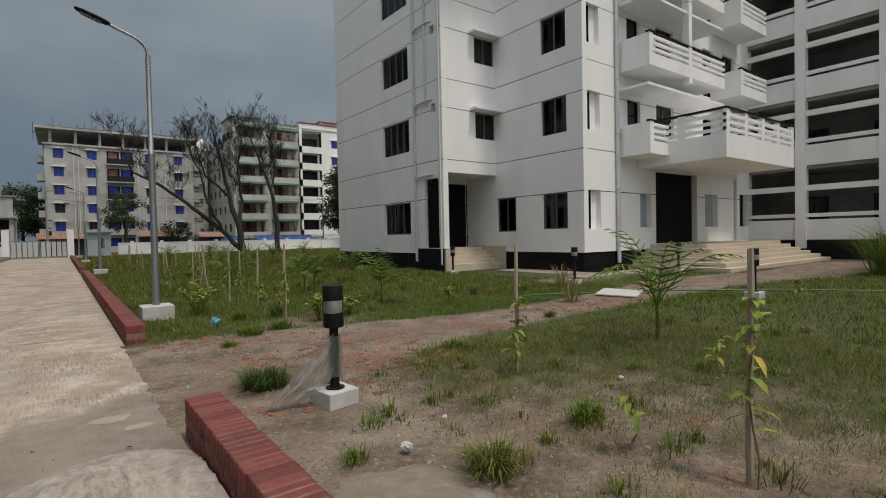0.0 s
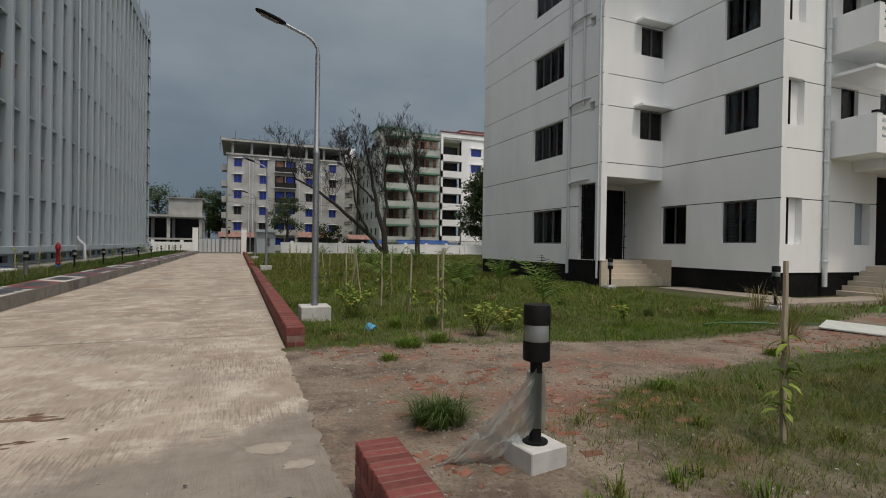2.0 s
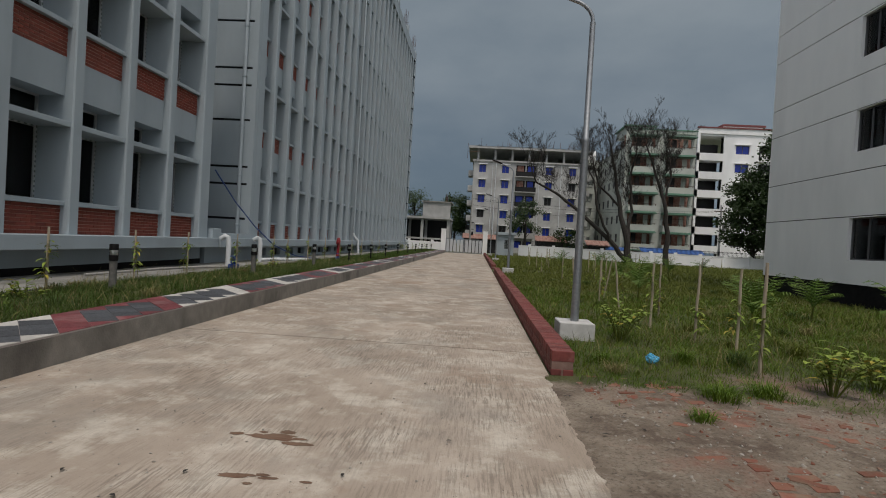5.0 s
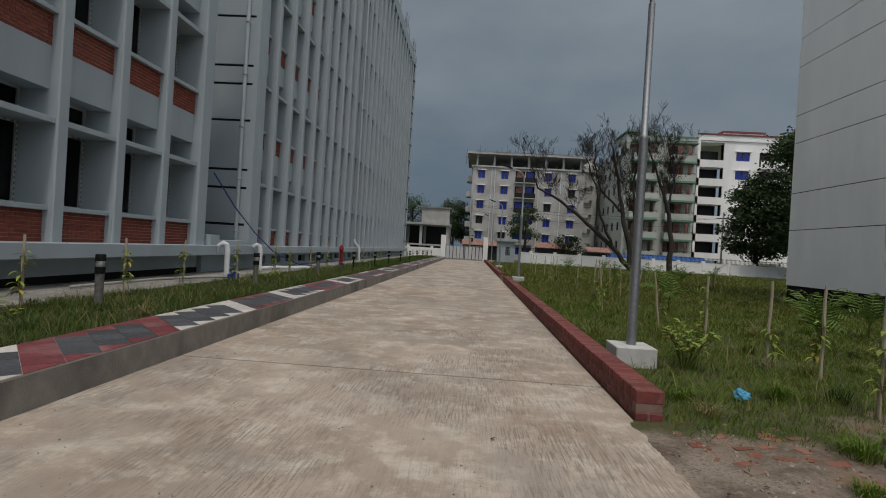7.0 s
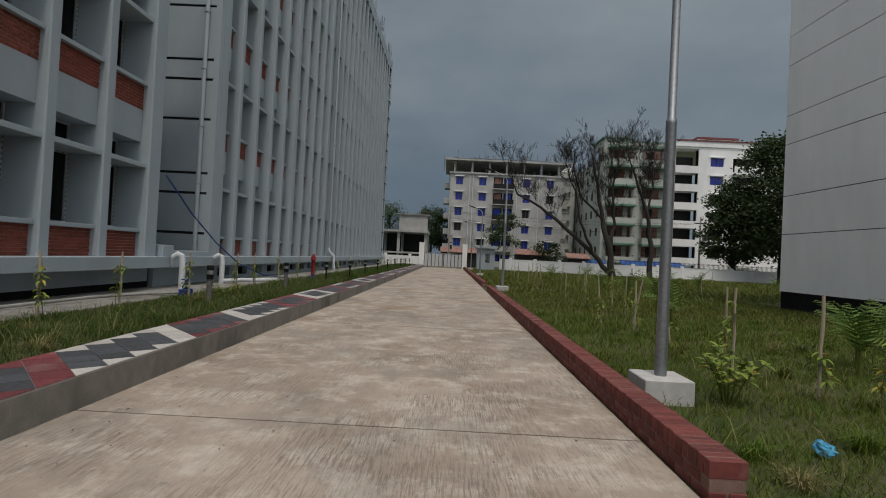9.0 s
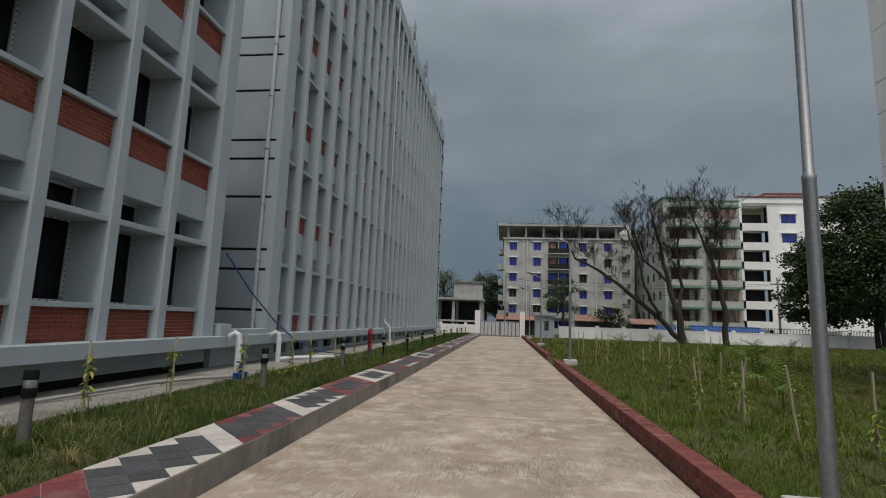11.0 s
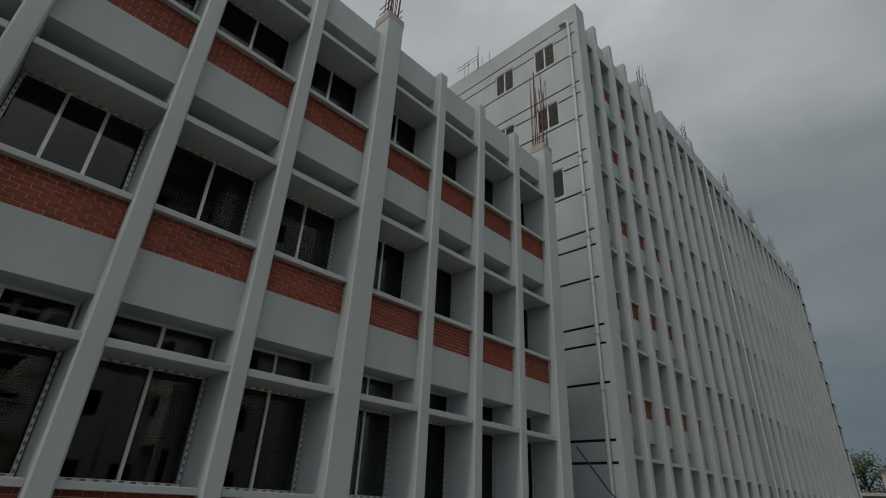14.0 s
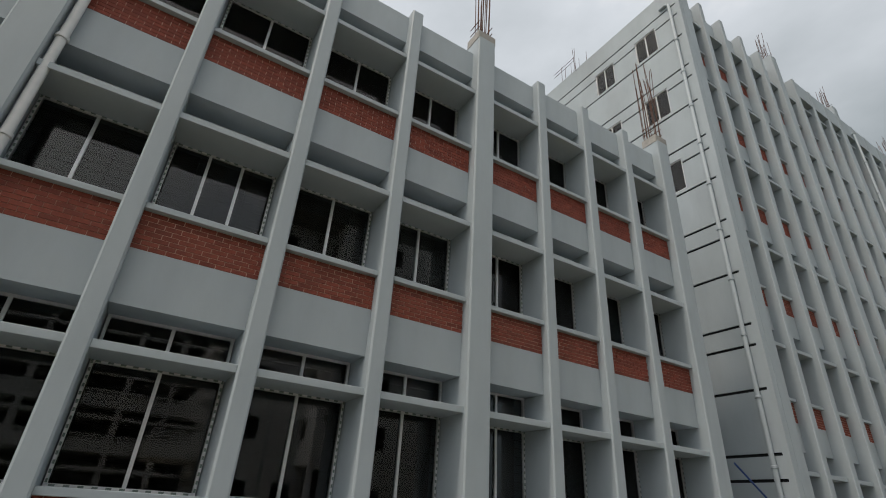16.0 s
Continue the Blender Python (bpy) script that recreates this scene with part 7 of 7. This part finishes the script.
def green_house():
    ob = thing("green_trimmed_flats", "pale flats with green-trimmed balconies seen behind bare trees", "building", at=(0, 0, 0))
    ob.scale.z = 1.015
    x0, x1, y0, top = 23.4, 34.2, 85.0, 20.0
    fl = [2.2 + 2.97 * k for k in range(6)]
    holes = [(x0 + 0.9, x0 + 4.6, z, z + 2.25) for z in fl] + [(x0 + 6.4, x0 + 10.1, z, z + 2.25) for z in fl]
    s, _ = wall_shape("y", y0, 0.25, x0, x1, -0.2, top, holes)
    part("wall", s, M["green_grey"], ob)
    sh = [(y0 + 2.0 + 3.2 * k, y0 + 3.1 + 3.2 * k, z + 0.7, z + 2.0) for k in range(8) for z in fl]
    s, _ = wall_shape("x", x0, 0.25, y0 + 0.25, y0 + 27, -0.2, top - 2, sh)
    part("wall", s, M["green_grey"], ob)
    part("room_back", Shape().box(x0 + 0.25, x1, y0 + 1.8, y0 + 1.9, -0.2, top), M["curtain"], ob)
    # shade of the side rooms, painted as a black sheet
    part("room_back", Shape().box(x0 + 1.2, x0 + 1.3, y0 + 1.9, y0 + 27, -0.2, top - 2), M["unlit_black"], ob)
    part("roof", Shape().box(x0, x1, y0 + 0.25, y0 + 27, top - 2.3, top - 2.0), M["green_grey"], ob)
    part("stair_head", Shape().box(x0 + 0.3, x0 + 4.6, y0 + 1.0, y0 + 7, top, top + 1.2), M["green_grey"], ob)
    part("stair_cap", Shape().box(x0 + 0.0, x0 + 5.0, y0 + 0.6, y0 + 7.4, top + 1.2, top + 1.4), M["green_trim"], ob)
    for k in range(8):
        for z in fl:
            far_window(ob, x0 + 0.05, y0 + 2.0 + 3.2 * k, z + 0.7, 1.1, 1.3, "unlit_black", axis="x")
    for z in fl:
        for a, dy in ((x0 + 0.6, 1.3), (x0 + 6.1, 1.1)):
            part("balcony_front", Shape().box(a, a + 4.3, y0 - dy, y0 - dy + 0.12, z - 0.35, z + 0.55), M["green_grey"], ob)
            part("balcony_side", Shape().box(a, a + 0.12, y0 - dy + 0.12, y0, z - 0.35, z + 0.55), M["green_grey"], ob)
            part("balcony_floor", Shape().box(a, a + 4.3, y0 - dy, y0, z - 0.5, z - 0.35), M["green_trim"], ob, "green painted slab edge")
            part("balcony_trim", Shape().box(a - 0.1, a + 4.4, y0 - dy - 0.25, y0, z + 2.3, z + 2.42), M["green_trim"], ob)
            part("hand_rail", Shape().box(a, a + 4.3, y0 - dy + 0.03, y0 - dy + 0.08, z + 0.8, z + 0.85), M["rust"], ob)
            for k in range(6):
                part("baluster", Shape().box(a + 0.1 + 0.8 * k, a + 0.15 + 0.8 * k, y0 - dy + 0.03, y0 - dy + 0.08, z + 0.55, z + 0.8), M["rust"], ob)
            part("door_panel", Shape().box(a + 1.2, a + 1.9, y0 + 0.4, y0 + 0.5, z, z + 2.2), M["unlit_black"], ob)
            part("door_panel", Shape().box(a + 2.9, a + 3.6, y0 + 0.4, y0 + 0.5, z, z + 2.2), M["green_grey"], ob)
    part("parapet", Shape().box(x0 + 0.5, x1, y0 - 0.2, y0, top, top + 0.5), M["green_grey"], ob)
    part("parapet_trim", Shape().box(x0 + 0.4, x1 + 0.1, y0 - 0.3, y0 + 0.1, top + 0.5, top + 0.65), M["green_trim"], ob)
    # older house between
    old = thing("old_grey_flats", "weathered grey flats wedged between taller blocks", "building", at=(0, 0, 0))
    part("wall", Shape().box(19.9, 23.0, 101, 112, -0.2, 18.5), M["green_grey"], old)
    for k in range(6):
        far_window(old, 20.6, 100.95, 2.5 + 2.7 * k, 1.4, 1.3, "unlit_black", hood="green_grey")
    part("water_tank_room", Shape().box(20.2, 22.6, 102, 106, 18.5, 20.4), M["white_paint"], old)


def white_house():
    ob = thing("white_flats", "white flats with corner balconies and a dark red roof edge", "building", at=(0, 0, 0))
    ob.scale.z = 1.03
    x0, x1, y0, top = 41.6, 56.0, 92.0, 21.6
    fl = [2.4 + 3.05 * k for k in range(6)]
    wins = [(x0 + 2.0, x0 + 4.2, z + 0.8, z + 2.2) for z in fl]
    balc = [(x0 + 5.8, x0 + 9.6, z, z + 2.3) for z in fl]
    s, _ = wall_shape("y", y0, 0.25, x0, x1, -0.2, top, wins + balc)
    part("wall", s, M["white_paint"], ob)
    for z in fl:
        far_window(ob, x0 + 2.0, y0 + 0.05, z + 0.8, 2.2, 1.4, "pane_blue" if z > 12 else "unlit_black", hood="white_paint")
        part("balcony_front", Shape().box(x0 + 5.6, x0 + 9.8, y0 - 1.0, y0 - 0.88, z - 0.3, z + 0.85), M["white_paint"], ob)
        part("balcony_floor", Shape().box(x0 + 5.6, x0 + 9.8, y0 - 1.0, y0, z - 0.45, z - 0.3), M["white_paint"], ob)
        # west corner balconies
        part("balcony_floor", Shape().box(x0 - 4.4, x0, y0 - 0.2, y0 + 4, z - 0.45, z - 0.3), M["white_paint"], ob)
        part("balcony_front", Shape().box(x0 - 4.4, x0, y0 - 0.2, y0 - 0.08, z - 0.3, z + 0.75), M["white_paint"], ob)
        part("balcony_side", Shape().box(x0 - 4.4, x0 - 4.28, y0 - 0.08, y0 + 4, z - 0.3, z + 0.75), M["white_paint"], ob)
        # black sheet for the shade at the back of the balcony
        part("balcony_back", Shape().box(x0 - 3.9, x0, y0 + 2.2, y0 + 2.3, z - 0.3, z + 2.6), M["unlit_black"], ob)
    # unlit rooms, put in as one black sheet behind the openings
    part("room_back", Shape().box(x0 + 0.25, x1, y0 + 1.6, y0 + 1.7, -0.2, top), M["unlit_black"], ob)
    part("west_wall", Shape().box(x0 - 4.0, x0 - 3.8, y0 + 2.3, y0 + 22, -0.2, top), M["white_paint"], ob)
    part("corner_column", Shape().box(x0 - 4.4, x0 - 4.0, y0 - 0.2, y0 + 0.2, -0.2, top), M["white_paint"], ob)
    part("parapet", Shape().box(x0 - 4.4, x1, y0 - 0.2, y0 + 0.05, top, top + 0.9), M["white_paint"], ob)
    part("parapet", Shape().box(x0 - 4.4, x0 - 4.2, y0 + 0.05, y0 + 22, top, top + 0.9), M["white_paint"], ob)
    part("roof", Shape().box(x0 - 4.4, x1, y0 + 0.05, y0 + 22, top - 0.3, top), M["white_paint"], ob)
    part("roof_trim", Shape().box(x0 - 4.5, x1 + 0.1, y0 - 0.35, y0 + 0.1, top + 0.9, top + 1.1), M["red_trim"], ob, "dark red parapet cap")
    part("stair_head", Shape().box(x0 + 0.5, x0 + 7, y0 + 1.5, y0 + 8, top + 0.9, top + 1.7), M["white_paint"], ob)
    part("stair_roof", Shape().box(x0 + 0.2, x0 + 7.3, y0 + 1.2, y0 + 8.3, top + 1.7, top + 2.0), M["red_trim"], ob)


def frame_house():
    ob = thing("concrete_frame_house", "raw concrete frame of an unfinished house", "building", at=(0, 0, 0))
    x0, x1, y0 = -13.5, -3.4, 80.0
    for x in (-13.3, -10.6, -7.9, -3.9):
        for y in (y0, y0 + 6):
            part("column", Shape().box(x, x + 0.4, y, y + 0.4, -0.2, 5.0), M["raw_concrete"], ob)
    part("slab", Shape().box(x0, x1, y0 - 0.4, y0 + 7, 4.75, 5.05), M["raw_concrete"], ob)
    part("slab", Shape().box(x0, x1, y0 - 0.4, y0 + 7, 1.6, 1.85), M["raw_concrete"], ob)
    # black sheet gives the open frame its inner shade
    part("back_wall", Shape().box(x0, x1, y0 + 6.4, y0 + 6.6, -0.2, 4.75), M["unlit_black"], ob)
    part("upper_wall", Shape().box(-7.7, -3.5, y0, y0 + 0.2, 5.05, 7.3), M["raw_concrete"], ob)
    part("upper_wall", Shape().box(-7.7, -7.5, y0 + 0.2, y0 + 6, 5.05, 7.3), M["raw_concrete"], ob)
    part("roof_edge", Shape().box(-7.9, -3.3, y0 - 0.2, y0 + 6, 7.3, 7.45), M["concrete"], ob)
    part("starter_bars", Shape().tube([(-4.2, y0 + 0.1, 7.4), (-4.2, y0 + 0.1, 8.6)], 0.06, 4).tube([(-4.0, y0 + 0.3, 7.4), (-4.05, y0 + 0.3, 8.3)], 0.05, 4), M["rust"], ob)


def sheds():
    M["tin"] = material("tin", (0.20, 0.08, 0.06), (0.32, 0.22, 0.18), rough=0.7, scale=1.2, bump=0.1, stretch=(3, 1, 1))
    M["blue_roof"] = material("blue_roof", (0.04, 0.12, 0.38), (0.03, 0.09, 0.28), rough=0.6, bump=0.1)
    for x0, x1, y, h, mat, label in ((-1.5, 4.5, 82, 2.9, "tin", "low shed with a rusty red corrugated roof"), (9.0, 13.3, 75, 3.0, "tin", "rusty brown and white tin shed"), (16.5, 19.8, 77, 2.8, "tin", "small shed with a red tin roof"), (25, 34, 79, 2.2, "blue_roof", "low stalls under blue sheeting"), (19.2, 22.0, 76, 2.0, "blue_roof", "low stall under a blue sheet awning")):
        ob = thing("shed", label, "shed", at=(0, 0, 0), group="sheds")
        part("wall", Shape().box(x0 + 0.2, x1 - 0.2, y, y + 2.5, -0.2, h - 0.7), M["unlit_black"], ob)
        v, f, n = [], [], int((x1 - x0) / 0.12)
        for i in range(n + 1):
            x = x0 + (x1 - x0) * i / n
            dz = 0.035 if i % 2 else 0.0
            v += [(x, y - 0.5, h - 0.75 + dz), (x, y + 1.4, h + dz), (x, y - 0.5, h - 0.80 + dz), (x, y + 1.4, h - 0.05 + dz)]
        for i in range(n):
            a = 4 * i
            f += [(a, a + 4, a + 5, a + 1), (a + 2, a + 3, a + 7, a + 6), (a, a + 2, a + 6, a + 4)]
        part("roof_sheet", Shape().add(v, f), M[mat], ob)
    pole = thing("utility_pole", "concrete utility pole with crossarms and slack wires", "utility pole", at=(33.8, 74.5, 0))
    part("pole", Shape().tube([(0, 0, -0.2), (0, 0, 8.5)], [0.16, 0.11], 8), M["raw_concrete"], pole, smooth=True)
    part("crossarm", Shape().box(-0.9, 0.9, -0.05, 0.05, 7.6, 7.72), M["rust"], pole)
    part("transformer", Shape().lathe([(0.3, 5.2), (0.32, 5.3), (0.32, 6.1), (0.2, 6.2)], 12, (0.45, -0.3)), M["concrete"], pole, smooth=True)
    pole2 = thing("utility_pole", "dark utility pole with tangled fittings", "utility pole", at=(-0.2, 74.0, 0))
    part("pole", Shape().tube([(0, 0, -0.2), (0, 0, 8.2)], [0.14, 0.1], 8), M["concrete"], pole2, smooth=True)
    part("fittings", Shape().box(-0.7, 0.5, -0.05, 0.05, 4.2, 4.3).box(-0.6, 0.45, -0.05, 0.05, 3.3, 3.4).box(-0.45, -0.15, -0.15, 0.15, 3.4, 3.9).box(0.15, 0.4, -0.15, 0.15, 2.5, 3.0), M["groove"], pole2)
    wires = Shape()
    for z, k in ((7.7, 0.6), (7.6, 0.9), (6.8, 1.0)):
        for xa, xb in ((-0.2, 33.8), (33.8, 62)):
            wires.tube([(xa + (xb - xa) * i / 12, 74.2, z - k * 4 * (i / 12) * (1 - i / 12)) for i in range(13)], 0.018, 4, cap=False)
    solid("overhead_wires", wires, M["groove"], "slack overhead wires behind the boundary wall", "wires", kind="stuff")


grey_house()
green_house()
white_house()
frame_house()
sheds()

# ---- the brick kerbs and kerb tiles, piece by piece ----
brick_kerb("brick_kerb", -6.0, 4.14, 0.29, (1.5, 4.2))
brick_kerb("brick_kerb", 8.50, 28.0, 0.265, (8.4, 14.0))
brick_kerb("brick_kerb", 31.5, 67.5, 0.265, (0, 0))
kerb_tiles()
